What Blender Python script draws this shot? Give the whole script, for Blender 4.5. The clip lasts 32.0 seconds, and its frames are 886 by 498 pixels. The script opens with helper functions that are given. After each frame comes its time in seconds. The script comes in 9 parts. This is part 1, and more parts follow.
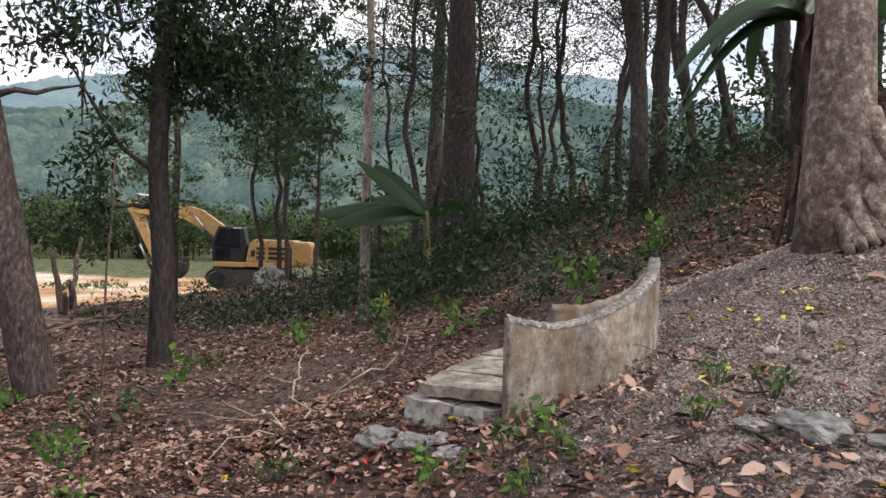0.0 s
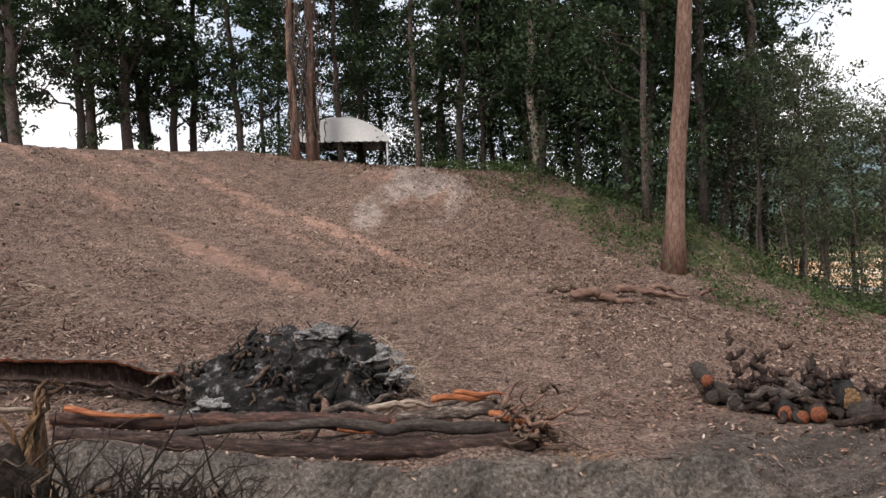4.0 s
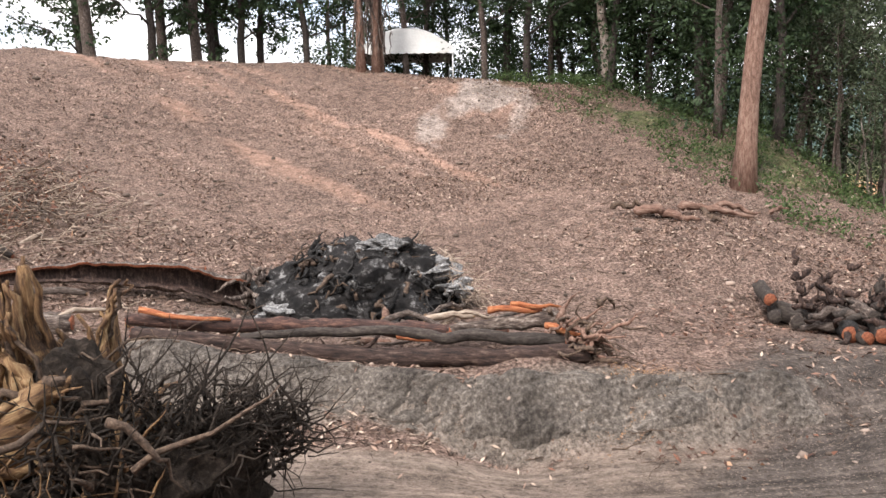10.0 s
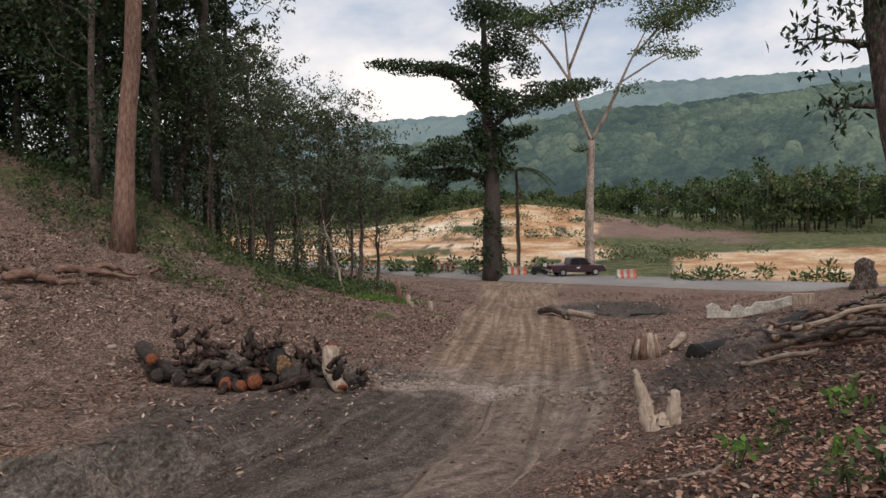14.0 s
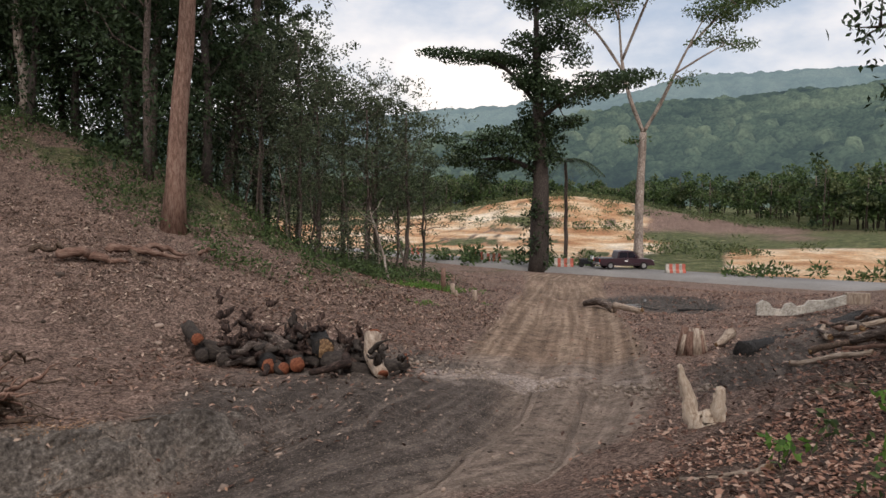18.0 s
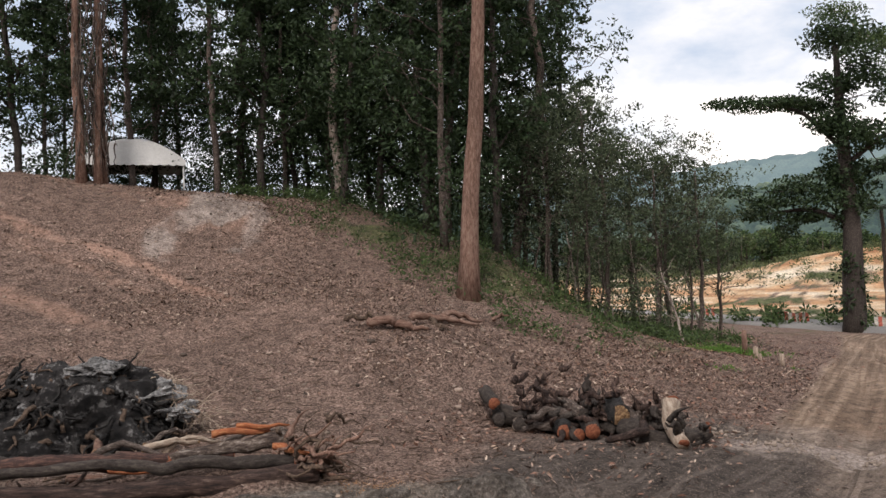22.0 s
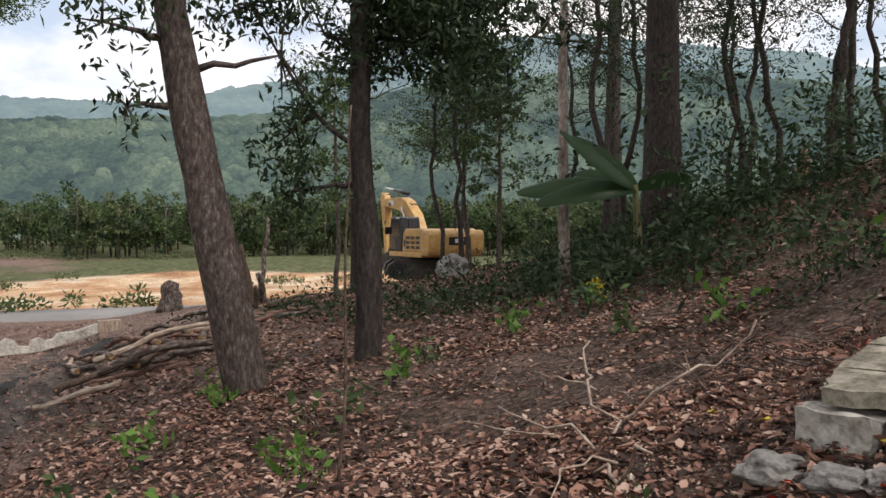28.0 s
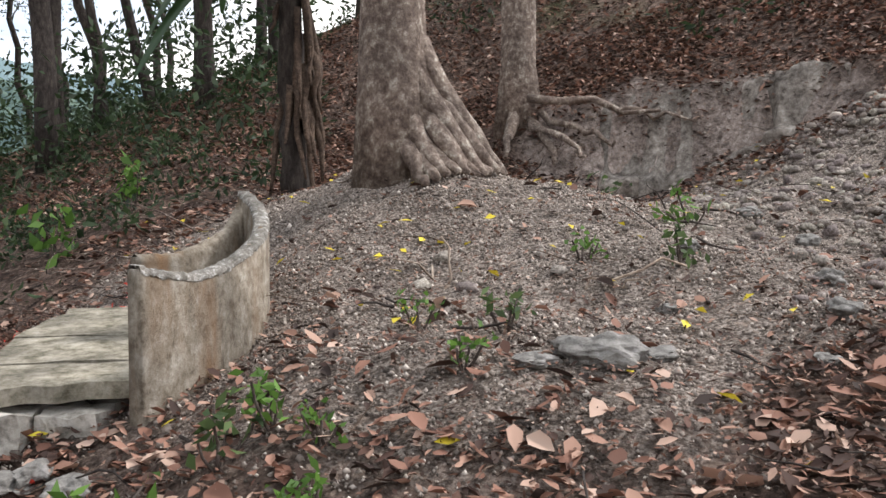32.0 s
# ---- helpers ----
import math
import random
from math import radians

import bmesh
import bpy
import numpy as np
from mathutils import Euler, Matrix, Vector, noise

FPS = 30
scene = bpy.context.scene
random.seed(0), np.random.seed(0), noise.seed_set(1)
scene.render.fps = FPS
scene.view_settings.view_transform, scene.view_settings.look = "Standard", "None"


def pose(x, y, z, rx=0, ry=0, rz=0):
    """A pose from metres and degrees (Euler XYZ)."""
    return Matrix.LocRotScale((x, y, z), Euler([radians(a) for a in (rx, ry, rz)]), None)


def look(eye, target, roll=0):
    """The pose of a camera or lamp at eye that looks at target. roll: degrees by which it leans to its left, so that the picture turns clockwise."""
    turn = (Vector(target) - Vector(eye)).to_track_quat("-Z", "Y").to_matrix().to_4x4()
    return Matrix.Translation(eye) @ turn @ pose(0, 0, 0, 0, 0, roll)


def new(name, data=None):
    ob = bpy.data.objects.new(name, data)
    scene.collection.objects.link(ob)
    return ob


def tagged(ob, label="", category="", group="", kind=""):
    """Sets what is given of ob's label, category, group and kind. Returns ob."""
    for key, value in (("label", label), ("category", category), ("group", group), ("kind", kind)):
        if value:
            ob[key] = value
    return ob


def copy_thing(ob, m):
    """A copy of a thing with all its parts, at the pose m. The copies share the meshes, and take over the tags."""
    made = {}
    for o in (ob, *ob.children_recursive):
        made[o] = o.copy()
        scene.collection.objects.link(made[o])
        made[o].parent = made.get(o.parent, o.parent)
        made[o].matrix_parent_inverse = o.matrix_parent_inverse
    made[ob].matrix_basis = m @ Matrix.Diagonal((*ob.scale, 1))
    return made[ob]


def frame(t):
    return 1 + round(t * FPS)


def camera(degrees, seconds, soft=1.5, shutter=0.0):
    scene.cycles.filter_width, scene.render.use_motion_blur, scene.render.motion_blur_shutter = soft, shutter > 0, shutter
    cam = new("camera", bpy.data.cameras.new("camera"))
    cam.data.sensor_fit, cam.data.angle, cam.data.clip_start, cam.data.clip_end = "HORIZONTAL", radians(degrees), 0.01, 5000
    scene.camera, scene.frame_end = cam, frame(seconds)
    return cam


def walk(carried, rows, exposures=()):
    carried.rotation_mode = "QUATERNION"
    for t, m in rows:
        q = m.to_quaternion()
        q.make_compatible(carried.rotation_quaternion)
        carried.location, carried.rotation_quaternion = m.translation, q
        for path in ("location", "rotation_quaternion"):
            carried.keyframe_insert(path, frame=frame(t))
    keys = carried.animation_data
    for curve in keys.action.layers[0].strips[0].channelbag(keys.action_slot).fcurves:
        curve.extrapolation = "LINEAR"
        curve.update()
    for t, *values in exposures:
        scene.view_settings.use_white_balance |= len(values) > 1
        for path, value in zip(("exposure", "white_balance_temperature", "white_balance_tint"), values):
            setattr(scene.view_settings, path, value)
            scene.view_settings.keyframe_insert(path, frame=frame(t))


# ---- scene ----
cam = camera(56.04, 32.0)
PATH = [
    (0.0, look((0.005, -0.350, 1.648), (6.909, -7.583, 1.550), 1.75)),
    (0.5, look((-0.093, -0.321, 1.699), (8.005, -6.187, 1.676), 1.04)),
    (1.0, look((-0.137, -0.263, 1.700), (8.545, -5.220, 1.484), 0.07)),
    (1.2, look((-0.139, -0.244, 1.686), (8.827, -4.655, 1.308), 1.19)),
    (1.5, look((-0.126, -0.200, 1.650), (9.313, -3.448, 1.054), 0.12)),
    (2.0, look((-0.087, -0.042, 1.615), (9.755, -1.550, 0.696), 0.53)),
    (2.5, look((-0.131, 0.220, 1.592), (9.795, 0.811, 0.529), -0.36)),
    (3.0, look((-0.152, 0.323, 1.594), (9.239, 3.637, 0.688), -1.41)),
    (3.5, look((-0.182, 0.405, 1.605), (8.159, 5.909, 1.227), -1.74)),
    (4.0, look((-0.221, 0.468, 1.595), (6.818, 7.570, 1.502), -1.78)),
    (4.5, look((-0.280, 0.499, 1.599), (5.124, 8.911, 1.401), -1.92)),
    (6.5, look((-0.588, 0.427, 1.665), (-0.445, 10.413, 1.144), -1.14)),
    (7.0, look((-0.632, 0.445, 1.649), (-0.772, 10.430, 1.121), -1.34)),
    (7.5, look((-0.646, 0.468, 1.628), (-0.928, 10.443, 0.977), -1.63)),
    (8.0, look((-0.637, 0.479, 1.617), (-0.696, 10.447, 0.816), -1.53)),
    (8.5, look((-0.566, 0.453, 1.611), (0.534, 10.361, 0.824), -1.22)),
    (9.0, look((-0.430, 0.409, 1.623), (2.651, 9.891, 0.854), -1.05)),
    (9.5, look((-0.265, 0.358, 1.589), (4.705, 8.987, 0.670), -1.19)),
    (10.0, look((-0.185, 0.308, 1.545), (6.212, 7.917, 0.458), -1.15)),
    (10.5, look((-0.190, 0.276, 1.551), (7.020, 7.116, 0.439), -1.00)),
    (11.0, look((-0.201, 0.234, 1.561), (7.275, 6.780, 0.442), -0.72)),
    (11.5, look((-0.197, 0.185, 1.572), (7.744, 6.186, 0.615), -0.17)),
    (12.0, look((-0.177, 0.140, 1.587), (8.483, 5.077, 0.791), 1.14)),
    (12.5, look((-0.188, 0.103, 1.612), (8.995, 3.985, 0.834), 1.64)),
    (13.0, look((-0.180, 0.094, 1.617), (9.401, 2.842, 0.814), 0.81)),
    (13.5, look((-0.162, 0.076, 1.627), (9.649, 1.891, 0.949), -0.44)),
    (15.5, look((-0.005, -0.027, 1.614), (9.867, 1.536, 1.291), -1.03)),
    (16.0, look((-0.009, -0.027, 1.602), (9.852, 1.591, 1.212), -0.89)),
    (16.5, look((-0.023, -0.025, 1.597), (9.807, 1.771, 1.215), -0.55)),
    (17.0, look((0.012, -0.017, 1.587), (9.780, 2.069, 1.105), 0.04)),
    (17.5, look((0.013, -0.016, 1.582), (9.750, 2.182, 0.980), 0.07)),
    (18.0, look((0.005, -0.010, 1.578), (9.739, 2.190, 0.951), 0.63)),
    (18.5, look((0.001, -0.003, 1.573), (9.729, 2.218, 0.912), 1.22)),
    (19.0, look((0.000, 0.000, 1.577), (9.714, 2.282, 0.913), 1.11)),
    (19.5, look((-0.002, 0.010, 1.575), (9.680, 2.429, 0.945), 1.37)),
    (20.0, look((-0.001, 0.014, 1.578), (9.610, 2.709, 0.978), 1.18)),
    (20.5, look((0.007, 0.019, 1.574), (9.456, 3.263, 1.135), 0.29)),
    (21.0, look((0.015, 0.048, 1.579), (9.201, 3.988, 1.241), -0.51)),
    (21.5, look((0.039, 0.077, 1.589), (8.904, 4.698, 1.378), -1.30)),
    (22.0, look((0.043, 0.096, 1.602), (8.501, 5.428, 1.769), -1.83)),
    (22.5, look((0.068, 0.135, 1.616), (8.157, 5.982, 2.234), -2.06)),
    (23.0, look((0.109, 0.146, 1.621), (8.019, 6.186, 2.590), -1.93)),
    (23.5, look((0.192, 0.131, 1.607), (8.196, 6.058, 2.501), -0.48)),
    (24.0, look((0.300, 0.108, 1.579), (8.934, 5.144, 1.888), 0.94)),
    (24.5, look((0.391, 0.109, 1.567), (9.470, 4.289, 1.240), 1.41)),
    (26.5, look((1.355, -0.299, 1.435), (11.206, -1.988, 1.751), 1.83)),
    (27.0, look((1.565, -0.487, 1.432), (11.028, -3.714, 1.612), 1.41)),
    (27.5, look((1.730, -0.602, 1.416), (10.739, -4.942, 1.462), 0.83)),
    (28.0, look((1.892, -0.730, 1.411), (10.039, -6.523, 1.173), -0.25)),
    (28.5, look((1.980, -0.879, 1.393), (8.802, -8.177, 0.946), 0.17)),
    (29.0, look((2.025, -0.970, 1.397), (7.508, -9.330, 1.195), 1.07)),
    (29.5, look((2.045, -1.041, 1.390), (5.638, -10.373, 1.311), 0.98)),
    (30.0, look((2.058, -1.053, 1.395), (3.521, -10.945, 1.319), 0.49)),
    (30.5, look((2.053, -1.041, 1.384), (1.861, -11.039, 1.313), 1.12)),
    (31.0, look((2.018, -0.996, 1.391), (1.502, -10.983, 1.337), 1.42)),
    (31.5, look((1.991, -0.928, 1.390), (1.960, -10.928, 1.279), 1.04)),
    (32.0, look((1.961, -0.902, 1.384), (2.017, -10.896, 1.042), -0.15)),
]
EXPOSURES = [(0.0, 0.4, 6400, 17), (1.0, 0.15, 6400, 17), (2.0, -0.1, 6750, 15), (3.0, -0.15, 6750, 15), (4.0, 0.2, 6750, 15), (4.5, 0.15, 6750, 15), (6.5, -0.45, 6850, 14), (8.0, -0.1, 6850, 14), (9.0, 0.3, 6850, 14), (10.2, 1.08, 6650, 14), (11.0, 0.95, 6650, 14), (12.0, 0.45, 6750, 15), (13.0, -0.05, 6750, 15), (13.5, -0.22, 6750, 15), (16.0, -0.5, 6750, 15), (19.0, -0.17, 6750, 15), (20.5, -0.32, 6750, 15), (22.0, -0.02, 6750, 15), (23.0, 0.1, 6750, 15), (24.5, -0.15, 6750, 15), (26.5, -0.7, 6750, 15), (27.2, -0.42, 6750, 15), (28.2, 0.3, 6750, 15), (29.0, 0.85, 6700, 18), (30.0, 0.8, 6650, 18), (31.2, 0.85, 6350, 12), (32.0, 0.68, 6450, 13)]
walk(cam, PATH, EXPOSURES)

# ---- sky and sun: a bright, hazy, mostly clouded afternoon ----
SUN_ELEVATION, SUN_TURN = radians(48), radians(250)
world = bpy.data.worlds.new("world")
scene.world = world
world.use_nodes = True
wn, wl = world.node_tree.nodes, world.node_tree.links
sky = wn.new("ShaderNodeTexSky")
sky.sky_type, sky.sun_disc = "NISHITA", False
sky.sun_elevation, sky.sun_rotation = SUN_ELEVATION, SUN_TURN
sky.dust_density, sky.air_density, sky.ozone_density = 0.8, 1.2, 3.0
coord = wn.new("ShaderNodeTexCoord")
stretch = wn.new("ShaderNodeMapping")
stretch.inputs["Scale"].default_value = (1.0, 1.0, 2.2)
cloud = wn.new("ShaderNodeTexNoise")
cloud.inputs["Scale"].default_value, cloud.inputs["Detail"].default_value, cloud.inputs["Roughness"].default_value = 2.6, 7, 0.58
cramp = wn.new("ShaderNodeValToRGB")
cramp.color_ramp.elements[0].position, cramp.color_ramp.elements[0].color = 0.38, (0.75, 0.75, 0.75, 1)
cramp.color_ramp.elements[1].position, cramp.color_ramp.elements[1].color = 0.60, (1, 1, 1, 1)
cmix = wn.new("ShaderNodeMixRGB")
veil, lift = wn.new("ShaderNodeValToRGB"), wn.new("ShaderNodeVectorMath")
veil.color_ramp.elements[0].position, veil.color_ramp.elements[0].color = 0.36, (0.50, 0.60, 0.73, 1)
veil.color_ramp.elements[1].position, veil.color_ramp.elements[1].color = 0.60, (1.0, 0.985, 0.95, 1)
lift.operation, lift.inputs["Scale"].default_value = "SCALE", 13.4
wl.new(veil.outputs["Color"], lift.inputs[0])
wl.new(lift.outputs["Vector"], cmix.inputs["Color2"])
wl.new(coord.outputs["Generated"], stretch.inputs["Vector"])
wl.new(stretch.outputs["Vector"], cloud.inputs["Vector"])
wl.new(cloud.outputs["Fac"], cramp.inputs["Fac"])
wl.new(cloud.outputs["Fac"], veil.inputs["Fac"])
wl.new(cramp.outputs["Color"], cmix.inputs["Fac"])
wl.new(sky.outputs["Color"], cmix.inputs["Color1"])
wl.new(cmix.outputs["Color"], wn["Background"].inputs["Color"])
wn["Background"].inputs["Strength"].default_value = 0.1
sun = new("sun", bpy.data.lights.new("sun", "SUN"))
sun.data.energy, sun.data.angle, sun.data.color = 2.3, radians(12), (1.0, 0.965, 0.915)
sun.matrix_world = look((0, 0, 60), (60 * math.sin(SUN_TURN) * -1, 60 * math.cos(SUN_TURN) * -1, 60 - 60 * math.tan(SUN_ELEVATION)))

# ---- materials ----


def surface(name, colours, scale=6.0, rough=0.85, bump=0.3, metal=0.0, blotch=0.35, stretch=(1, 1, 1), blotch_scale=0.7, spec=0.3, glow=None, random_tint=0.0, flat=False, relief=0.06):
    """A weathered surface: fine grain through a ramp of colours, and broad blotches over it."""
    m = bpy.data.materials.new(name)
    m.use_nodes = True
    n, l = m.node_tree.nodes, m.node_tree.links
    b = n["Principled BSDF"]
    b.inputs["Roughness"].default_value, b.inputs["Metallic"].default_value = rough, metal
    b.inputs["Specular IOR Level"].default_value = spec
    tc, mp = n.new("ShaderNodeTexCoord"), n.new("ShaderNodeMapping")
    mp.inputs["Scale"].default_value = stretch
    l.new(tc.outputs["Object"], mp.inputs["Vector"])
    fine, broad, ramp = n.new("ShaderNodeTexNoise"), n.new("ShaderNodeTexNoise"), n.new("ShaderNodeValToRGB")
    fine.inputs["Scale"].default_value, fine.inputs["Detail"].default_value, fine.inputs["Roughness"].default_value = scale * 1.8, 10, 0.76
    broad.inputs["Scale"].default_value, broad.inputs["Detail"].default_value = blotch_scale, 3
    l.new(mp.outputs["Vector"], fine.inputs["Vector"])
    l.new(mp.outputs["Vector"], broad.inputs["Vector"])
    e = ramp.color_ramp.elements
    while len(e) < len(colours):
        e.new(0.5)
    for k, c in enumerate(colours):
        e[k].position = 0.37 + 0.26 * k / max(1, len(colours) - 1)
        e[k].color = (*c, 1)
    l.new(fine.outputs["Fac"], ramp.inputs["Fac"])
    shade = n.new("ShaderNodeHueSaturation")
    span = n.new("ShaderNodeMapRange")
    span.inputs["From Min"].default_value, span.inputs["From Max"].default_value = 0.3, 0.7
    span.inputs["To Min"].default_value, span.inputs["To Max"].default_value = 1 - blotch, 1 + blotch * 0.6
    l.new(broad.outputs["Fac"], span.inputs["Value"])
    l.new(span.outputs["Result"], shade.inputs["Value"])
    l.new(ramp.outputs["Color"], shade.inputs["Color"])
    if random_tint:
        info, sway = n.new("ShaderNodeNewGeometry"), n.new("ShaderNodeMapRange")
        sway.inputs["To Min"].default_value, sway.inputs["To Max"].default_value = 0.5 - 0.06 * random_tint, 0.5 + 0.045 * random_tint
        l.new(info.outputs["Random Per Island"], sway.inputs["Value"])
        l.new(sway.outputs["Result"], shade.inputs["Hue"])
        dim = n.new("ShaderNodeMath")
        dim.operation = "MULTIPLY_ADD"
        dim.inputs[1].default_value, dim.inputs[2].default_value = 0.9 * random_tint, 1 - 0.45 * random_tint
        l.new(info.outputs["Random Per Island"], dim.inputs[0])
        times_ = n.new("ShaderNodeMath")
        times_.operation = "MULTIPLY"
        l.new(dim.outputs[0], times_.inputs[0])
        l.new(span.outputs["Result"], times_.inputs[1])
        l.new(times_.outputs[0], shade.inputs["Value"])
    l.new(shade.outputs["Color"], b.inputs["Base Color"])
    if bump:
        bp = n.new("ShaderNodeBump")
        bp.inputs["Strength"].default_value, bp.inputs["Distance"].default_value = bump, relief
        l.new(fine.outputs["Fac"], bp.inputs["Height"])
        l.new(bp.outputs["Normal"], b.inputs["Normal"])
    if glow:
        b.inputs["Emission Color"].default_value, b.inputs["Emission Strength"].default_value = (*glow[:3], 1), glow[3]
    return m


def foliage(name, dark, light, through_=0.35, rough=0.55, between=()):
    """Leaves: a tint of its own for every leaf, some light passing through."""
    m = bpy.data.materials.new(name)
    m.use_nodes = True
    n, l = m.node_tree.nodes, m.node_tree.links
    out, b = n["Material Output"], n["Principled BSDF"]
    geo, ramp, tr, mix = n.new("ShaderNodeNewGeometry"), n.new("ShaderNodeValToRGB"), n.new("ShaderNodeBsdfTranslucent"), n.new("ShaderNodeMixShader")
    ramp.color_ramp.elements[0].color, ramp.color_ramp.elements[1].color = (*dark, 1), (*light, 1)
    for p, c in between:
        ramp.color_ramp.elements.new(p).color = (*c, 1)
    l.new(geo.outputs["Random Per Island"], ramp.inputs["Fac"])
    l.new(ramp.outputs["Color"], b.inputs["Base Color"])
    l.new(ramp.outputs["Color"], tr.inputs["Color"])
    b.inputs["Roughness"].default_value, b.inputs["Specular IOR Level"].default_value = rough, 0.25
    mix.inputs["Fac"].default_value = through_
    l.new(b.outputs["BSDF"], mix.inputs[1])
    l.new(tr.outputs["BSDF"], mix.inputs[2])
    l.new(mix.outputs["Shader"], out.inputs["Surface"])
    return m


BARK_DARK = surface("dark bark", [(0.022, 0.017, 0.015), (0.052, 0.041, 0.035), (0.10, 0.083, 0.07)], 9, 0.9, 0.7, stretch=(1, 1, 0.35))
BARK_BROWN = surface("brown bark", [(0.035, 0.026, 0.021), (0.075, 0.056, 0.046), (0.12, 0.092, 0.078), (0.25, 0.21, 0.185)], 11, 0.9, 0.6, stretch=(1, 1, 0.4))
BARK_RED = surface("red bark", [(0.09, 0.048, 0.035), (0.20, 0.115, 0.085), (0.30, 0.205, 0.16)], 7, 0.9, 0.5, stretch=(1, 1, 0.25))
BARK_PALE = surface("pale bark", [(0.16, 0.12, 0.10), (0.30, 0.24, 0.20), (0.50, 0.45, 0.40)], 5, 0.85, 0.4, stretch=(1, 1, 0.5), blotch=0.5, blotch_scale=1.6)
BARK_BIG = surface("blotched grey bark", [(0.09, 0.064, 0.05), (0.155, 0.115, 0.093), (0.22, 0.168, 0.136), (0.34, 0.275, 0.225), (0.56, 0.51, 0.43)], 7, 0.9, 0.7, stretch=(1, 1, 0.85), blotch=0.4, blotch_scale=2.2)
LEAF_DARK = foliage("dark leaves", (0.014, 0.026, 0.012), (0.055, 0.09, 0.038), 0.3)
LEAF_MID = foliage("green leaves", (0.03, 0.055, 0.02), (0.12, 0.175, 0.065), 0.4)
LEAF_OLIVE = foliage("olive leaves", (0.04, 0.058, 0.026), (0.17, 0.20, 0.09), 0.4)
LEAF_THICKET = foliage("thicket leaves", (0.03, 0.042, 0.024), (0.14, 0.175, 0.10), 0.4)
LEAF_FRESH = foliage("fresh leaves", (0.05, 0.11, 0.02), (0.16, 0.30, 0.06), 0.4)
LEAF_BANANA = foliage("banana leaf", (0.02, 0.045, 0.02), (0.05, 0.10, 0.035), 0.35, 0.4)
LEAF_DRY = foliage("dry leaves", (0.03, 0.019, 0.015), (0.52, 0.37, 0.29), 0.15, 0.7, [(0.36, (0.07, 0.037, 0.027)), (0.52, (0.16, 0.077, 0.053)), (0.68, (0.27, 0.14, 0.098)), (0.85, (0.36, 0.215, 0.155)), (0.96, (0.45, 0.315, 0.245))])
LEAF_HEAP = foliage("withered red leaves", (0.05, 0.028, 0.022), (0.44, 0.27, 0.17), 0.15, 0.7, [(0.4, (0.13, 0.06, 0.042)), (0.75, (0.25, 0.115, 0.075))])
LEAF_YELLOW = foliage("yellow leaves", (0.55, 0.42, 0.03), (0.75, 0.62, 0.06), 0.2, 0.6)
CONCRETE = surface("stained concrete", [(0.10, 0.085, 0.07), (0.21, 0.185, 0.157), (0.31, 0.28, 0.245), (0.42, 0.39, 0.345)], 5, 0.9, 0.6, blotch=0.45, blotch_scale=2.6, stretch=(1, 1, 0.95))
CONCRETE_PALE = surface("pale concrete", [(0.22, 0.20, 0.17), (0.42, 0.39, 0.34), (0.56, 0.53, 0.48)], 7, 0.9, 0.35, blotch=0.35, blotch_scale=2.0)
STONE = surface("grey stone", [(0.13, 0.12, 0.11), (0.24, 0.23, 0.21), (0.36, 0.34, 0.32)], 6, 0.9, 0.6)
WOOD_RAW = surface("torn raw wood", [(0.04, 0.022, 0.014), (0.14, 0.075, 0.04), (0.30, 0.18, 0.09), (0.48, 0.34, 0.19)], 7, 0.8, 0.6, stretch=(1, 1, 0.12), blotch=0.5)
WOOD_RED = surface("red sawn wood", [(0.10, 0.03, 0.016), (0.24, 0.075, 0.037), (0.36, 0.15, 0.08)], 9, 0.8, 0.3, blotch=0.4)
WOOD_SPLIT = surface("fresh orange split wood", [(0.16, 0.045, 0.02), (0.40, 0.13, 0.055), (0.55, 0.26, 0.12)], 9, 0.8, 0.4, stretch=(1, 1, 0.15), blotch=0.5)
WOOD_PALE = surface("pale barkless wood", [(0.18, 0.13, 0.095), (0.36, 0.275, 0.21), (0.54, 0.455, 0.37)], 9, 0.8, 0.4, stretch=(1, 1, 0.2))
WOOD_GREY = surface("old log bark", [(0.028, 0.02, 0.017), (0.075, 0.053, 0.044), (0.16, 0.122, 0.10), (0.40, 0.345, 0.30)], 8, 0.9, 0.7, stretch=(1, 1, 0.3), blotch=0.5, blotch_scale=1.3)
CHAR = surface("charred wood", [(0.008, 0.008, 0.008), (0.02, 0.018, 0.017), (0.05, 0.045, 0.042)], 10, 0.75, 0.8)
CHAR_BROWN = surface("scorched brown bark", [(0.014, 0.010, 0.009), (0.035, 0.021, 0.017), (0.07, 0.042, 0.033), (0.15, 0.105, 0.085)], 8, 0.85, 0.8, stretch=(1, 1, 0.2), blotch=0.5)
ASH = surface("grey ash", [(0.03, 0.03, 0.03), (0.20, 0.195, 0.19), (0.40, 0.39, 0.385)], 9, 0.95, 0.5)
EARTH_ROOT = surface("earthy root", [(0.05, 0.034, 0.026), (0.11, 0.075, 0.055), (0.20, 0.14, 0.10)], 9, 0.95, 0.7)

# ---- the ground ----


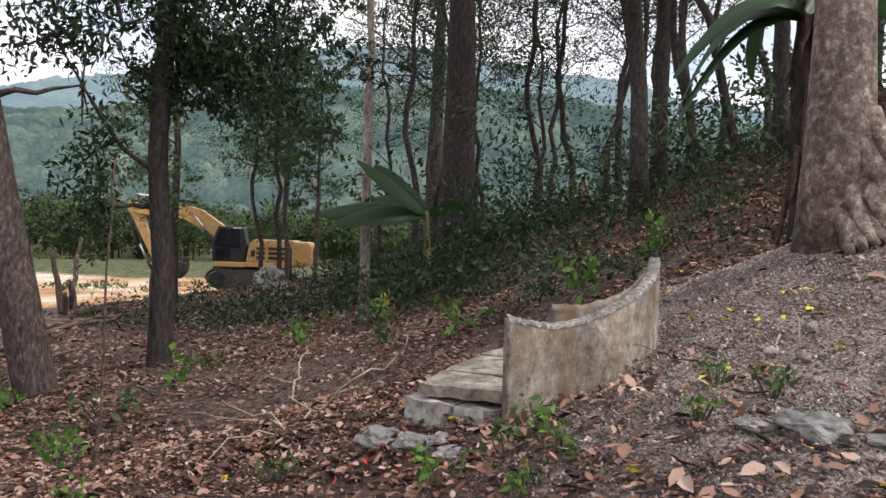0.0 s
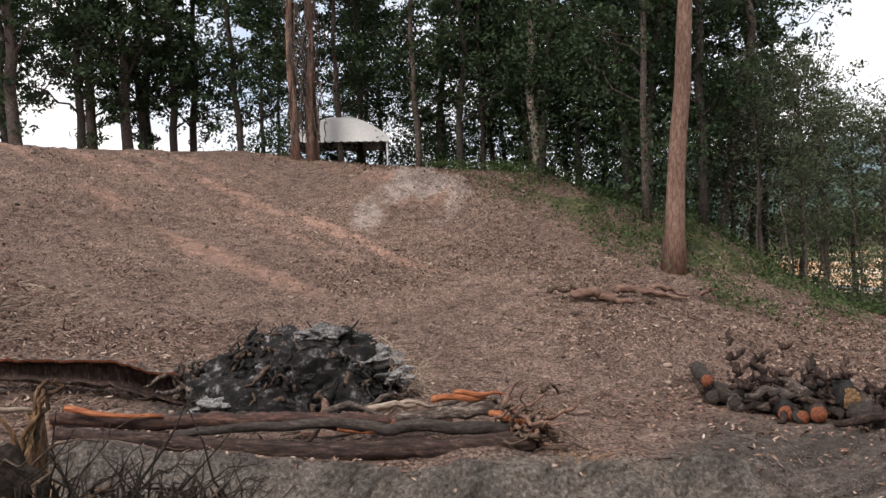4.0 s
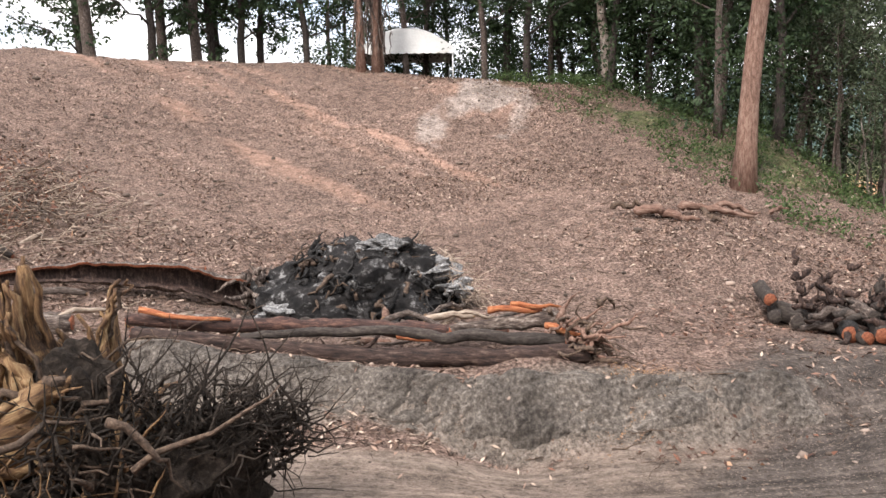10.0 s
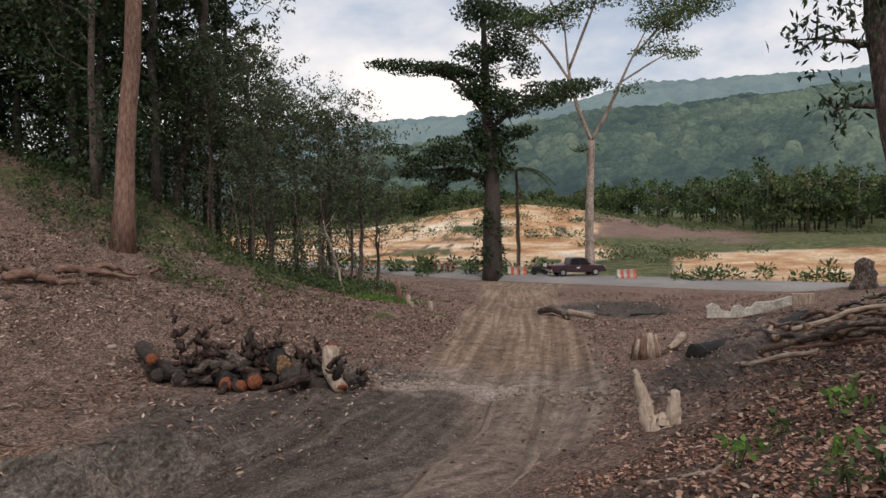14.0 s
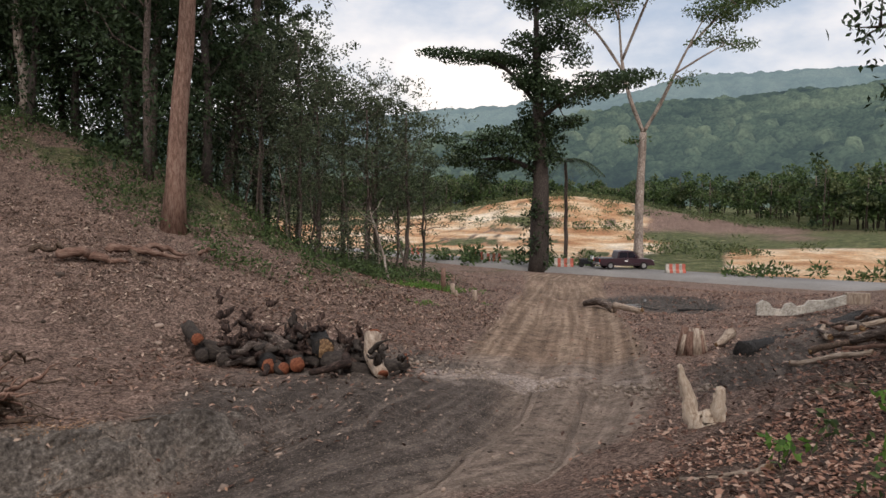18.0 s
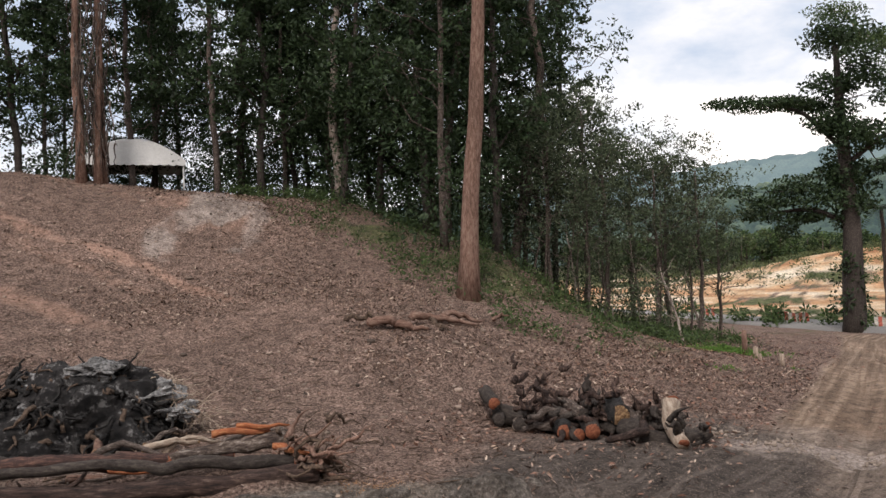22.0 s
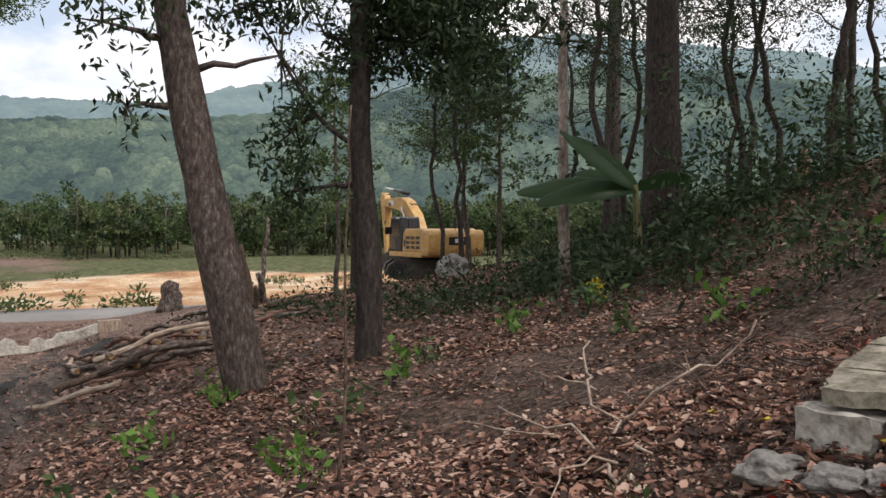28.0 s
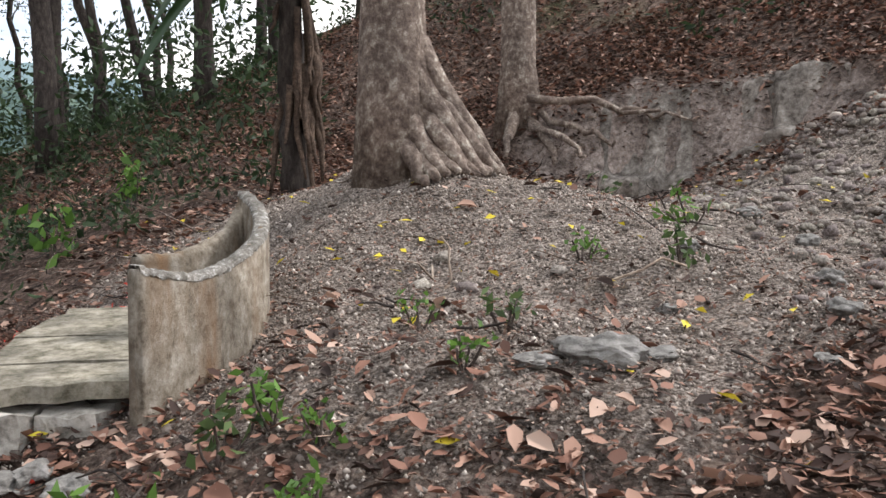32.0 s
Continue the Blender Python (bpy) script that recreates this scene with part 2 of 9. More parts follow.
def fbm(x, y, scale, octaves=4, seed=0):
    """Smooth value noise, -1 to 1, on arrays."""
    total, amp, norm = np.zeros_like(x, dtype=float), 1.0, 0.0
    for o in range(octaves):
        u, v = x * scale * 2**o + 17.3 * (seed + o), y * scale * 2**o - 9.7 * (seed + o)
        i, j = np.floor(u), np.floor(v)
        fu, fv = u - i, v - j
        fu, fv = fu * fu * (3 - 2 * fu), fv * fv * (3 - 2 * fv)

        def cell(a, b):
            s = np.sin(a * 127.1 + b * 311.7 + seed * 74.7) * 43758.5453
            return s - np.floor(s)

        total += amp * ((cell(i, j) * (1 - fu) + cell(i + 1, j) * fu) * (1 - fv) + (cell(i, j + 1) * (1 - fu) + cell(i + 1, j + 1) * fu) * fv - 0.5) * 2
        norm, amp = norm + amp, amp * 0.5
    return total / norm


def ease(a, b, v):
    k = np.clip((v - a) / (b - a), 0, 1)
    return k * k * (3 - 2 * k)


# Spot heights (x, y, z), area by area.
HILL = [(19.3, 43, 6.9), (11.3, 44.9, 7.3), (2.2, 42.3, 6.3), (-.1, 35.9, 5.0), (-.7, 30.4, 2.3), (1.1, 26.4, .6), (6.4, 26.5, .5), (8.4, 34.2, 2.9), (-5.1, 33.1, 1.8), (18.4, 21.1, -.7),
        (22.5, 25.6, 1.1), (25.8, 29.3, 3.6), (27.4, 30.6, 5.0), (24.1, 40.5, 6.9), (25.9, 38.1, 6.3), (17.3, 31.7, 2.3), (22.5, 14.9, -.7), (32.7, 24.7, 3.6), (28.4, 16.8, .1), (35.8, 29.2, 5.2), (35.2, 19.2, 2.1), (33, 32.5, 5.4)]
LEFT_FLAT = [(-13.3, 46.7, 3), (-18.8, 38.3, 2.3), (-27.7, 54, 3.1), (-13.6, 27.5, .7), (-11.1, 22, -.1), (-8.7, 17.1, -.9), (-7.2, 13.9, -1.3), (-5.8, 10.9, -1.8), (-7.8, 26.5, .3), (-6, 19.7, -.8), (-4.8, 15.4, -1.7)]
CUT_BANK = [(-2, 19.4, -1.3), (-2.7, 16.6, -1.9), (.2, 14.4, -2.4), (1.7, 18.3, -1.4), (-2.4, 24.4, -.2), (1.5, 11.2, -2.3), (9.5, 6.5, -3.2), (9, 9.4, -3.2), (10, 10.3, -2.2), (7.3, 13.2, -2), (9.9, 17.5, -2.1),
            (4.6, 14.0, -2.0), (4.3, 12.9, -2.9), (13.1, 7.9, -2.5), (12.1, 6.7, -3.1), (19.8, 8.2, -2.8), (16.6, 5.2, -2.7), (11.9, 3.4, -2.95)]
TRACK = [(14, 2.2, -3), (16.4, 1.4, -3.1), (19.9, 1.7, -3.1), (25.9, 2.2, -3.1), (39.8, 3.4, -3.2), (56.8, 4.8, -4.1), (15.9, -1.3, -2.7), (20.7, -3.7, -2.2), (26.6, -4.7, -2.4), (18.3, -5, -1.7), (31.6, -9.5, -2.3), (42.1, -12.6, -2.4),
         (42, -1.5, -4.0), (20.3, 10.7, -2.8), (36.4, 10.8, -2.3), (38.9, 15.8, -1.9), (35.4, 6.7, -2.7), (58.4, 13.9, -3.6), (72, -2, -5.2), (67.5, -16.1, -5.2), (77, 10, -5.2), (83, 19, -5.2), (60, -25, -4.6)]
LITTER_BANK = [(0, 0, 0), (2, -1, 0), (-4, 0, .1), (3, 4, -.6), (5, 1.5, -.9), (8.4, -1.5, -1.1), (11.4, -1.3, -1.8), (12.4, -3.8, -1.0), (7.4, -4.7, -.4), (6.9, -3, -.4), (5.3, -3.2, -.1), (3.6, -3.8, .2), (10.4, -6.9, -.3), (12.3, -5, -.7), (12.5, -6.8, -.5),
               (22.7, -7.9, -1.2), (25.6, -11.5, -1.2), (-2, 6, -1.0), (-6, 5, -.8), (4, 7.5, -2.1)]
WOOD_SLOPE = [(7.2, -7.4, .1), (6.8, -6.3, .3), (11.3, -12.4, .1), (15.6, -16.7, .9), (17.8, -15.9, -.3), (34.5, -27.2, -.7), (32.4, -19.9, -.9), (6.1, -9.1, 1.0), (11.4, -15.3, 1.5), (15.1, -23.6, 2.7), (11.1, -24.4, 4.3), (8.2, -23.2, 5.0), (6.1, -21.7, 5.4), (19.5, -26, 2.0), (27, -19, -.3)]
GRAVE_MOUND = [(3.3, -4.3, .42), (3.1, -6.9, 1.25), (3, -11.4, 1.8), (2.4, -7.6, 1.88), (1.55, -7.25, 1.72), (2.8, -9.4, 1.72), (2.1, -5.8, 1.06), (2.1, -4.7, .80), (2.1, -3.8, .64), (1.1, -4.9, .92), (.2, -4.6, .98), (1.4, -4.1, .76), (-.3, -8.7, 1.5), (-.5, -11.0, 1.9), (-.7, -11.9, 3.1), (-1.2, -14.1, 4.6), (.1, -16.9, 5.9), (3.1, -13, 2.2), (3.9, -4.2, .30), (3.7, -4.0, .27), (4.2, -4.1, .24), (3.0, -4.1, .45), (3.75, -5.0, .45), (4.0, -5.7, .6), (4.5, -5.2, .5), (3.45, -5.3, .62), (2.78, -5.2, .80), (4.6, -7.2, .78), (5.2, -12, 2.2), (3.5, -17.5, 5.2), (-3, -3.5, .8), (-2.2, -8, 2.0), (-2.2, -9.2, 2.3), (-3.2, -9.9, 3.1), (-4.5, -10.5, 3.7), (-3.4, -13.9, 5.3), (-5, -17.5, 7.2), (-1, -20.5, 7.8), (-9, -13, 6.5), (-4, -25, 10)]
BEYOND = [(30, 62, 4), (8, 64, 4), (-12, 72, 3.2), (48, 45, 2), (56, 28, -2.2), (-40, 30, 2), (-30, 0, 1), (-20, -20, 11), (0, -32, 11), (12, -40, 5), (28, -45, 1), (45, -40, -1.5), (-7, -17, 7.6)]
SPOTS = np.array(HILL + LEFT_FLAT + CUT_BANK + TRACK + LITTER_BANK + WOOD_SLOPE + GRAVE_MOUND + BEYOND)


def kernel(dx, dy):
    return -np.sqrt(dx * dx + dy * dy + 0.16)


_n = len(SPOTS)
_a = np.zeros((_n + 1, _n + 1))
_a[:_n, :_n] = kernel(SPOTS[:, None, 0] - SPOTS[None, :, 0], SPOTS[:, None, 1] - SPOTS[None, :, 1]) - 0.03 * np.eye(_n)
_a[_n, :_n] = _a[:_n, _n] = 1
WEIGHTS = np.linalg.solve(_a, np.append(SPOTS[:, 2], 0))


def lay(x, y):
    """Height of the land without its small unevenness, on arrays."""
    x, y = np.asarray(x, float), np.asarray(y, float)
    z = np.full(x.shape, WEIGHTS[_n])
    for k in range(_n):
        z += WEIGHTS[k] * kernel(x - SPOTS[k, 0], y - SPOTS[k, 1])
    far = np.hypot(x - 15, y - 3)
    plain = np.interp(far, [66, 100, 130, 180, 230, 330, 600], [-5.6, -5.2, -4.4, -4.0, -2.8, -1.0, 0]) + 0.5 * fbm(x, y, 0.03, 3, 5)
    plain = plain + 6.0 * np.exp(-(((x - 180) / 22) ** 2 + ((y - 14) / 26) ** 2)) + 1.2 * np.exp(-(((x - 118) / 28) ** 2 + ((y + 50) / 22) ** 2))
    plain = plain + 8 * ease(20, 60, y) * (1 - ease(-10, 50, x - 0.3 * y))
    k = ease(66, 105, far)
    return z * (1 - k) + plain * k


def in_track(x, y):
    """1 on the dug track and the ground driven bare, 0 off it."""
    centre = np.interp(x, [-30, -6, 4, 10, 15, 20, 30, 45, 60, 72], [26, 12.5, 10.5, 6.2, 2.6, 2.0, 2.3, 3.4, 4.6, 5])
    wide = np.interp(x, [-30, -6, 4, 10, 15, 20, 30, 45, 60, 72], [9, 3.2, 1.7, 2.6, 2.4, 2.8, 2.2, 2.2, 2.6, 4])
    return (1 - ease(0.75, 1.25, np.abs(y - centre) / wide)) * (1 - ease(70, 75, x))


def bank_side(x, y):
    """How far a place lies behind (+) or before (-) the lip of the cut bank, and how strong the cut is there."""
    lip = np.interp(x, [-8, -5, -2, 1.7, 4.6, 7.3, 10, 13.1, 15.5], [17.6, 18.2, 18.7, 17.7, 15.2, 12.8, 9.95, 7.75, 6.4])
    s = (y - lip) * 0.8 + 0.35 * fbm(x, y, 0.55, 3, 13)
    return s, ease(-7, -2, x) * (1 - ease(13.0, 15.5, x)) * (0.72 + 0.1 * ease(1, 5, x))


def cut_side(x, y):
    """The same for the cut above the grave mound."""
    lip = np.interp(x, [-4.2, -3.2, -2.4, -1.5, -0.5, 0.6, 1.6], [-8.6, -9.7, -10.6, -11.35, -11.75, -11.95, -12.1])
    return (lip - y) * 0.8 + 0.3 * fbm(x, y, 0.7, 3, 14), ease(-3.4, -2.0, x) * (1 - ease(0.5, 1.5, x))


def ground(x, y):
    x, y = np.asarray(x, float), np.asarray(y, float)
    near = 1 - ease(30, 90, np.hypot(x - 10, y))
    smooth = 1 - 0.7 * in_track(x, y)
    z = lay(x, y) + near * smooth * (0.13 * fbm(x, y, 0.45, 3, 1) + 0.085 * fbm(x, y, 1.7, 3, 2))
    s, k = bank_side(x, y)
    z = z + 1.05 * k * (ease(-0.95, 0.1, s) - ease(-2.4, 1.4, s))
    rim = np.abs(y - np.interp(x, [10, 16, 20, 25, 31, 42, 56], [3.6, 1.7, 1.4, 1.5, 2.4, 4.2, 5.0]))
    z = z + 0.16 * ease(20, 24, x) * (1 - ease(52, 60, x)) * np.exp(-(((rim - 2.1) / 0.45) ** 2)) * (0.6 + 0.8 * fbm(x, y, 0.8, 3, 45))
    z = z + 0.10 * np.exp(-(((x - 20.6) / 1.6) ** 2 + ((y - 2.6) / 3.2) ** 2)) * (1 + fbm(x, y, 1.6, 2, 17))
    ruts = ease(8, 12, x) * (1 - ease(50, 60, x)) * (1 + 0.5 * fbm(x, y, 0.3, 2, 44))
    for o in (-0.85, 0.85):
        z = z - 0.11 * ruts * np.exp(-(((y - np.interp(x, [10, 13, 16, 20, 25, 31, 42, 56], [3.6, 2.2, 1.7, 1.4, 1.5, 2.4, 4.2, 5.0]) - o) / 0.42) ** 2))
    z = z + 0.5 * np.exp(-(((x - 26.6) / 3.0) ** 2 + ((y - 29.6) / 2.6) ** 2) ** 2) * np.abs(fbm(x, y, 0.7, 3, 48))
    s, k = cut_side(x, y)
    return z + 0.75 * k * (ease(-0.3, 0.05, s) - ease(-1.3, 1.0, s))


def gz(x, y):
    return float(ground(np.array([x]), np.array([y]))[0])


def graded(lo, hi, mid_lo, mid_hi, step, growth):
    out = list(np.arange(mid_lo, mid_hi, step))
    s, v = step, mid_hi
    while v < hi:
        out.append(v)
        s *= growth
        v += s
    out.append(hi)
    s, v, left = step, mid_lo, []
    while v > lo:
        s *= growth
        v -= s
        left.append(max(v, lo))
    return np.array(left[::-1] + out)


def mesh_of(name, V, F, smooth=False):
    """A mesh from an array of points and an array of equal-sided faces."""
    me = bpy.data.meshes.new(name)
    V, F = np.asarray(V, np.float32), np.asarray(F, np.int32)
    me.vertices.add(len(V))
    me.vertices.foreach_set("co", V.ravel())
    me.loops.add(F.size)
    me.loops.foreach_set("vertex_index", F.ravel())
    me.polygons.add(len(F))
    me.polygons.foreach_set("loop_start", np.arange(0, F.size, F.shape[1], dtype=np.int32))
    if smooth:
        me.polygons.foreach_set("use_smooth", np.ones(len(F), bool))
    me.update(calc_edges=True)
    return me


def grid_mesh(name, X, Y, Z):
    r, c = X.shape
    i = np.arange(r * c).reshape(r, c)
    F = np.stack([i[:-1, :-1], i[:-1, 1:], i[1:, 1:], i[1:, :-1]], -1).reshape(-1, 4)
    return mesh_of(name, np.stack([X, Y, Z], -1).reshape(-1, 3), F, True)


gx, gy = graded(-900, 2600, -8, 40, 0.22, 1.05), graded(-1600, 1600, -20, 40, 0.22, 1.05)
X, Y = np.meshgrid(gx, gy)
Z = ground(X, Y)
gm = grid_mesh("ground", X, Y, Z)


def zone(me, name, values):
    me.attributes.new(name, "FLOAT", "POINT").data.foreach_set("value", np.clip(values, 0, 1).astype(np.float32).ravel())


wob = fbm(X, Y, 0.5, 3, 11)
track = np.clip(in_track(X, Y) + 0.25 * wob, 0, 1)
right_bank = ease(-0.5, 0.8, (np.interp(X, [-8, 3, 7, 12, 16, 24, 34, 60], [3, 2, 1.2, 0.0, -2.6, -6, -12, -26]) - Y) + 0.8 * wob)
litter = np.clip(right_bank * (1 - track) * (1 - ease(34, 50, X)), 0, 1)
slope_green = ease(0, 6, X - 26) * ease(6, 12, Y) * (1 - ease(70, 85, X))
wood_green = litter * ease(3, 9, np.hypot(X - 2, Y + 3) - 4)
green = np.clip(np.maximum(0.75 * slope_green * ease(-.2, .6, wob + .1), 0.55 * wood_green * ease(-.2, .5, fbm(X, Y, 0.35, 3, 21))), 0, 1)
green = np.maximum(green, ease(76, 88, np.hypot(X - 4, Y)) * ease(-0.75, -0.2, fbm(X, Y, 0.02, 4, 31)))
theta, reach = np.degrees(np.arctan2(Y, X)), np.hypot(X, Y)
drift = fbm(X, Y, 0.045, 4, 41)
dug = ease(-3.5, -0.8, theta + 5 * drift) * (1 - ease(30, 36, theta)) * ease(86, 92, reach) * (1 - ease(205, 225, reach)) * ease(-0.4, 0.0, fbm(X + 0.6 * Y + 25 * drift, Y - 0.5 * X + 18 * wob, 0.045, 4, 46))
heap = (1 - ease(-7.5, -5.5, theta + 1.6 * drift)) * ease(70, 77, reach + 5 * drift) * (1 - ease(112, 128, reach + 14 * drift)) * ease(-75, -60, theta)
paths = 0.75 * np.exp(-(((Y + 8 - 0.12 * X + 7 * drift) / 3.2) ** 2)) * ease(95, 105, reach) * (1 - ease(170, 190, reach))
pit = np.maximum(np.maximum(dug, heap), paths)
pit = np.maximum(pit, np.exp(-(((X - 60) / 22) ** 2 + ((Y + 44) / 16) ** 2) ** 2))
sand = np.clip(pit + ease(44, 60, Y) * (1 - ease(0, 12, X)), 0, 1)
gravel = np.exp(-(((X - 1.0) / 3.9) ** 2 + ((Y + 7.2) / 3.9) ** 2) ** 4) * ease(-0.35, 0.35, -Y - 2.6 - 1.6 * (1 - ease(0.5, 1.7, X)) + 0.5 * wob)
burnt = np.maximum(np.exp(-(((X - 10.5) / 3.2) ** 2 + ((Y - 16.5) / 2.8) ** 2) ** 2), np.exp(-(((X - 44) / 7) ** 2 + ((Y + 1.6) / 3.4) ** 2) ** 2))
cs, ck = cut_side(X, Y)
rockcut = ck * np.exp(-(((cs + 0.3) / 0.5) ** 4))
bs, bk = bank_side(X, Y)
scarp = 0.95 * bk * np.exp(-(((bs + 0.45) / 0.75) ** 4)) * ease(-0.9, -0.1, fbm(X, Y, 0.5, 3, 28))
zone(gm, 'scarp', scarp)
rockcut = np.maximum(rockcut, 0.8 * ease(-0.2, 0.45, 0.95 - np.hypot((X - 26.6) / 3.4, (Y - 29.6) / 3.0) + 1.1 * fbm(X, Y, 0.35, 4, 47)))
rockcut = np.maximum(rockcut, np.exp(-(((X - 20.6) / 1.5) ** 2 + ((Y - 2.6) / 3.0) ** 2) ** 2) * ease(-0.2, 0.3, fbm(X, Y, 0.8, 3, 18)))
bare_top = np.exp(-(((X - 26.6) / 3.0) ** 2 + ((Y - 29.5) / 2.2) ** 2) ** 2)
fall = (X - 17.5) * 0.93 - (43 - Y) * 0.10
scrape = 0.55 * ease(-0.1, 0.5, fbm(fall * 0.9, Y * 0.2 + fall * 0.2, 0.55, 4, 19)) * ease(20, 25, Y) * (1 - ease(42, 46, Y)) * ease(4, 9, X) * (1 - ease(27, 30, X))
for cx, wd in ((13.2, 0.9), (18.6, 0.5)):
    scrape = np.maximum(scrape, np.exp(-(((X - cx - 0.21 * (42 - Y) - 0.8 * fbm(X, Y, 0.18, 3, 29)) / wd) ** 2)) * ease(21, 25, Y) * (1 - ease(43, 46, Y)) * (0.6 + 0.7 * wob))
scrape = np.maximum(scrape, 0.8 * ease(0.15, 0.4, fbm(X, Y, 0.3, 3, 20)) * in_track(X, Y))
damp = ease(-0.75, 0.0, fbm(X * 0.6 + Y * 0.3, Y, 0.25, 3, 23)) * np.exp(-(((X - 16.5) / 7.5) ** 2 + ((Y - 6.0) / 3.6) ** 2) ** 3)
scrape = np.maximum(scrape, bare_top * ease(-0.6, 0.1, fbm(X, Y, 0.7, 3, 47)))
zone(gm, "scrape", scrape)
tongue = Y + 2.0 + 0.42 * (X - 18)
damp = np.maximum(damp, 0.9 * np.exp(-((tongue / 2.4) ** 4)) * ease(17, 20, X) * (1 - ease(33, 38, X)) * ease(-0.5, 0.2, fbm(X * 0.4, tongue, 0.5, 3, 33)))
damp = np.maximum(damp, 0.85 * np.exp(-(((X - 0.5) / 7.5) ** 2 + ((Y - 25.5) / 4.6) ** 2) ** 2) * ease(-0.5, 0.1, fbm(X, Y, 0.3, 3, 34)))
zone(gm, "damp", damp)
zone(gm, "far", ease(70, 84, reach))
zone(gm, "clay", track * ease(21, 26, X))
across = Y - np.interp(X, [-30, -6, 4, 10, 15, 20, 30, 45, 60, 72], [26, 12.5, 10.5, 6.2, 2.6, 2.0, 2.3, 3.4, 4.6, 5])
gm.attributes.new("across", "FLOAT", "POINT").data.foreach_set("value", across.astype(np.float32).ravel())
for name, values in (("litter", litter), ("green", green * (1 - sand)), ("sand", sand), ("track", track), ("gravel", gravel), ("burnt", burnt), ("rock", rockcut)):
    zone(gm, name, values)


def ground_material():
    m = bpy.data.materials.new("earth")
    m.use_nodes = True
    n, l = m.node_tree.nodes, m.node_tree.links
    b = n["Principled BSDF"]
    b.inputs["Roughness"].default_value, b.inputs["Specular IOR Level"].default_value = 0.95, 0.15
    tc = n.new("ShaderNodeTexCoord")

    def grain(scale, detail=6, rough=0.65):
        t = n.new("ShaderNodeTexNoise")
        t.inputs["Scale"].default_value, t.inputs["Detail"].default_value, t.inputs["Roughness"].default_value = scale, detail, rough
        l.new(tc.outputs["Object"], t.inputs["Vector"])
        return t.outputs["Fac"]

    def ramp(value, *stops):
        r = n.new("ShaderNodeValToRGB")
        e = r.color_ramp.elements
        while len(e) < len(stops):
            e.new(0.5)
        for k, (p, c) in enumerate(stops):
            e[k].position, e[k].color = p, (*c, 1)
        l.new(value, r.inputs["Fac"])
        return r.outputs["Color"]

    def blend(first, second, name):
        a, mx, sh, k = n.new("ShaderNodeAttribute"), n.new("ShaderNodeMixRGB"), n.new("ShaderNodeMath"), n.new("ShaderNodeMapRange")
        a.attribute_name = name
        sh.operation = "MULTIPLY_ADD"
        sh.inputs[1].default_value, sh.inputs[2].default_value = 0.7, -0.35
        l.new(edge, sh.inputs[0])
        add = n.new("ShaderNodeMath")
        l.new(a.outputs["Fac"], add.inputs[0])
        l.new(sh.outputs[0], add.inputs[1])
        k.inputs["From Min"].default_value, k.inputs["From Max"].default_value = 0.3, 0.7
        l.new(add.outputs[0], k.inputs["Value"])
        l.new(k.outputs["Result"], mx.inputs["Fac"])
        l.new(first, mx.inputs["Color1"])
        l.new(second, mx.inputs["Color2"])
        return mx.outputs["Color"]

    fine, mid, edge, broad = grain(14, 8, 0.75), grain(3.2), grain(1.7), grain(0.25)
    flecks = grain(60, 3, 0.8)
    soil = ramp(fine, (0.39, (0.045, 0.029, 0.023)), (0.5, (0.18, 0.118, 0.094)), (0.61, (0.41, 0.292, 0.238)))
    fresh = ramp(fine, (0.34, (0.17, 0.098, 0.073)), (0.5, (0.33, 0.205, 0.155)), (0.66, (0.46, 0.31, 0.245)))
    wet = ramp(fine, (0.34, (0.04, 0.032, 0.028)), (0.5, (0.10, 0.081, 0.070)), (0.66, (0.20, 0.165, 0.145)))
    leaves = ramp(fine, (0.38, (0.04, 0.027, 0.021)), (0.5, (0.125, 0.085, 0.067)), (0.63, (0.29, 0.205, 0.165)))
    grass = ramp(grain(0.8, 9, 0.75), (0.34, (0.028, 0.042, 0.016)), (0.5, (0.085, 0.10, 0.042)), (0.66, (0.21, 0.185, 0.10)))
    pale = ramp(grain(0.09, 7, 0.62), (0.36, (0.34, 0.17, 0.085)), (0.46, (0.50, 0.30, 0.165)), (0.53, (0.58, 0.42, 0.27)), (0.64, (0.70, 0.60, 0.47)))
    at, sx, cx = n.new("ShaderNodeAttribute"), n.new("ShaderNodeSeparateXYZ"), n.new("ShaderNodeCombineXYZ")
    at.attribute_name = "across"
    l.new(tc.outputs["Object"], sx.inputs[0])
    sc = n.new("ShaderNodeMath")
    sc.operation, sc.inputs[1].default_value = "MULTIPLY", 0.03
    l.new(sx.outputs["X"], sc.inputs[0])
    l.new(sc.outputs[0], cx.inputs["X"])
    l.new(at.outputs["Fac"], cx.inputs["Y"])
    lines = n.new("ShaderNodeTexNoise")
    lines.inputs["Scale"].default_value, lines.inputs["Detail"].default_value = 3.5, 3
    l.new(cx.outputs[0], lines.inputs["Vector"])
    clay = ramp(fine, (0.3, (0.15, 0.098, 0.066)), (0.5, (0.27, 0.185, 0.13)), (0.7, (0.40, 0.29, 0.21)))
    dust = ramp(fine, (0.36, (0.125, 0.09, 0.072)), (0.5, (0.27, 0.206, 0.166)), (0.64, (0.42, 0.335, 0.275)))
    bare_lines = ramp(lines.outputs["Fac"], (0.36, (0.11, 0.083, 0.067)), (0.5, (0.23, 0.178, 0.145)), (0.64, (0.36, 0.288, 0.236)))
    bmx = n.new("ShaderNodeMixRGB")
    bmx.inputs["Fac"].default_value = 0.5
    l.new(dust, bmx.inputs["Color1"])
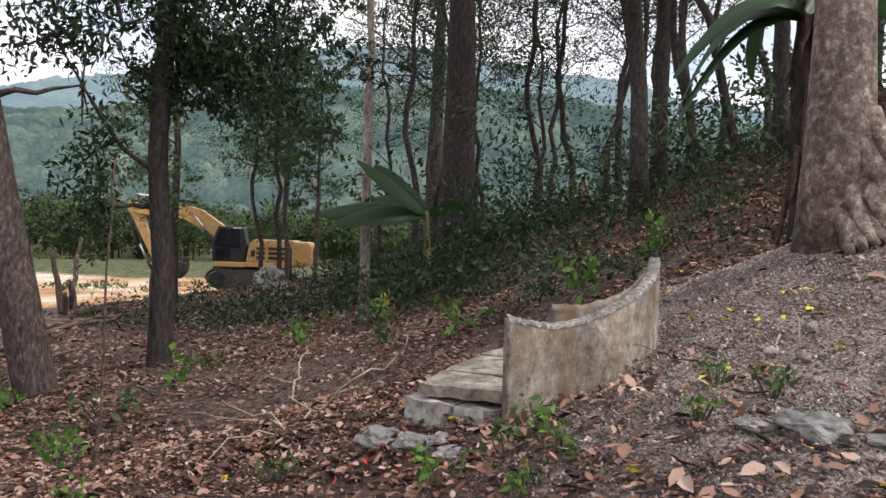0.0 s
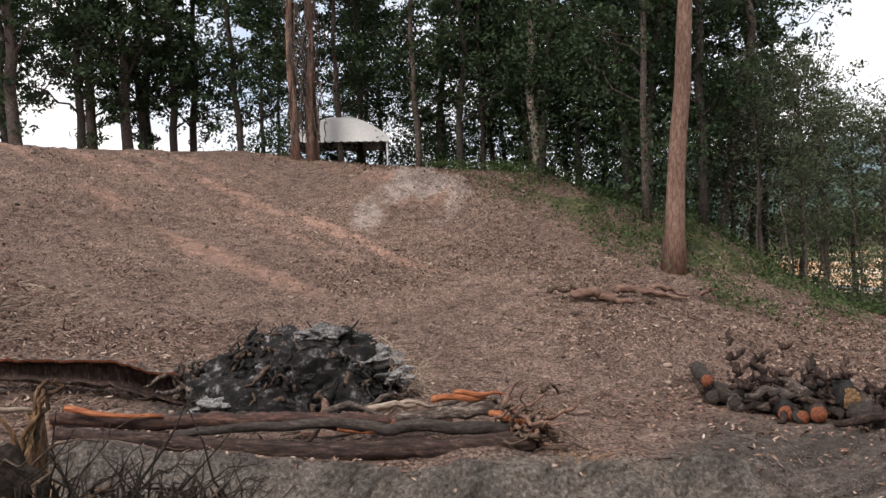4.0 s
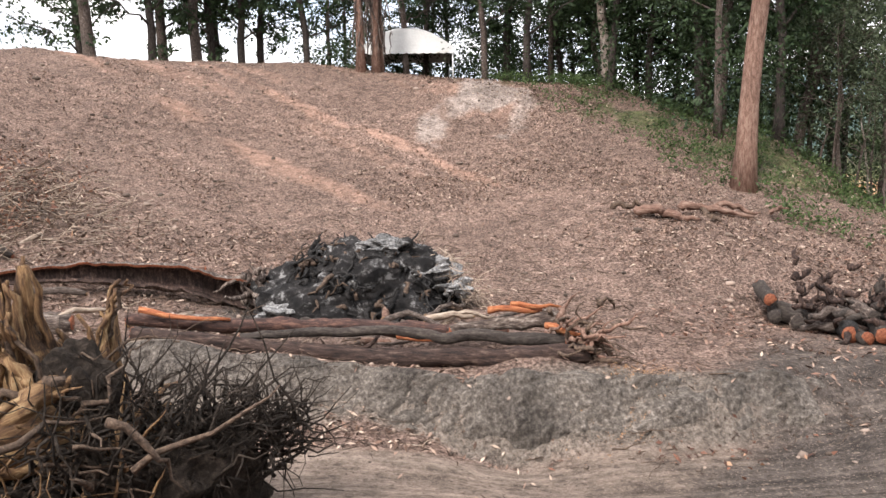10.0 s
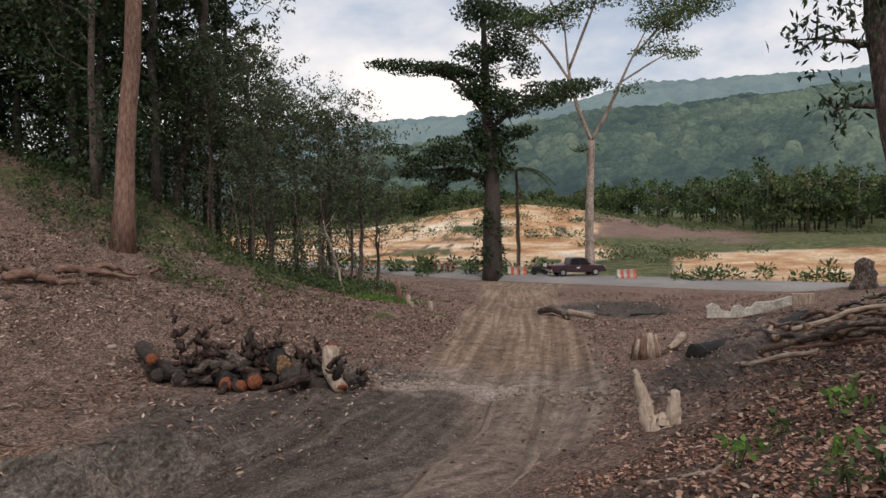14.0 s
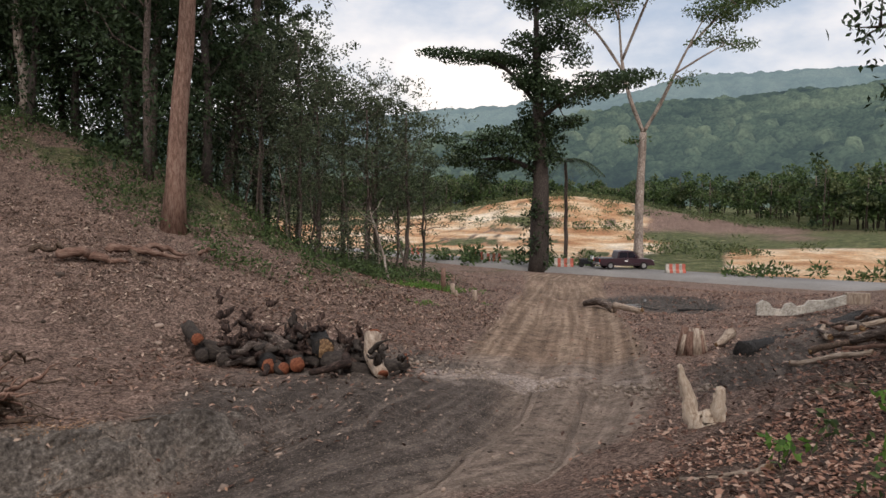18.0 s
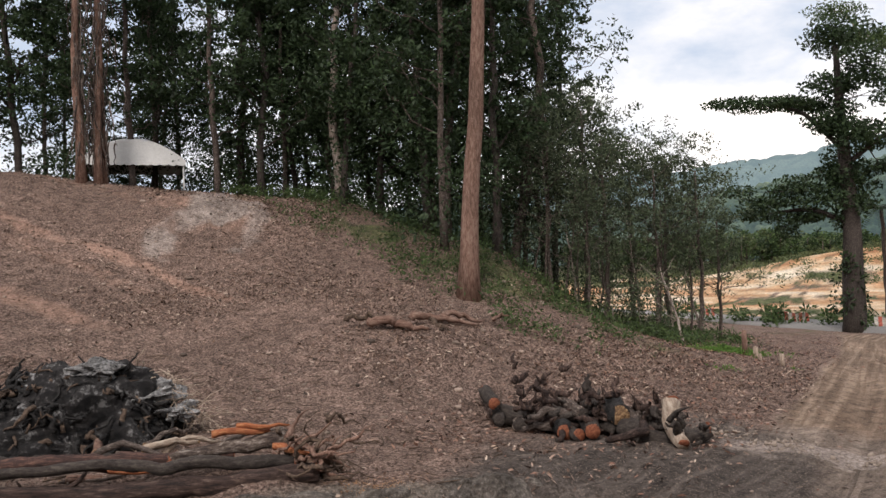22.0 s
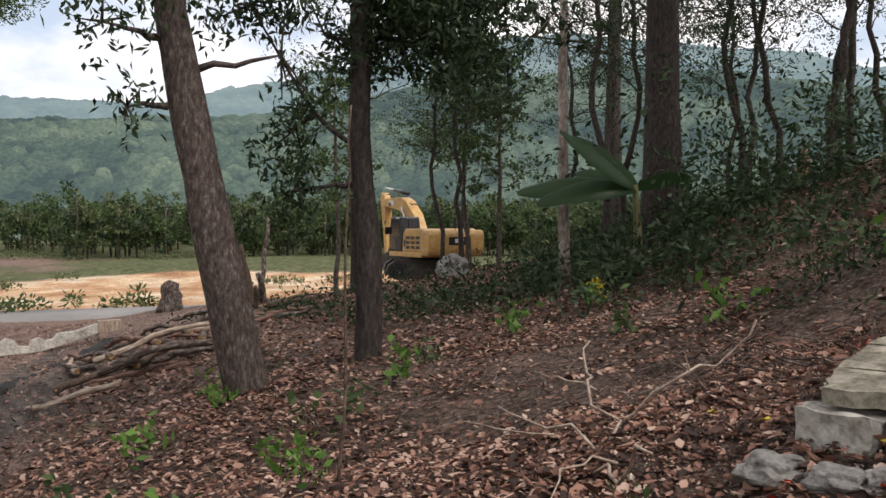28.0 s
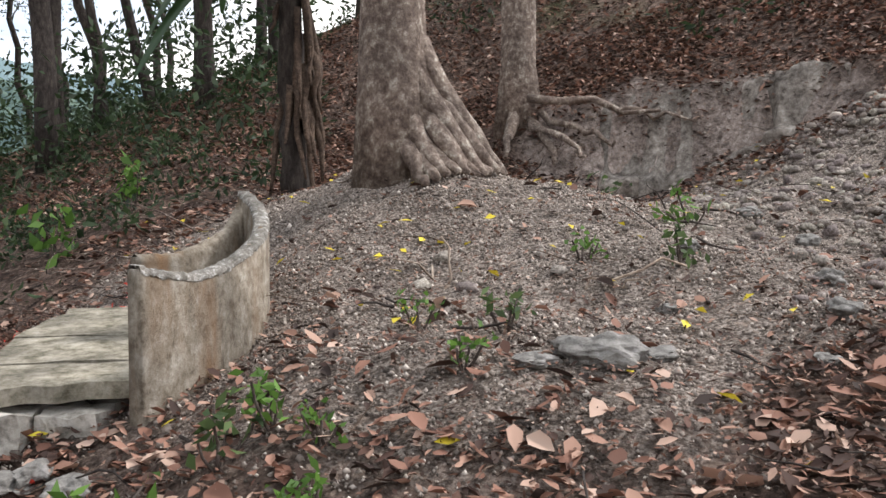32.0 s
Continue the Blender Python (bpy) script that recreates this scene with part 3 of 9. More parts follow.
    l.new(bare_lines, bmx.inputs["Color2"])
    bare = bmx.outputs["Color"]
    wmx = n.new("ShaderNodeMixRGB")
    wmx.inputs["Fac"].default_value = 0.35
    l.new(wet, wmx.inputs["Color1"])
    l.new(ramp(lines.outputs["Fac"], (0.4, (0.03, 0.025, 0.022)), (0.5, (0.10, 0.083, 0.072)), (0.6, (0.24, 0.195, 0.165))), wmx.inputs["Color2"])
    wet = wmx.outputs["Color"]
    cmx = n.new("ShaderNodeMixRGB")
    cmx.inputs["Fac"].default_value = 0.55
    l.new(clay, cmx.inputs["Color1"])
    l.new(ramp(lines.outputs["Fac"], (0.38, (0.10, 0.068, 0.05)), (0.5, (0.22, 0.155, 0.115)), (0.62, (0.40, 0.30, 0.225))), cmx.inputs["Color2"])
    clay = cmx.outputs["Color"]
    grit = ramp(grain(45, 4, 0.7), (0.38, (0.075, 0.06, 0.05)), (0.5, (0.25, 0.205, 0.172)), (0.60, (0.50, 0.435, 0.38)))
    soot = ramp(fine, (0.3, (0.02, 0.018, 0.017)), (0.7, (0.12, 0.11, 0.10)))
    rock = ramp(fine, (0.36, (0.15, 0.118, 0.10)), (0.5, (0.34, 0.275, 0.24)), (0.64, (0.54, 0.46, 0.41)))
    face = ramp(fine, (0.34, (0.075, 0.06, 0.05)), (0.5, (0.19, 0.158, 0.132)), (0.66, (0.35, 0.30, 0.255)))
    c = blend(soil, fresh, "scrape")
    c = blend(c, face, "scarp")
    c = blend(c, leaves, "litter")
    for shade, name in ((grit, "gravel"), (grass, "green"), (bare, "track"), (clay, "clay"), (wet, "damp"), (pale, "sand"), (soot, "burnt"), (rock, "rock")):
        c = blend(c, shade, name)
    hs, span = n.new("ShaderNodeHueSaturation"), n.new("ShaderNodeMapRange")
    span.inputs["From Min"].default_value, span.inputs["From Max"].default_value = 0.3, 0.7
    span.inputs["To Min"].default_value, span.inputs["To Max"].default_value = 0.75, 1.2
    l.new(broad, span.inputs["Value"])
    patch, both = n.new("ShaderNodeMapRange"), n.new("ShaderNodeMath")
    patch.inputs["From Min"].default_value, patch.inputs["From Max"].default_value = 0.34, 0.66
    patch.inputs["To Min"].default_value, patch.inputs["To Max"].default_value = 0.55, 1.4
    l.new(grain(2.4, 8, 0.7), patch.inputs["Value"])
    both.operation = "MULTIPLY"
    l.new(span.outputs["Result"], both.inputs[0])
    l.new(patch.outputs["Result"], both.inputs[1])
    l.new(both.outputs[0], hs.inputs["Value"])
    l.new(c, hs.inputs["Color"])
    dot, dk = n.new("ShaderNodeMapRange"), n.new("ShaderNodeMixRGB")
    dot.inputs["From Min"].default_value, dot.inputs["From Max"].default_value = 0.62, 0.70
    dot.inputs["To Max"].default_value = 0.55
    l.new(flecks, dot.inputs["Value"])
    l.new(dot.outputs["Result"], dk.inputs["Fac"])
    l.new(hs.outputs["Color"], dk.inputs["Color1"])
    dk.inputs["Color2"].default_value = (0.42, 0.33, 0.26, 1)
    last = dk.outputs["Color"]
    for size, lo, hi, most, shade in ((13, 0.60, 0.68, 0.75, (0.05, 0.035, 0.028)), (8, 0.63, 0.70, 0.5, (0.40, 0.30, 0.235)), (23, 0.60, 0.66, 0.7, (0.40, 0.31, 0.25)), (5, 0.58, 0.70, 0.65, (0.055, 0.04, 0.032))):
        spot, mx = n.new("ShaderNodeMapRange"), n.new("ShaderNodeMixRGB")
        spot.inputs["From Min"].default_value, spot.inputs["From Max"].default_value, spot.inputs["To Max"].default_value = lo, hi, most
        l.new(grain(size, 3, 0.6), spot.inputs["Value"])
        l.new(spot.outputs["Result"], mx.inputs["Fac"])
        l.new(last, mx.inputs["Color1"])
        mx.inputs["Color2"].default_value = (*shade, 1)
        last = mx.outputs["Color"]
    fa, fx = n.new("ShaderNodeAttribute"), n.new("ShaderNodeMixRGB")
    fa.attribute_name = "far"
    l.new(fa.outputs["Fac"], fx.inputs["Fac"])
    l.new(last, fx.inputs["Color1"])
    l.new(hs.outputs["Color"], fx.inputs["Color2"])
    l.new(fx.outputs["Color"], b.inputs["Base Color"])
    bp = n.new("ShaderNodeBump")
    bp.inputs["Strength"].default_value, bp.inputs["Distance"].default_value = 0.9, 0.12
    l.new(fine, bp.inputs["Height"])
    l.new(bp.outputs["Normal"], b.inputs["Normal"])
    return m


EARTH = ground_material()
gm.materials.append(EARTH)
tagged(new("ground", gm), "bare brown earth hillside, dug track and leaf-strewn bank", "ground", kind="structure")

# ---- helpers for things ----


def part(name, me, material, parent=None, label=""):
    """A mesh (or bmesh) as one object, under a thing or a part."""
    if isinstance(me, bmesh.types.BMesh):
        bm, me = me, bpy.data.meshes.new(name)
        bm.to_mesh(me)
        bm.free()
    if not me.materials:
        me.materials.append(material)
    ob = new(name, me)
    ob.parent = parent
    return tagged(ob, label)


def thing(name, x, y, z, label, category, group="", turn=0.0, kind=""):
    ob = new(name)
    ob.empty_display_size = 0.2
    ob.matrix_basis = pose(x, y, z, 0, 0, turn)
    return tagged(ob, label, category, group, kind)


class Soup:
    """Gathers quads, tubes and boxes into one mesh."""

    def __init__(self):
        self.v, self.f, self.n = [], [], 0

    def add(self, V, F):
        self.v.append(np.asarray(V, float))
        self.f.append(np.asarray(F, int) + self.n)
        self.n += len(V)
        return self

    def tube(self, path, radii, sides=8, rough=0.0, seed=0, cap=True):
        P = np.asarray(path, float)
        rad = np.interp(np.linspace(0, 1, len(P)), np.linspace(0, 1, len(radii)), radii)
        T = np.gradient(P, axis=0)
        T /= np.linalg.norm(T, axis=1)[:, None] + 1e-9
        up = np.array([0.0, 0, 1]) if abs(T[0, 2]) < 0.9 else np.array([1.0, 0, 0])
        rings, rs = [], np.random.RandomState(seed)
        wob = 1 + rough * rs.uniform(-1, 1, (len(P), sides))
        for k in range(len(P)):
            a = np.cross(T[k], up)
            a /= np.linalg.norm(a) + 1e-9
            b = np.cross(T[k], a)
            up = np.cross(a, T[k])
            ang = np.arange(sides) * 2 * np.pi / sides
            rings.append(P[k] + (rad[k] * wob[k])[:, None] * (np.cos(ang)[:, None] * a + np.sin(ang)[:, None] * b))
        i = np.arange(len(P) * sides).reshape(len(P), sides)
        j = np.roll(i, -1, 1)
        F = np.stack([i[:-1], j[:-1], j[1:], i[1:]], -1).reshape(-1, 4)
        V = np.concatenate(rings)
        if cap:
            V = np.concatenate([V, P[:1], P[-1:]])
            s, e = len(V) - 2, len(V) - 1
            h = np.arange(0, sides, 2)
            nx = lambda q: (q + 1) % sides
            F = np.concatenate([F, np.stack([np.full(len(h), s), nx(nx(h)), nx(h), h], -1), np.stack([np.full(len(h), e), i[-1][h], i[-1][nx(h)], i[-1][nx(nx(h))]], -1)])
        return self.add(V, F)

    def box(self, x0, y0, z0, x1, y1, z1):
        V = [(x0, y0, z0), (x1, y0, z0), (x1, y1, z0), (x0, y1, z0), (x0, y0, z1), (x1, y0, z1), (x1, y1, z1), (x0, y1, z1)]
        return self.add(V, [(3, 2, 1, 0), (4, 5, 6, 7), (0, 1, 5, 4), (1, 2, 6, 5), (2, 3, 7, 6), (3, 0, 4, 7)])

    def mesh(self, name, smooth=True):
        return mesh_of(name, np.concatenate(self.v), np.concatenate(self.f), smooth)


def leaf_mesh(name, centres, length, width, seed=0, droop=0.3, normal_up=0.0):
    """Leaves as small folded blades of four corners and a fold."""
    r = np.random.RandomState(seed)
    c = np.asarray(centres, float)
    n = len(c)
    d = r.normal(size=(n, 3))
    d[:, 2] = d[:, 2] * (1 - normal_up) - droop
    d /= np.linalg.norm(d, axis=1)[:, None] + 1e-9
    o = r.normal(size=(n, 3))
    s = np.cross(d, o)
    s /= np.linalg.norm(s, axis=1)[:, None] + 1e-9
    up = np.cross(s, d)
    L = length * r.uniform(0.6, 1.35, (n, 1))
    Wd = width * r.uniform(0.7, 1.3, (n, 1))
    V = np.stack([c - d * L / 2, c + s * Wd / 2 + up * Wd * 0.18, c + d * L / 2 - up * L * 0.06, c - s * Wd / 2 + up * Wd * 0.18], 1).reshape(-1, 3)
    return mesh_of(name, V, np.arange(4 * n).reshape(n, 4))


def lying(name, xs, ys, length, width, seed=0, tilt=0.35, lift=0.02):
    """Leaves, chips or straws that lie on the ground."""
    r = np.random.RandomState(seed)
    n = len(xs)
    c = np.stack([xs, ys, ground(xs, ys) + lift + r.uniform(0, 0.02, n)], -1)
    a = r.uniform(0, 2 * np.pi, n)
    d = np.stack([np.cos(a), np.sin(a), r.normal(size=n) * tilt], -1)
    d /= np.linalg.norm(d, axis=1)[:, None]
    s = np.cross(d, np.stack([r.normal(size=n) * tilt, r.normal(size=n) * tilt, np.ones(n)], -1))
    s /= np.linalg.norm(s, axis=1)[:, None]
    up = np.cross(s, d)
    L, Wd = length * r.uniform(0.5, 1.5, (n, 1)), width * r.uniform(0.6, 1.4, (n, 1))
    V = np.stack([c - d * L / 2, c + s * Wd / 2 + up * Wd * 0.25, c + d * L / 2 + up * L * 0.08, c - s * Wd / 2 + up * Wd * 0.25], 1).reshape(-1, 3)
    return mesh_of(name, V, np.arange(4 * n).reshape(n, 4))


def fallen(name, xs, ys, length, width, seed=0, tilt=0.3, lift=0.015):
    """Fallen leaves with a pointed oval outline, folded at the midrib and curled."""
    r = np.random.RandomState(seed)
    n = len(xs)
    c = np.stack([xs, ys, ground(xs, ys) + lift + r.uniform(0, 0.02, n)], -1)
    a = r.uniform(0, 2 * np.pi, n)
    d = np.stack([np.cos(a), np.sin(a), r.normal(size=n) * tilt], -1)
    d /= np.linalg.norm(d, axis=1)[:, None]
    s = np.cross(d, np.stack([r.normal(size=n) * tilt, r.normal(size=n) * tilt, np.ones(n)], -1))
    s /= np.linalg.norm(s, axis=1)[:, None]
    up = np.cross(s, d)
    L = length * np.exp(r.normal(size=(n, 1)) * 0.3)
    W = L * (width / length) * r.uniform(0.7, 1.3, (n, 1)) / 2
    fold, curl = W * r.uniform(0.0, 0.9, (n, 1)), L * r.uniform(-0.05, 0.16, (n, 1))
    V = np.stack([c - d * L / 2 + up * curl, c - d * L * 0.2 + s * W + up * fold, c + d * L * 0.2 + s * W * 0.8 + up * fold, c + d * L / 2 + up * curl, c + d * L * 0.2 - s * W * 0.8 + up * fold, c - d * L * 0.2 - s * W + up * fold], 1).reshape(-1, 3)
    q = 6 * np.arange(n)[:, None]
    return mesh_of(name, V, np.concatenate([q + [0, 1, 2, 3], q + [0, 3, 4, 5]]))


def crag(name, line, front, back, along, across, rough, material, label, seed, tint=0.0):
    """A crumbling earth face laid over a cut along a line: fine lumps and fissures."""
    P = np.array(line, float)
    cum = np.append(0, np.cumsum(np.hypot(*np.diff(P, axis=0).T)))
    k = np.linspace(0, cum[-1], along)
    cx, cy = np.interp(k, cum, P[:, 0]), np.interp(k, cum, P[:, 1])
    nx, ny = -np.gradient(cy, k), np.gradient(cx, k)
    nl = np.hypot(nx, ny)
    nx, ny = nx / nl, ny / nl
    v = np.linspace(-front, back, across)
    K, Vv = np.meshgrid(k, v)
    Xq, Yq = cx[None] + nx[None] * Vv, cy[None] + ny[None] * Vv
    hem = ease(0, 0.25, (Vv + front) / (front + back)) * (1 - ease(0.8, 1, (Vv + front) / (front + back))) * ease(0, 1.3, K) * (1 - ease(cum[-1] - 1.3, cum[-1], K))
    hem = hem * ease(-0.8, -0.3, fbm(K, 0.5 * Vv, 0.9, 3, seed + 5))
    lumps = np.abs(fbm(Xq, Yq + 0.6 * Vv, 1.1, 4, seed)) * 1.6 + 1.0 * np.abs(fbm(Xq, Yq + Vv, 4.0, 3, seed + 1)) + 0.7 * ease(0.15, 0.3, fbm(K, 0.25 * Vv, 1.3, 3, seed + 2))
    out = (rough * lumps - 0.02) * hem - 0.06 * (1 - hem)
    Zq = ground(Xq, Yq) + 0.6 * out
    me = grid_mesh(name, Xq - nx[None] * out * 0.9, Yq - ny[None] * out * 0.9, Zq)
    me.materials.append(material)
    return tagged(new(name, me), label, "earth bank", kind="structure")


def ball(r, n):
    """Random places inside a ball of radius 1."""
    v = r.normal(size=(n, 3))
    return v / (np.linalg.norm(v, axis=1)[:, None] + 1e-9) * r.uniform(0, 1, (n, 1)) ** 0.4


def wander(p0, p1, n, amount, seed):
    """A crooked line from p0 to p1."""
    r = np.random.RandomState(seed)
    p0, p1 = np.asarray(p0, float), np.asarray(p1, float)
    k = np.linspace(0, 1, n)[:, None]
    off = np.cumsum(r.normal(size=(n, 3)), 0)
    off -= off[0] + (off[-1] - off[0]) * k
    return p0 + (p1 - p0) * k + off * amount


def tree_parts(seed, height, radius, crown_from, spread, leaves, leaf=(0.24, 0.10), limbs=9, lean=(0, 0), bark=None, green=None, flare=1.5, twigs=3, sparse=1.0, wob=0.10, crown_to=1.0, sides=10):
    """Trunk, limbs and crown meshes of a tree that stands at the origin."""
    r = np.random.RandomState(seed)
    top = np.array([lean[0], lean[1], height])
    path = wander((0, 0, -0.3), top, 14, wob * height / 14, seed)
    path[1:3, :2] = path[1:3, :2] * 0.3 + 0.7 * np.array(lean) * np.linspace(0, 1, 14)[1:3, None]
    rad = np.concatenate([[radius * flare], radius * np.linspace(1.05, 0.35, 13)])
    trunk = Soup().tube(path, rad, sides, 0.07, seed)
    wood, tips = trunk, []
    for k in range(limbs):
        f = crown_from + (crown_to - crown_from) * (k + r.uniform(0, 0.8)) / limbs
        i = f * 13
        a = path[int(min(i, 12))] + (path[min(int(i) + 1, 13)] - path[int(min(i, 12))]) * (i - int(i))
        turn, rise = r.uniform(0, 2 * np.pi), r.uniform(0.15, 0.9)
        length = spread * r.uniform(0.55, 1.1) * (1.15 - 0.6 * (f - crown_from) / max(1e-3, 1 - crown_from))
        b = a + length * np.array([np.cos(turn) * np.cos(rise), np.sin(turn) * np.cos(rise), np.sin(rise)])
        br = radius * (1 - f * 0.6) * 0.34
        limb = wander(a, b, 7, length * 0.045, seed * 31 + k)
        wood.tube(limb, [br, br * 0.35], 6, 0, k)
        tips.append((b, length * 0.34))
        for q in range(twigs):
            s = limb[r.randint(2, 6)]
            e = s + length * r.uniform(0.25, 0.55) * (lambda v: v / np.linalg.norm(v))(r.normal(size=3) + [0, 0, 0.25])
            wood.tube(wander(s, e, 5, length * 0.03, seed * 77 + 5 * k + q), [br * 0.4, br * 0.12], 5, 0, q)
            tips.append((e, length * 0.26))
    pts = []
    each = max(1, leaves // max(1, len(tips)))
    for b, s in tips:
        sub = r.randint(3, 6)
        hub = b + r.normal(size=(sub, 3)) * s * np.array([0.9, 0.9, 0.6])
        pts.append(hub[r.randint(0, sub, each)] + ball(r, each) * s * 0.62 * np.array([1, 1, 0.6]) * sparse)
    crown = leaf_mesh("crown", np.concatenate(pts), leaf[0], leaf[1], seed)
    return trunk.mesh("trunk"), crown


def tree(x, y, label, seed, category="tree", group="", bark=BARK_DARK, green=LEAF_DARK, turn=0.0, sink=0.0, **how):
    t = thing("tree", x, y, gz(x, y) - sink, label, category, group, turn)
    a, c = tree_parts(seed, **how)
    part("trunk", a, bark, t)
    part("crown", c, green, t)
    return t


def skeleton_tree(x, y, label, seed, right, limbs, clumps_, leaf, bark=BARK_DARK, green=LEAF_DARK, droop=0.5, base=None, sink=0.0, category="tree", sides=10, fill=1.0, loose=0.85):
    """A tree drawn limb by limb. Its plane turns so that u runs along the heading 'right' (degrees), w away from it."""
    t = thing("tree", x, y, (gz(x, y) if base is None else base) - sink, label, category)
    c, s = math.cos(radians(right)), math.sin(radians(right))

    def put(u, w, h):
        return np.array([u * c - w * s, u * s + w * c, h])

    wood, pts, r = Soup(), [], np.random.RandomState(seed)
    for k, (points, r0, r1) in enumerate(limbs):
        P = np.array([put(*p) for p in points])
        kk = np.linspace(0, len(P) - 1, 5 * (len(P) - 1) + 1)
        Q = np.stack([np.interp(kk, np.arange(len(P)), P[:, i]) for i in range(3)], -1)
        for _ in range(3):
            Q[1:-1] = (Q[:-2] + 2 * Q[1:-1] + Q[2:]) / 4
        wood.tube(Q, [r0 * (1.25 if k == 0 else 1), r0, (r0 + r1) / 2, r1], sides if k == 0 else 7, 0.08, seed + k)
    allw = np.concatenate(wood.v)
    for u, w, h, su, sh, n in clumps_:
        p = put(u, w, h)
        near = allw[np.argmin(((allw - p) ** 2).sum(1))]
        wood.tube(wander(near, p, 6, 0.04 * np.linalg.norm(p - near), int(abs(u * 91 + h * 37)) + seed), [0.05 + 0.012 * su, 0.015], 5)
        sub = p + r.normal(size=(5, 3)) * np.array([su, su, sh]) * 0.55
        for q in sub:
            wood.tube(wander(p, q, 4, 0.03 * su, r.randint(9999)), [0.02 + 0.006 * su, 0.008], 4)
        n = int(n * fill)
        pts.append(sub[r.randint(0, 5, n)] + ball(r, n) * np.array([su, su, sh]) * loose)
    part("trunk", wood.mesh("trunk"), bark, t)
    part("crown", leaf_mesh("crown", np.concatenate(pts), leaf[0], leaf[1], seed, droop), green, t)
    return t

# ---- the hill wood ----
DARK_TREE = "tall dark forest tree with a dense crown on the hill"
hill_kinds = [
    tree(32.0, 34.6, DARK_TREE, 11, group="hill wood", bark=BARK_BROWN, height=20, radius=0.17, crown_from=0.16, spread=4.4, leaves=7200, limbs=17, leaf=(0.30, 0.14)),
    tree(33.1, 32.4, DARK_TREE, 12, group="hill wood", height=22, radius=0.19, crown_from=0.14, spread=4.2, leaves=7200, limbs=18, leaf=(0.30, 0.14)),
    tree(32.4, 20.4, DARK_TREE, 13, group="hill wood", bark=BARK_BROWN, height=21, radius=0.16, crown_from=0.22, spread=4.0, leaves=6500, limbs=16, leaf=(0.30, 0.14)),
    tree(35.2, 19.2, DARK_TREE, 14, group="hill wood", height=19, radius=0.21, crown_from=0.25, spread=4.6, leaves=6500, limbs=15, leaf=(0.30, 0.14), lean=(1.5, 0.5)),
]
rs = np.random.RandomState(5)
for k, (x, y) in enumerate([(29, 42), (27.5, 46), (33, 41), (37, 38), (40, 33), (38, 28), (42, 27), (44, 33), (41, 38), (36, 45), (31, 49), (36.5, 24), (40, 22), (44, 21), (47, 27), (34.5, 28), (29.5, 38.5), (46, 40), (39, 46), (50, 23), (50, 34), (45, 46), (53, 28), (49, 40), (55, 36), (42, 52), (35, 53), (43, 24.5), (47, 31), (38.5, 35), (36, 33.5)]):
    c = copy_thing(hill_kinds[k % 4], pose(x, y, gz(x, y) - 0.1, 0, 0, 67 * k + 20))
    c.scale = [rs.uniform(0.85, 1.12)] * 3
far_kinds = [
    tree(15.7, 49.8, "forked forest tree against the sky on the crest", 21, group="crest trees", height=19, radius=0.34, crown_from=0.22, spread=4.8, leaves=9000, limbs=15, bark=BARK_BROWN, lean=(-0.8, 0.6), leaf=(0.32, 0.15)),
    tree(19.2, 49.7, "slender forest tree against the sky on the crest", 22, group="crest trees", height=20, radius=0.24, crown_from=0.15, spread=4.0, leaves=8500, limbs=16, leaf=(0.32, 0.15)),
]
for k, (x, y) in enumerate([(23.5, 51), (24.7, 49.3), (21.5, 54), (17, 56), (26, 56), (27, 51), (22.3, 50.2)]):
    copy_thing(far_kinds[k % 2 if k else 1], pose(x, y, gz(x, y) - 0.1, 0, 0, 110 * k + 40))
for k, (x, y, r) in enumerate([(25.5, 37.3, 0.21), (26.4, 37.2, 0.19), (27.0, 37.6, 0.17)]):
    tree(x, y, "tall reddish trunk hung with dead creepers on the crest", 31 + k, group="creeper trunks", bark=BARK_RED, height=22 - k, radius=r, crown_from=0.55, spread=3.2, leaves=2200, limbs=7, wob=0.05)
rc, sc = np.random.RandomState(17), Soup()
for k in range(260):
    x, y, h = (25.5, 26.4, 27.0)[k % 3] + rc.normal() * 0.28, (37.3, 37.2, 37.6)[k % 3] + rc.normal() * 0.28, rc.uniform(1.5, 15)
    sc.tube(wander((x, y, 6.2 + h), (x + rc.normal() * 0.2, y + rc.normal() * 0.2, 6.2 + h - rc.uniform(0.8, 2.6)), 6, 0.07, k), [0.05, 0.03, 0.015], 4, 0.3, k)
tagged(part("dead_creepers", sc.mesh("dead_creepers"), BARK_BROWN), "shaggy dead creepers hanging from the trunks on the crest", "creepers", kind="stuff")
tree(35.8, 29.2, "pale forked tree trunk before the dark wood", 41, bark=BARK_PALE, height=17, radius=0.26, crown_from=0.5, spread=4.0, leaves=1500, limbs=8, wob=0.12)
tree(28.5, 16.9, "tall straight reddish trunk at the foot of the wood", 42, bark=BARK_RED, height=24, radius=0.36, crown_from=0.62, spread=4.5, leaves=2600, limbs=8, lean=(0.5, -0.8), wob=0.05)
for k, (x, y, h, ln) in enumerate([(38.2, 20.0, 20, (0.6, -2.0)), (36.0, 22.5, 20, (0.5, -1.0))]):
    tree(x, y, "tall spreading tree with dark leafy limbs behind the thicket", 45 + k, group="edge trees", bark=BARK_BROWN, height=h, radius=0.24, crown_from=0.5, spread=4.4, leaves=5000, limbs=13, leaf=(0.28, 0.13), lean=ln, wob=0.14)
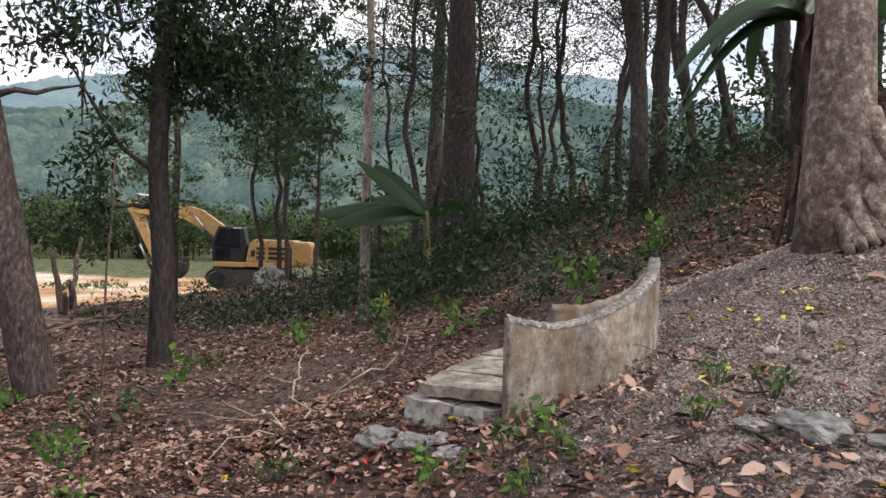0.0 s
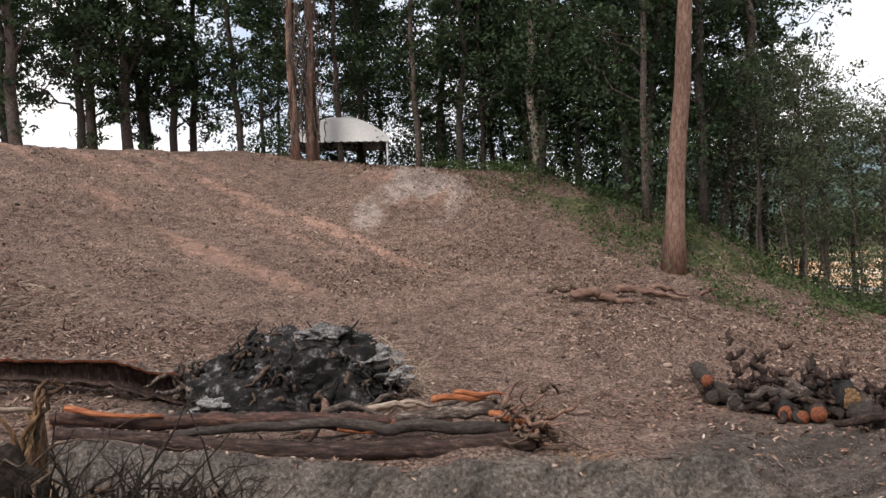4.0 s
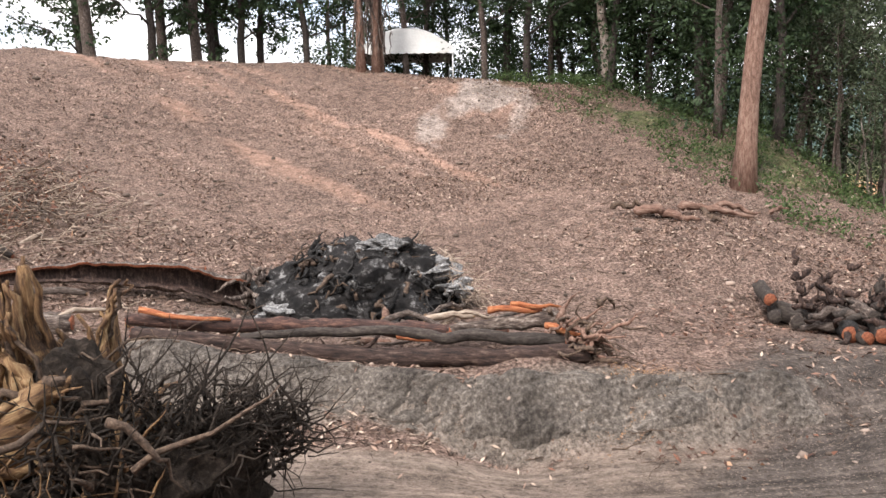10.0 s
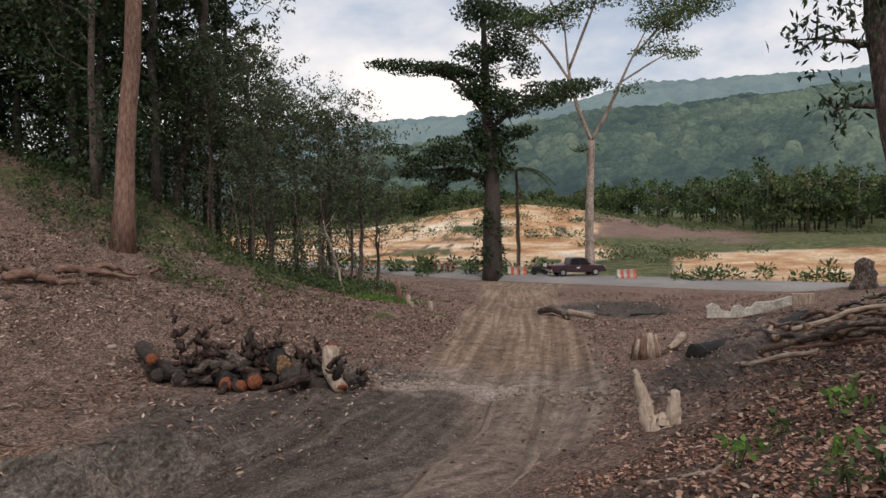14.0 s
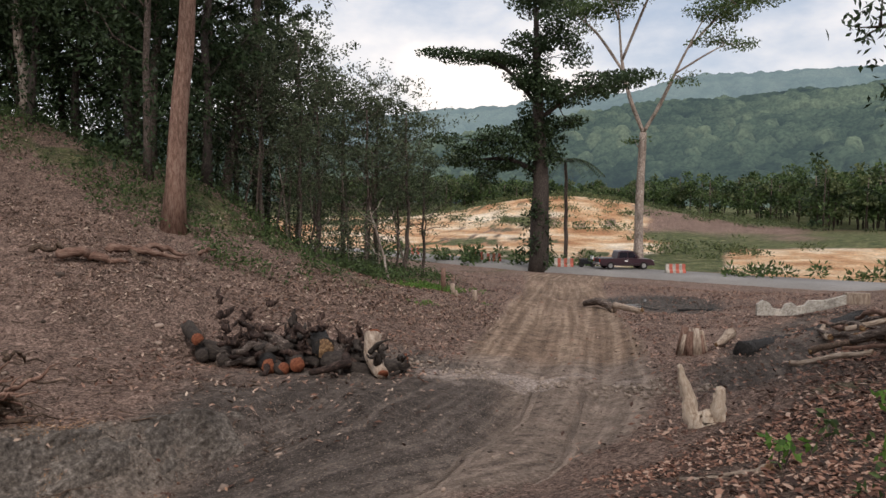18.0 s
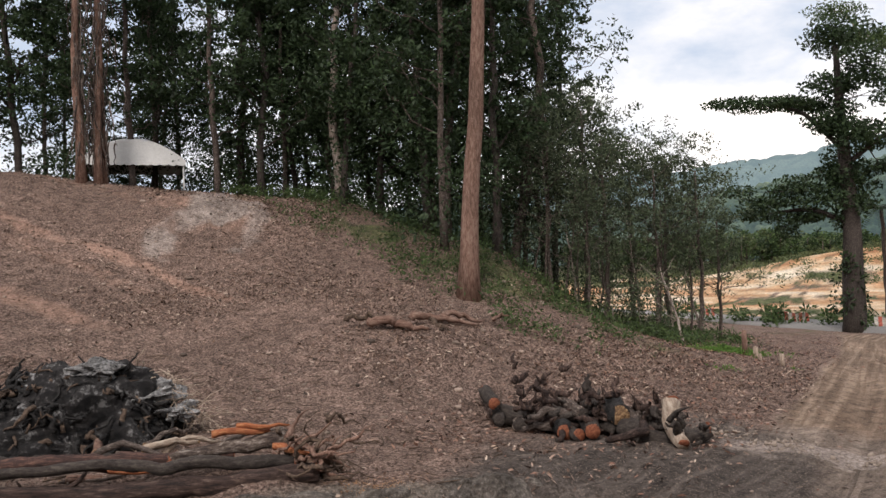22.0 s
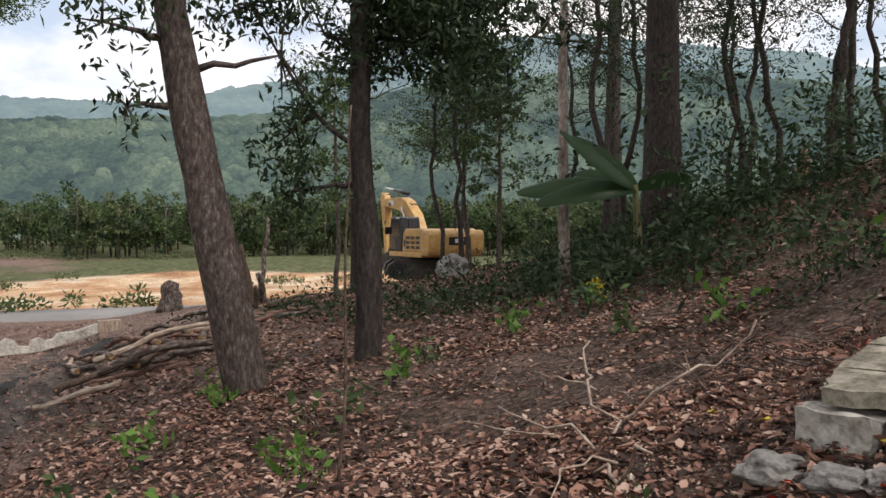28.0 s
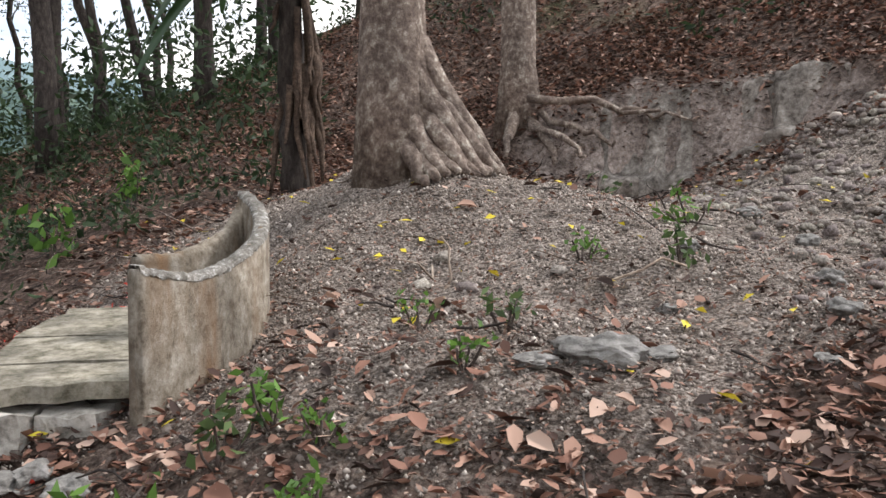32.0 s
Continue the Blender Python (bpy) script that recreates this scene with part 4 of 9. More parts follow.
# thicket by the road
thick = [
    tree(39.1, 15.3, "slim many-limbed thicket tree with olive leaves", 51, group="thicket trees", green=LEAF_THICKET, bark=BARK_BROWN, height=9.5, radius=0.13, crown_from=0.42, spread=3.7, leaves=4600, limbs=18, leaf=(0.18, 0.075)),
    tree(40.9, 13.3, "slim many-limbed thicket tree with olive leaves", 52, group="thicket trees", green=LEAF_THICKET, bark=BARK_BROWN, height=8.5, radius=0.12, crown_from=0.4, spread=3.5, leaves=4600, limbs=18, leaf=(0.18, 0.075)),
]
for k, (x, y, s) in enumerate([(42.3, 11.6, 0.92), (37.7, 17.6, 1.05), (43.5, 13.5, 1.0), (44.6, 11.2, 0.75), (41.3, 17.2, 1.15), (45, 16, 1.1), (36.8, 15.2, 0.6), (39.8, 20, 1.1)]):
    c = copy_thing(thick[k % 2], pose(x, y, gz(x, y) - 0.1, 0, 0, 80 * k + 15))
    c.scale = (s, s, s)
for k in range(16):
    x, y, h = 36.5 + 8.5 * (k * 0.618 % 1), 10.8 + 7.5 * (k * 0.383 % 1), 3.5 + 4.0 * (k * 0.77 % 1)
    t = thing("thicket_stem", x, y, gz(x, y) - 0.1, "slender grey stem with bare twigs in the thicket", "sapling", "thicket stems")
    bark_, lx, ly = BARK_PALE if k % 3 == 0 else BARK_BROWN, math.sin(k * 2.1) * 0.9, math.cos(k * 2.1) * 0.9
    part("stem", Soup().tube(wander((0, 0, 0), (lx, ly, h), 9, 0.06, 700 + k), [0.07, 0.05, 0.02], 6, 0.1, k).mesh("stem"), bark_, t)
    for q in range(7):
        f = 0.35 + 0.09 * q
        part("twig", Soup().tube(wander((lx * f, ly * f, h * f), (lx * f + 1.1 * math.sin(q * 2.4), ly * f + 1.1 * math.cos(q * 2.4), h * f + 0.9), 6, 0.06, 720 + 9 * k + q), [0.022, 0.006], 4).mesh("twig"), bark_, t)
# roadside
skeleton_tree(76.5, 8.3, "tall roadside tree wrapped in creepers with layered dark crown", 61, -90,
              [([(0, 0, -0.5), (0.2, 0, 8), (-0.3, 0, 16), (-0.6, 0, 24)], 0.75, 0.2), ([(0, 0, 9), (-3, 0.5, 10.5), (-6.5, 0.5, 10.2)], 0.25, 0.08), ([(0, 0, 14), (2.5, 0, 16), (5, 0, 17)], 0.22, 0.07), ([(-0.2, 0, 15), (-3, -0.5, 18.5), (-6, 0, 19.8)], 0.22, 0.07)],
              [(-0.8, 0, 24.5, 2.70, 1.36, 1125), (-6.5, 0, 20, 3.24, 0.59, 975), (-3.8, 0.4, 19.4, 2.43, 0.59, 675), (6.0, 0, 17.0, 2.97, 0.68, 975), (3.3, 0.5, 16.4, 2.70, 0.77, 825), (-7.2, 0.5, 10.8, 2.97, 0.85, 1050), (-4.4, -0.5, 12.0, 2.56, 0.77, 825), (-3.4, 0.5, 9.8, 1.62, 0.51, 375), (0.4, 0.4, 16.2, 2.70, 1.19, 975), (0.2, -0.4, 21.8, 2.70, 1.10, 900), (0.4, 0, 12.6, 2.29, 1.02, 750), (-5.6, 0.5, 8.8, 1.62, 0.59, 262), (0, 1, 14, 2.16, 1.19, 600), (-1.4, -0.5, 17, 2.03, 1.10, 600), (1.0, 0, 19.5, 2.03, 1.10, 600), (-1.8, 0, 20.6, 1.76, 0.85, 450), (0.8, 0, 11.4, 1.76, 1.02, 450), (2.4, 0.3, 13.6, 1.62, 0.68, 300)],
              (0.40, 0.19), green=LEAF_DARK, base=-5.2, droop=0.1, fill=1.4, loose=0.78)
skeleton_tree(82, -0.8, "tall pale forked tree with an open feathery crown", 62, -90,
              [([(0, 0, -0.5), (-0.15, 0, 6), (0.1, 0, 13.2)], 0.42, 0.33), ([(0.1, 0, 13.2), (-1.3, 0, 16.5), (-2.1, 0.6, 20), (-2.5, 0.5, 25)], 0.2, 0.07), ([(0.1, 0, 13.2), (1.6, 0, 15.8), (3.2, -0.4, 19.5), (5.2, 0, 23.5)], 0.18, 0.06), ([(-1.9, 0.4, 19), (-4.5, 1, 23), (-7.5, 1, 25.5)], 0.14, 0.05), ([(2.8, -0.3, 18.6), (5.5, -1, 20.2), (7, -1, 21)], 0.1, 0.04), ([(-2.1, 0.6, 20), (0, -1, 25), (1.5, -1.5, 28.5)], 0.14, 0.05), ([(4, -0.2, 21), (7, 1, 24.4), (10, 1, 26)], 0.11, 0.04), ([(-2.4, 0.5, 24), (-4.5, -1, 28), (-6, -1, 30.5)], 0.09, 0.03)],
              [(-8.2, 1, 25.8, 2.89, 0.66, 806), (-5.6, 1, 24.6, 2.38, 0.66, 576), (-2.6, 0.5, 25.8, 2.72, 0.77, 729), (1.6, -1.5, 28.8, 3.06, 0.77, 806), (5.4, 0, 24.0, 2.72, 0.66, 729), (8.2, 1, 25.2, 2.55, 0.66, 614), (10.4, 1, 26.3, 2.72, 0.66, 729), (7.2, -1, 21.2, 2.21, 0.55, 384), (-6, -1, 30.8, 3.06, 0.88, 806), (-2.4, 0, 29.6, 3.06, 0.88, 806), (3.2, 1, 27.4, 2.72, 0.77, 729), (6.2, -1, 28.4, 2.89, 0.77, 768), (-0.6, -1, 26.6, 2.38, 0.66, 537), (-9.6, 0, 28.2, 2.55, 0.66, 576), (1.2, 0.6, 32, 3.40, 0.88, 806), (3.4, -0.3, 18.2, 1.36, 0.55, 115), (-0.6, 0, 12.4, 0.85, 0.33, 57)],
              (0.36, 0.15), bark=BARK_PALE, green=LEAF_MID, base=-5.3, droop=0.1, fill=1.5, loose=0.98)

# ---- the wood on the grave side ----
skeleton_tree(12.3, -5.0, "leaning mottled brown tree trunk on the leaf-strewn bank", 71, -112,
              [([(0, 0, -0.3), (-0.5, 0, 2.3), (-0.93, 0.1, 4.7), (-1.1, 0.2, 6.2), (-1.4, 0.4, 10)], 0.25, 0.13), ([(-1.05, 0.1, 5.6), (-1.7, -0.3, 6.6), (-2.4, -0.5, 6.8)], 0.06, 0.02), ([(-1.0, 0.1, 5.2), (-0.2, 0.5, 6.2), (0.8, 0.6, 6.3)], 0.06, 0.02)],
              [(-2.1, -0.3, 5.9, 0.55, 0.4, 247), (-1.75, -0.2, 4.7, 0.4, 0.45, 152), (-1.5, 0, 3.7, 0.3, 0.4, 85), (-2.5, -0.4, 6.7, 0.6, 0.4, 266), (-1.5, 0.2, 6.6, 0.6, 0.4, 228), (0.45, 0.4, 4.5, 0.35, 0.5, 114), (0.0, 0.3, 5.7, 0.5, 0.4, 209), (1.0, 0.5, 5.5, 0.6, 0.5, 228), (-3.0, 0.1, 7.4, 0.7, 0.5, 304), (-1.6, 0.4, 8.6, 1.0, 0.7, 570), (0.3, 0.6, 7.8, 0.9, 0.6, 494), (-1.0, -0.6, 5.2, 0.4, 0.4, 114)],
              (0.16, 0.055), bark=BARK_BROWN, droop=1.1, loose=1.1)
skeleton_tree(12.5, -6.9, "dark crooked tree with drooping leafy limbs", 72, -120,
              [([(0, 0, -0.3), (0.05, 0, 1.7), (-0.12, 0, 3.2), (0.0, 0, 5.6), (0.15, 0.2, 10)], 0.17, 0.11), ([(-0.1, 0, 3.1), (-0.7, -0.2, 3.5), (-1.5, -0.3, 4.9)], 0.04, 0.015), ([(0, 0, 4.6), (0.9, 0.3, 5.4), (1.6, 0.4, 6)], 0.07, 0.02)],
              [(-1.0, -0.2, 3.4, 0.4, 0.4, 171), (-0.9, -0.1, 2.5, 0.35, 0.45, 171), (-1.6, -0.3, 5.1, 0.6, 0.5, 304), (-0.6, 0.2, 4.8, 0.5, 0.5, 247), (0.9, 0.4, 5.0, 0.6, 0.6, 342), (1.7, 0.5, 5.9, 0.8, 0.6, 456), (0.5, -0.3, 6.0, 0.8, 0.6, 950), (0.6, -0.2, 4.6, 0.6, 0.6, 798), (1.5, 0.4, 4.6, 0.7, 0.6, 798), (0.2, 0.2, 5.2, 0.5, 0.5, 570), (-0.8, 0.3, 6.4, 0.9, 0.6, 950), (1.2, 0.1, 7.4, 1.0, 0.7, 608), (-0.4, 0.4, 8.4, 1.1, 0.8, 646), (2.4, 0.4, 7.0, 0.8, 0.6, 418)],
              (0.16, 0.055), bark=BARK_DARK, droop=0.8, fill=1.8, loose=1.0)
tree(2.39, -7.53, "big pale tree with buttress roots on the mound", 73, bark=BARK_BIG, height=13, radius=0.25, crown_from=0.75, spread=4, leaves=1500, limbs=5, wob=0.02, flare=1.35, sides=16)
tree(0.97, -12.5, "grey tree on the cut bank with bare roots", 74, bark=BARK_BIG, height=13, radius=0.25, crown_from=0.7, spread=3, leaves=1200, limbs=5, wob=0.04)
wood = [
    tree(16.0, -17.6, "thick dark forest trunk on the wooded slope", 81, group="slope wood", height=17, radius=0.48, crown_from=0.5, spread=4.4, leaf=(0.15, 0.06), leaves=6000, limbs=12, wob=0.04),
    tree(19.5, -26, "slender dark forest tree on the wooded slope", 82, group="slope wood", height=15, radius=0.125, crown_from=0.36, spread=3.4, leaf=(0.15, 0.06), leaves=4600, limbs=15, wob=0.24),
    tree(10.6, -19.2, "thick dark forest trunk on the wooded slope", 83, group="slope wood", height=16, radius=0.2, crown_from=0.45, spread=3.8, leaf=(0.15, 0.06), leaves=5000, limbs=11, wob=0.06),
]
for k, (x, y, s, q) in enumerate([(19.0, -27.5, 1, 1), (16.7, -27.2, 1.1, 1), (14.9, -23.5, 0.9, 1), (13.5, -28.8, 1, 1), (10.5, -25.6, 0.9, 1), (8.8, -24.1, 0.9, 2), (7.2, -24.5, 0.8, 2), (21.3, -21.2, 1, 1), (17.4, -20, 0.9, 1), (24, -25, 1, 1), (22, -30, 1, 1), (27.2, -18.7, 0.7, 1), (26.8, -19.3, 0.75, 1), (31.5, -17.4, 0.9, 2), (12.3, -32, 1, 1), (18, -33, 1, 1), (25, -33, 1, 1), (5, -30, 1, 1), (29, -30, 1, 1), (21, -24.5, 0.8, 1), (23.5, -21.5, 0.7, 1), (33, -34, 1.1, 0), (15.5, -30.5, 1, 1), (20.5, -35, 1, 2)]):
    c = copy_thing(wood[q], pose(x, y, gz(x, y) - 0.1, 0, 0, 97 * k + 33))
    c.scale = (s, s, s)
for k, (x, y, h) in enumerate([(28.0, -20.5, 9), (25.5, -20.0, 8), (30.5, -22.5, 10), (29.0, -15.2, 8)]):
    tree(x, y, "slender green tree with light leafy crown before the machine", 93 + k, group="slender trees", bark=BARK_BROWN, green=LEAF_MID, height=h, radius=0.09, crown_from=0.36, spread=2.2, leaves=2800, limbs=12, leaf=(0.2, 0.08), wob=0.08)
tree(16.5, -14.7, "slender white-barked tree at the wood's edge", 91, bark=BARK_PALE, height=15, radius=0.13, crown_from=0.4, spread=2.4, leaves=1800, limbs=8, wob=0.05)

for k, (x, y, r, h, ln) in enumerate([(8.9, -15.5, 0.19, 12, (0.2, 0.2)), (8.8, -17.6, 0.10, 11, (0.9, 0.4)), (9.1, -17.8, 0.10, 11, (-0.5, 0.5)), (7.9, -18.0, 0.11, 11, (2.4, 0.2)), (6.4, -16.3, 0.15, 12, (0.1, 0.0)), (5.6, -18.5, 0.14, 12, (0, 0.3))]):
    tree(x, y, "dark forest trunk on the litter-covered slope above the grave", 150 + k, group="slope wood", height=h, radius=r, crown_from=0.42, spread=3.2, leaf=(0.15, 0.06), leaves=4800, limbs=13, lean=ln, wob=0.2)
# ---- distance ----
def canopy(x, y, size, seed):
    """Round tree crowns side by side: height 0 to 1, and a number of its own for each crown."""
    u, v = x / size, y / size
    i, j = np.floor(u), np.floor(v)
    best, own = np.full(x.shape, 9.0), np.zeros(x.shape)
    for di in (-1, 0, 1):
        for dj in (-1, 0, 1):
            a = np.sin((i + di) * 127.1 + (j + dj) * 311.7 + seed) * 43758.5453
            b = np.sin((i + di) * 269.5 + (j + dj) * 183.3 + seed) * 28001.8384
            a, b = a - np.floor(a), b - np.floor(b)
            d = (u - i - di - a) ** 2 + (v - j - dj - b) ** 2
            own = np.where(d < best, a * 0.6 + b * 0.4, own)
            best = np.minimum(best, d)
    return np.sqrt(np.clip(1 - best / 0.62, 0, 1)), own


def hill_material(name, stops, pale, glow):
    """Woods seen from far off: a tint for each crown, wide patches of paler planting. Haze is painted in as an even
    glow.
    """
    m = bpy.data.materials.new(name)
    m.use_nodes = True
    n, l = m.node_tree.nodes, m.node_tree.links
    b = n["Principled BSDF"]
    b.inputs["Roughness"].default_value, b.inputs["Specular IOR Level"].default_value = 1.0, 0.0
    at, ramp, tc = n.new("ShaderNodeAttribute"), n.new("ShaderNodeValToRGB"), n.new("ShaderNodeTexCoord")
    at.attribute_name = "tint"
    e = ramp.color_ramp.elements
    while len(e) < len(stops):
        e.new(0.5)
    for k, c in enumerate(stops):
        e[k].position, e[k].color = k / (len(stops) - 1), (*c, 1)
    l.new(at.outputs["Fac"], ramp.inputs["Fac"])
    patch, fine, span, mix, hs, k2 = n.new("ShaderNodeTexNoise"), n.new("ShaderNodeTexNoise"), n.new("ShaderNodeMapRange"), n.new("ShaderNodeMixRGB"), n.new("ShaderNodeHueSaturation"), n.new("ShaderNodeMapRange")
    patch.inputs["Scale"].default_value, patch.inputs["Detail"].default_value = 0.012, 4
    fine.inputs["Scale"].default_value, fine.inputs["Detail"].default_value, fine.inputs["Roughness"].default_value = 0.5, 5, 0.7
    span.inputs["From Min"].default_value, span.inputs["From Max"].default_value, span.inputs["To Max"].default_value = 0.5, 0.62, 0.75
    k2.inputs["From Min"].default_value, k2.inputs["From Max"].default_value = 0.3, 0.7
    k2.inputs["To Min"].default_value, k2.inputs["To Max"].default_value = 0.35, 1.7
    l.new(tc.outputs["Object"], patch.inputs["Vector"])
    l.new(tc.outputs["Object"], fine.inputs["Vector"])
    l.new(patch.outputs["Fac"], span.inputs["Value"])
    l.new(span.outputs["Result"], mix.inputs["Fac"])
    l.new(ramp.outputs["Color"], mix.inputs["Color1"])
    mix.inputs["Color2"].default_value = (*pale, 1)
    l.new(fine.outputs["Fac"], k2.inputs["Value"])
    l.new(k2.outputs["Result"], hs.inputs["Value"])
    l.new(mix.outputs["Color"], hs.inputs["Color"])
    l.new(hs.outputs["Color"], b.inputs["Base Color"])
    # Air haze is imitated here: the hills themselves emit a bluish light.
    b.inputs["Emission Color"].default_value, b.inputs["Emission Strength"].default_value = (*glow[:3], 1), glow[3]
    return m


def ridge(name, dist, az0, az1, heights, depth, material, label, seed, rough, size, tall, cols, rows):
    az = np.radians(np.linspace(az0, az1, cols))
    hh = np.interp(np.linspace(0, 1, cols), np.linspace(0, 1, len(heights)), heights)
    A, K = np.meshgrid(az, np.linspace(0, 1, rows))
    D = dist + depth * K
    Xr, Yr = -np.sin(A) * D, np.cos(A) * D
    crown, own = canopy(Xr, Yr, size, seed)
    wide = fbm(Xr, Yr, 0.012, 3, seed + 8)
    Zr = -8 + (hh[None, :] * np.sin(K * np.pi / 2) ** 0.9) + rough * fbm(Xr, Yr, 0.009, 4, seed) * (0.25 + 0.75 * K)
    Zr += tall * crown * (0.45 + 0.9 * own) * (1 + 0.6 * wide) + 0.25 * tall * fbm(Xr, Yr, 0.3, 2, seed + 3)
    me = grid_mesh(name, Xr, Yr, Zr)
    me.materials.append(material)
    zone(me, "tint", 0.15 + 0.7 * own + 0.35 * wide)
    return tagged(new(name, me), label, "hills", kind="structure")


# near hills: faint blue emission painted in as haze
HILL_NEAR = hill_material("wooded hill with haze glow", [(0.007, 0.013, 0.009), (0.02, 0.033, 0.02), (0.045, 0.066, 0.04), (0.10, 0.125, 0.072)], (0.085, 0.112, 0.066), (0.245, 0.355, 0.445, 0.19))
# far hills: stronger blue emission, painted in as deeper haze
HILL_FAR = hill_material("far hill with haze glow", [(0.02, 0.035, 0.025), (0.04, 0.065, 0.045), (0.08, 0.11, 0.08)], (0.075, 0.10, 0.07), (0.36, 0.48, 0.60, 0.44))
ridge("backdrop_far_hills", 900, -175, -55, [168, 225, 253, 311, 355, 340, 262, 222, 210, 182, 154, 140, 112], 700, HILL_FAR, "far hills with blue haze painted on as glow", 3, 26, 16, 7, 620, 90)
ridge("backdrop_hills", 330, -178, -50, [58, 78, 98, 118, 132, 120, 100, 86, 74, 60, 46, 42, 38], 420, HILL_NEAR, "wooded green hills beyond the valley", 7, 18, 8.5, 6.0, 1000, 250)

# ---- road ----
ASPHALT = surface("worn asphalt", [(0.16, 0.15, 0.145), (0.22, 0.21, 0.20), (0.28, 0.27, 0.26)], 10, 0.9, 0.2, blotch=0.2, blotch_scale=0.2)
ROAD_LINE = [(116, 75), (95, 40), (83, 19), (77, 9.8), (74, 1.3), (70.4, -8), (67.2, -17), (64, -30), (62, -50), (60, -90)]
rp = np.array(ROAD_LINE)
tk = np.linspace(0, 1, 90)
rx, ry = np.interp(tk, np.linspace(0, 1, len(rp)), rp[:, 0]), np.interp(tk, np.linspace(0, 1, len(rp)), rp[:, 1])
nrm = np.stack([np.gradient(ry), -np.gradient(rx)], -1)
nrm /= np.linalg.norm(nrm, axis=1)[:, None]
off = np.array([-0.6, -0.2, 6.4, 6.8])
RX, RY = rx[:, None] - nrm[:, :1] * off, ry[:, None] - nrm[:, 1:] * off
RX, RY = (RX, RY) if RX[45, 2] > RX[45, 1] else (rx[:, None] + nrm[:, :1] * off, ry[:, None] + nrm[:, 1:] * off)
RZ = np.full_like(RX, -4.95) + np.array([-0.6, 0, 0, -0.6])
me = grid_mesh("road", RX, RY, RZ)
me.materials.append(ASPHALT)
tagged(new("road", me), "narrow grey asphalt road across the valley edge", "road", kind="structure")

# ---- things: helpers ----


def block(x0, y0, z0, x1, y1, z1, bevel=0.02, segments=2):
    bm = bmesh.new()
    bmesh.ops.create_cube(bm, size=1)
    bmesh.ops.transform(bm, matrix=Matrix.LocRotScale(((x0 + x1) / 2, (y0 + y1) / 2, (z0 + z1) / 2), None, (x1 - x0, y1 - y0, z1 - z0)), verts=bm.verts)
    if bevel:
        bmesh.ops.bevel(bm, geom=bm.edges[:], offset=bevel, segments=segments, affect="EDGES", profile=0.6)
    return bm


def prism(outline, y0, y1, bevel=0.02):
    """An outline in x and z, drawn out from y0 to y1."""
    bm = bmesh.new()
    face = bm.faces.new([bm.verts.new((x, y0, z)) for x, z in outline])
    got = bmesh.ops.extrude_face_region(bm, geom=[face])
    bmesh.ops.translate(bm, verts=[v for v in got["geom"] if isinstance(v, bmesh.types.BMVert)], vec=(0, y1 - y0, 0))
    bmesh.ops.recalc_face_normals(bm, faces=bm.faces)
    if bevel:
        bmesh.ops.bevel(bm, geom=bm.edges[:], offset=bevel, segments=2, affect="EDGES", profile=0.6)
    return bm


def drum(radius, width, segments=20, inner=0.0, bevel=0.02):
    """A wheel or roller about the y axis."""
    bm = bmesh.new()
    bmesh.ops.create_cone(bm, cap_ends=True, segments=segments, radius1=radius, radius2=radius, depth=width)
    bmesh.ops.rotate(bm, matrix=Matrix.Rotation(radians(90), 3, "X"), verts=bm.verts)
    rim = [e for e in bm.edges if len({round(v.co.y, 4) for v in e.verts}) == 1]
    bmesh.ops.bevel(bm, geom=rim, offset=bevel, segments=2, affect="EDGES")
    return bm


def lump(name, radius, seed, squash=(1, 1, 1), rough=0.25, sub=3):
    """A broken stone or clod."""
    bm = bmesh.new()
    bmesh.ops.create_icosphere(bm, subdivisions=sub, radius=radius)
    for v in bm.verts:
        k = noise.noise(v.co / radius * 1.3 + Vector((seed * 3.1, 0, 0))) + 0.5 * noise.noise(v.co / radius * 3.1 + Vector((0, seed, 0)))
        v.co *= 1 + rough * k
        v.co = Vector((v.co.x * squash[0], v.co.y * squash[1], v.co.z * squash[2]))
    me = bpy.data.meshes.new(name)
    bm.to_mesh(me)
    bm.free()
    return me


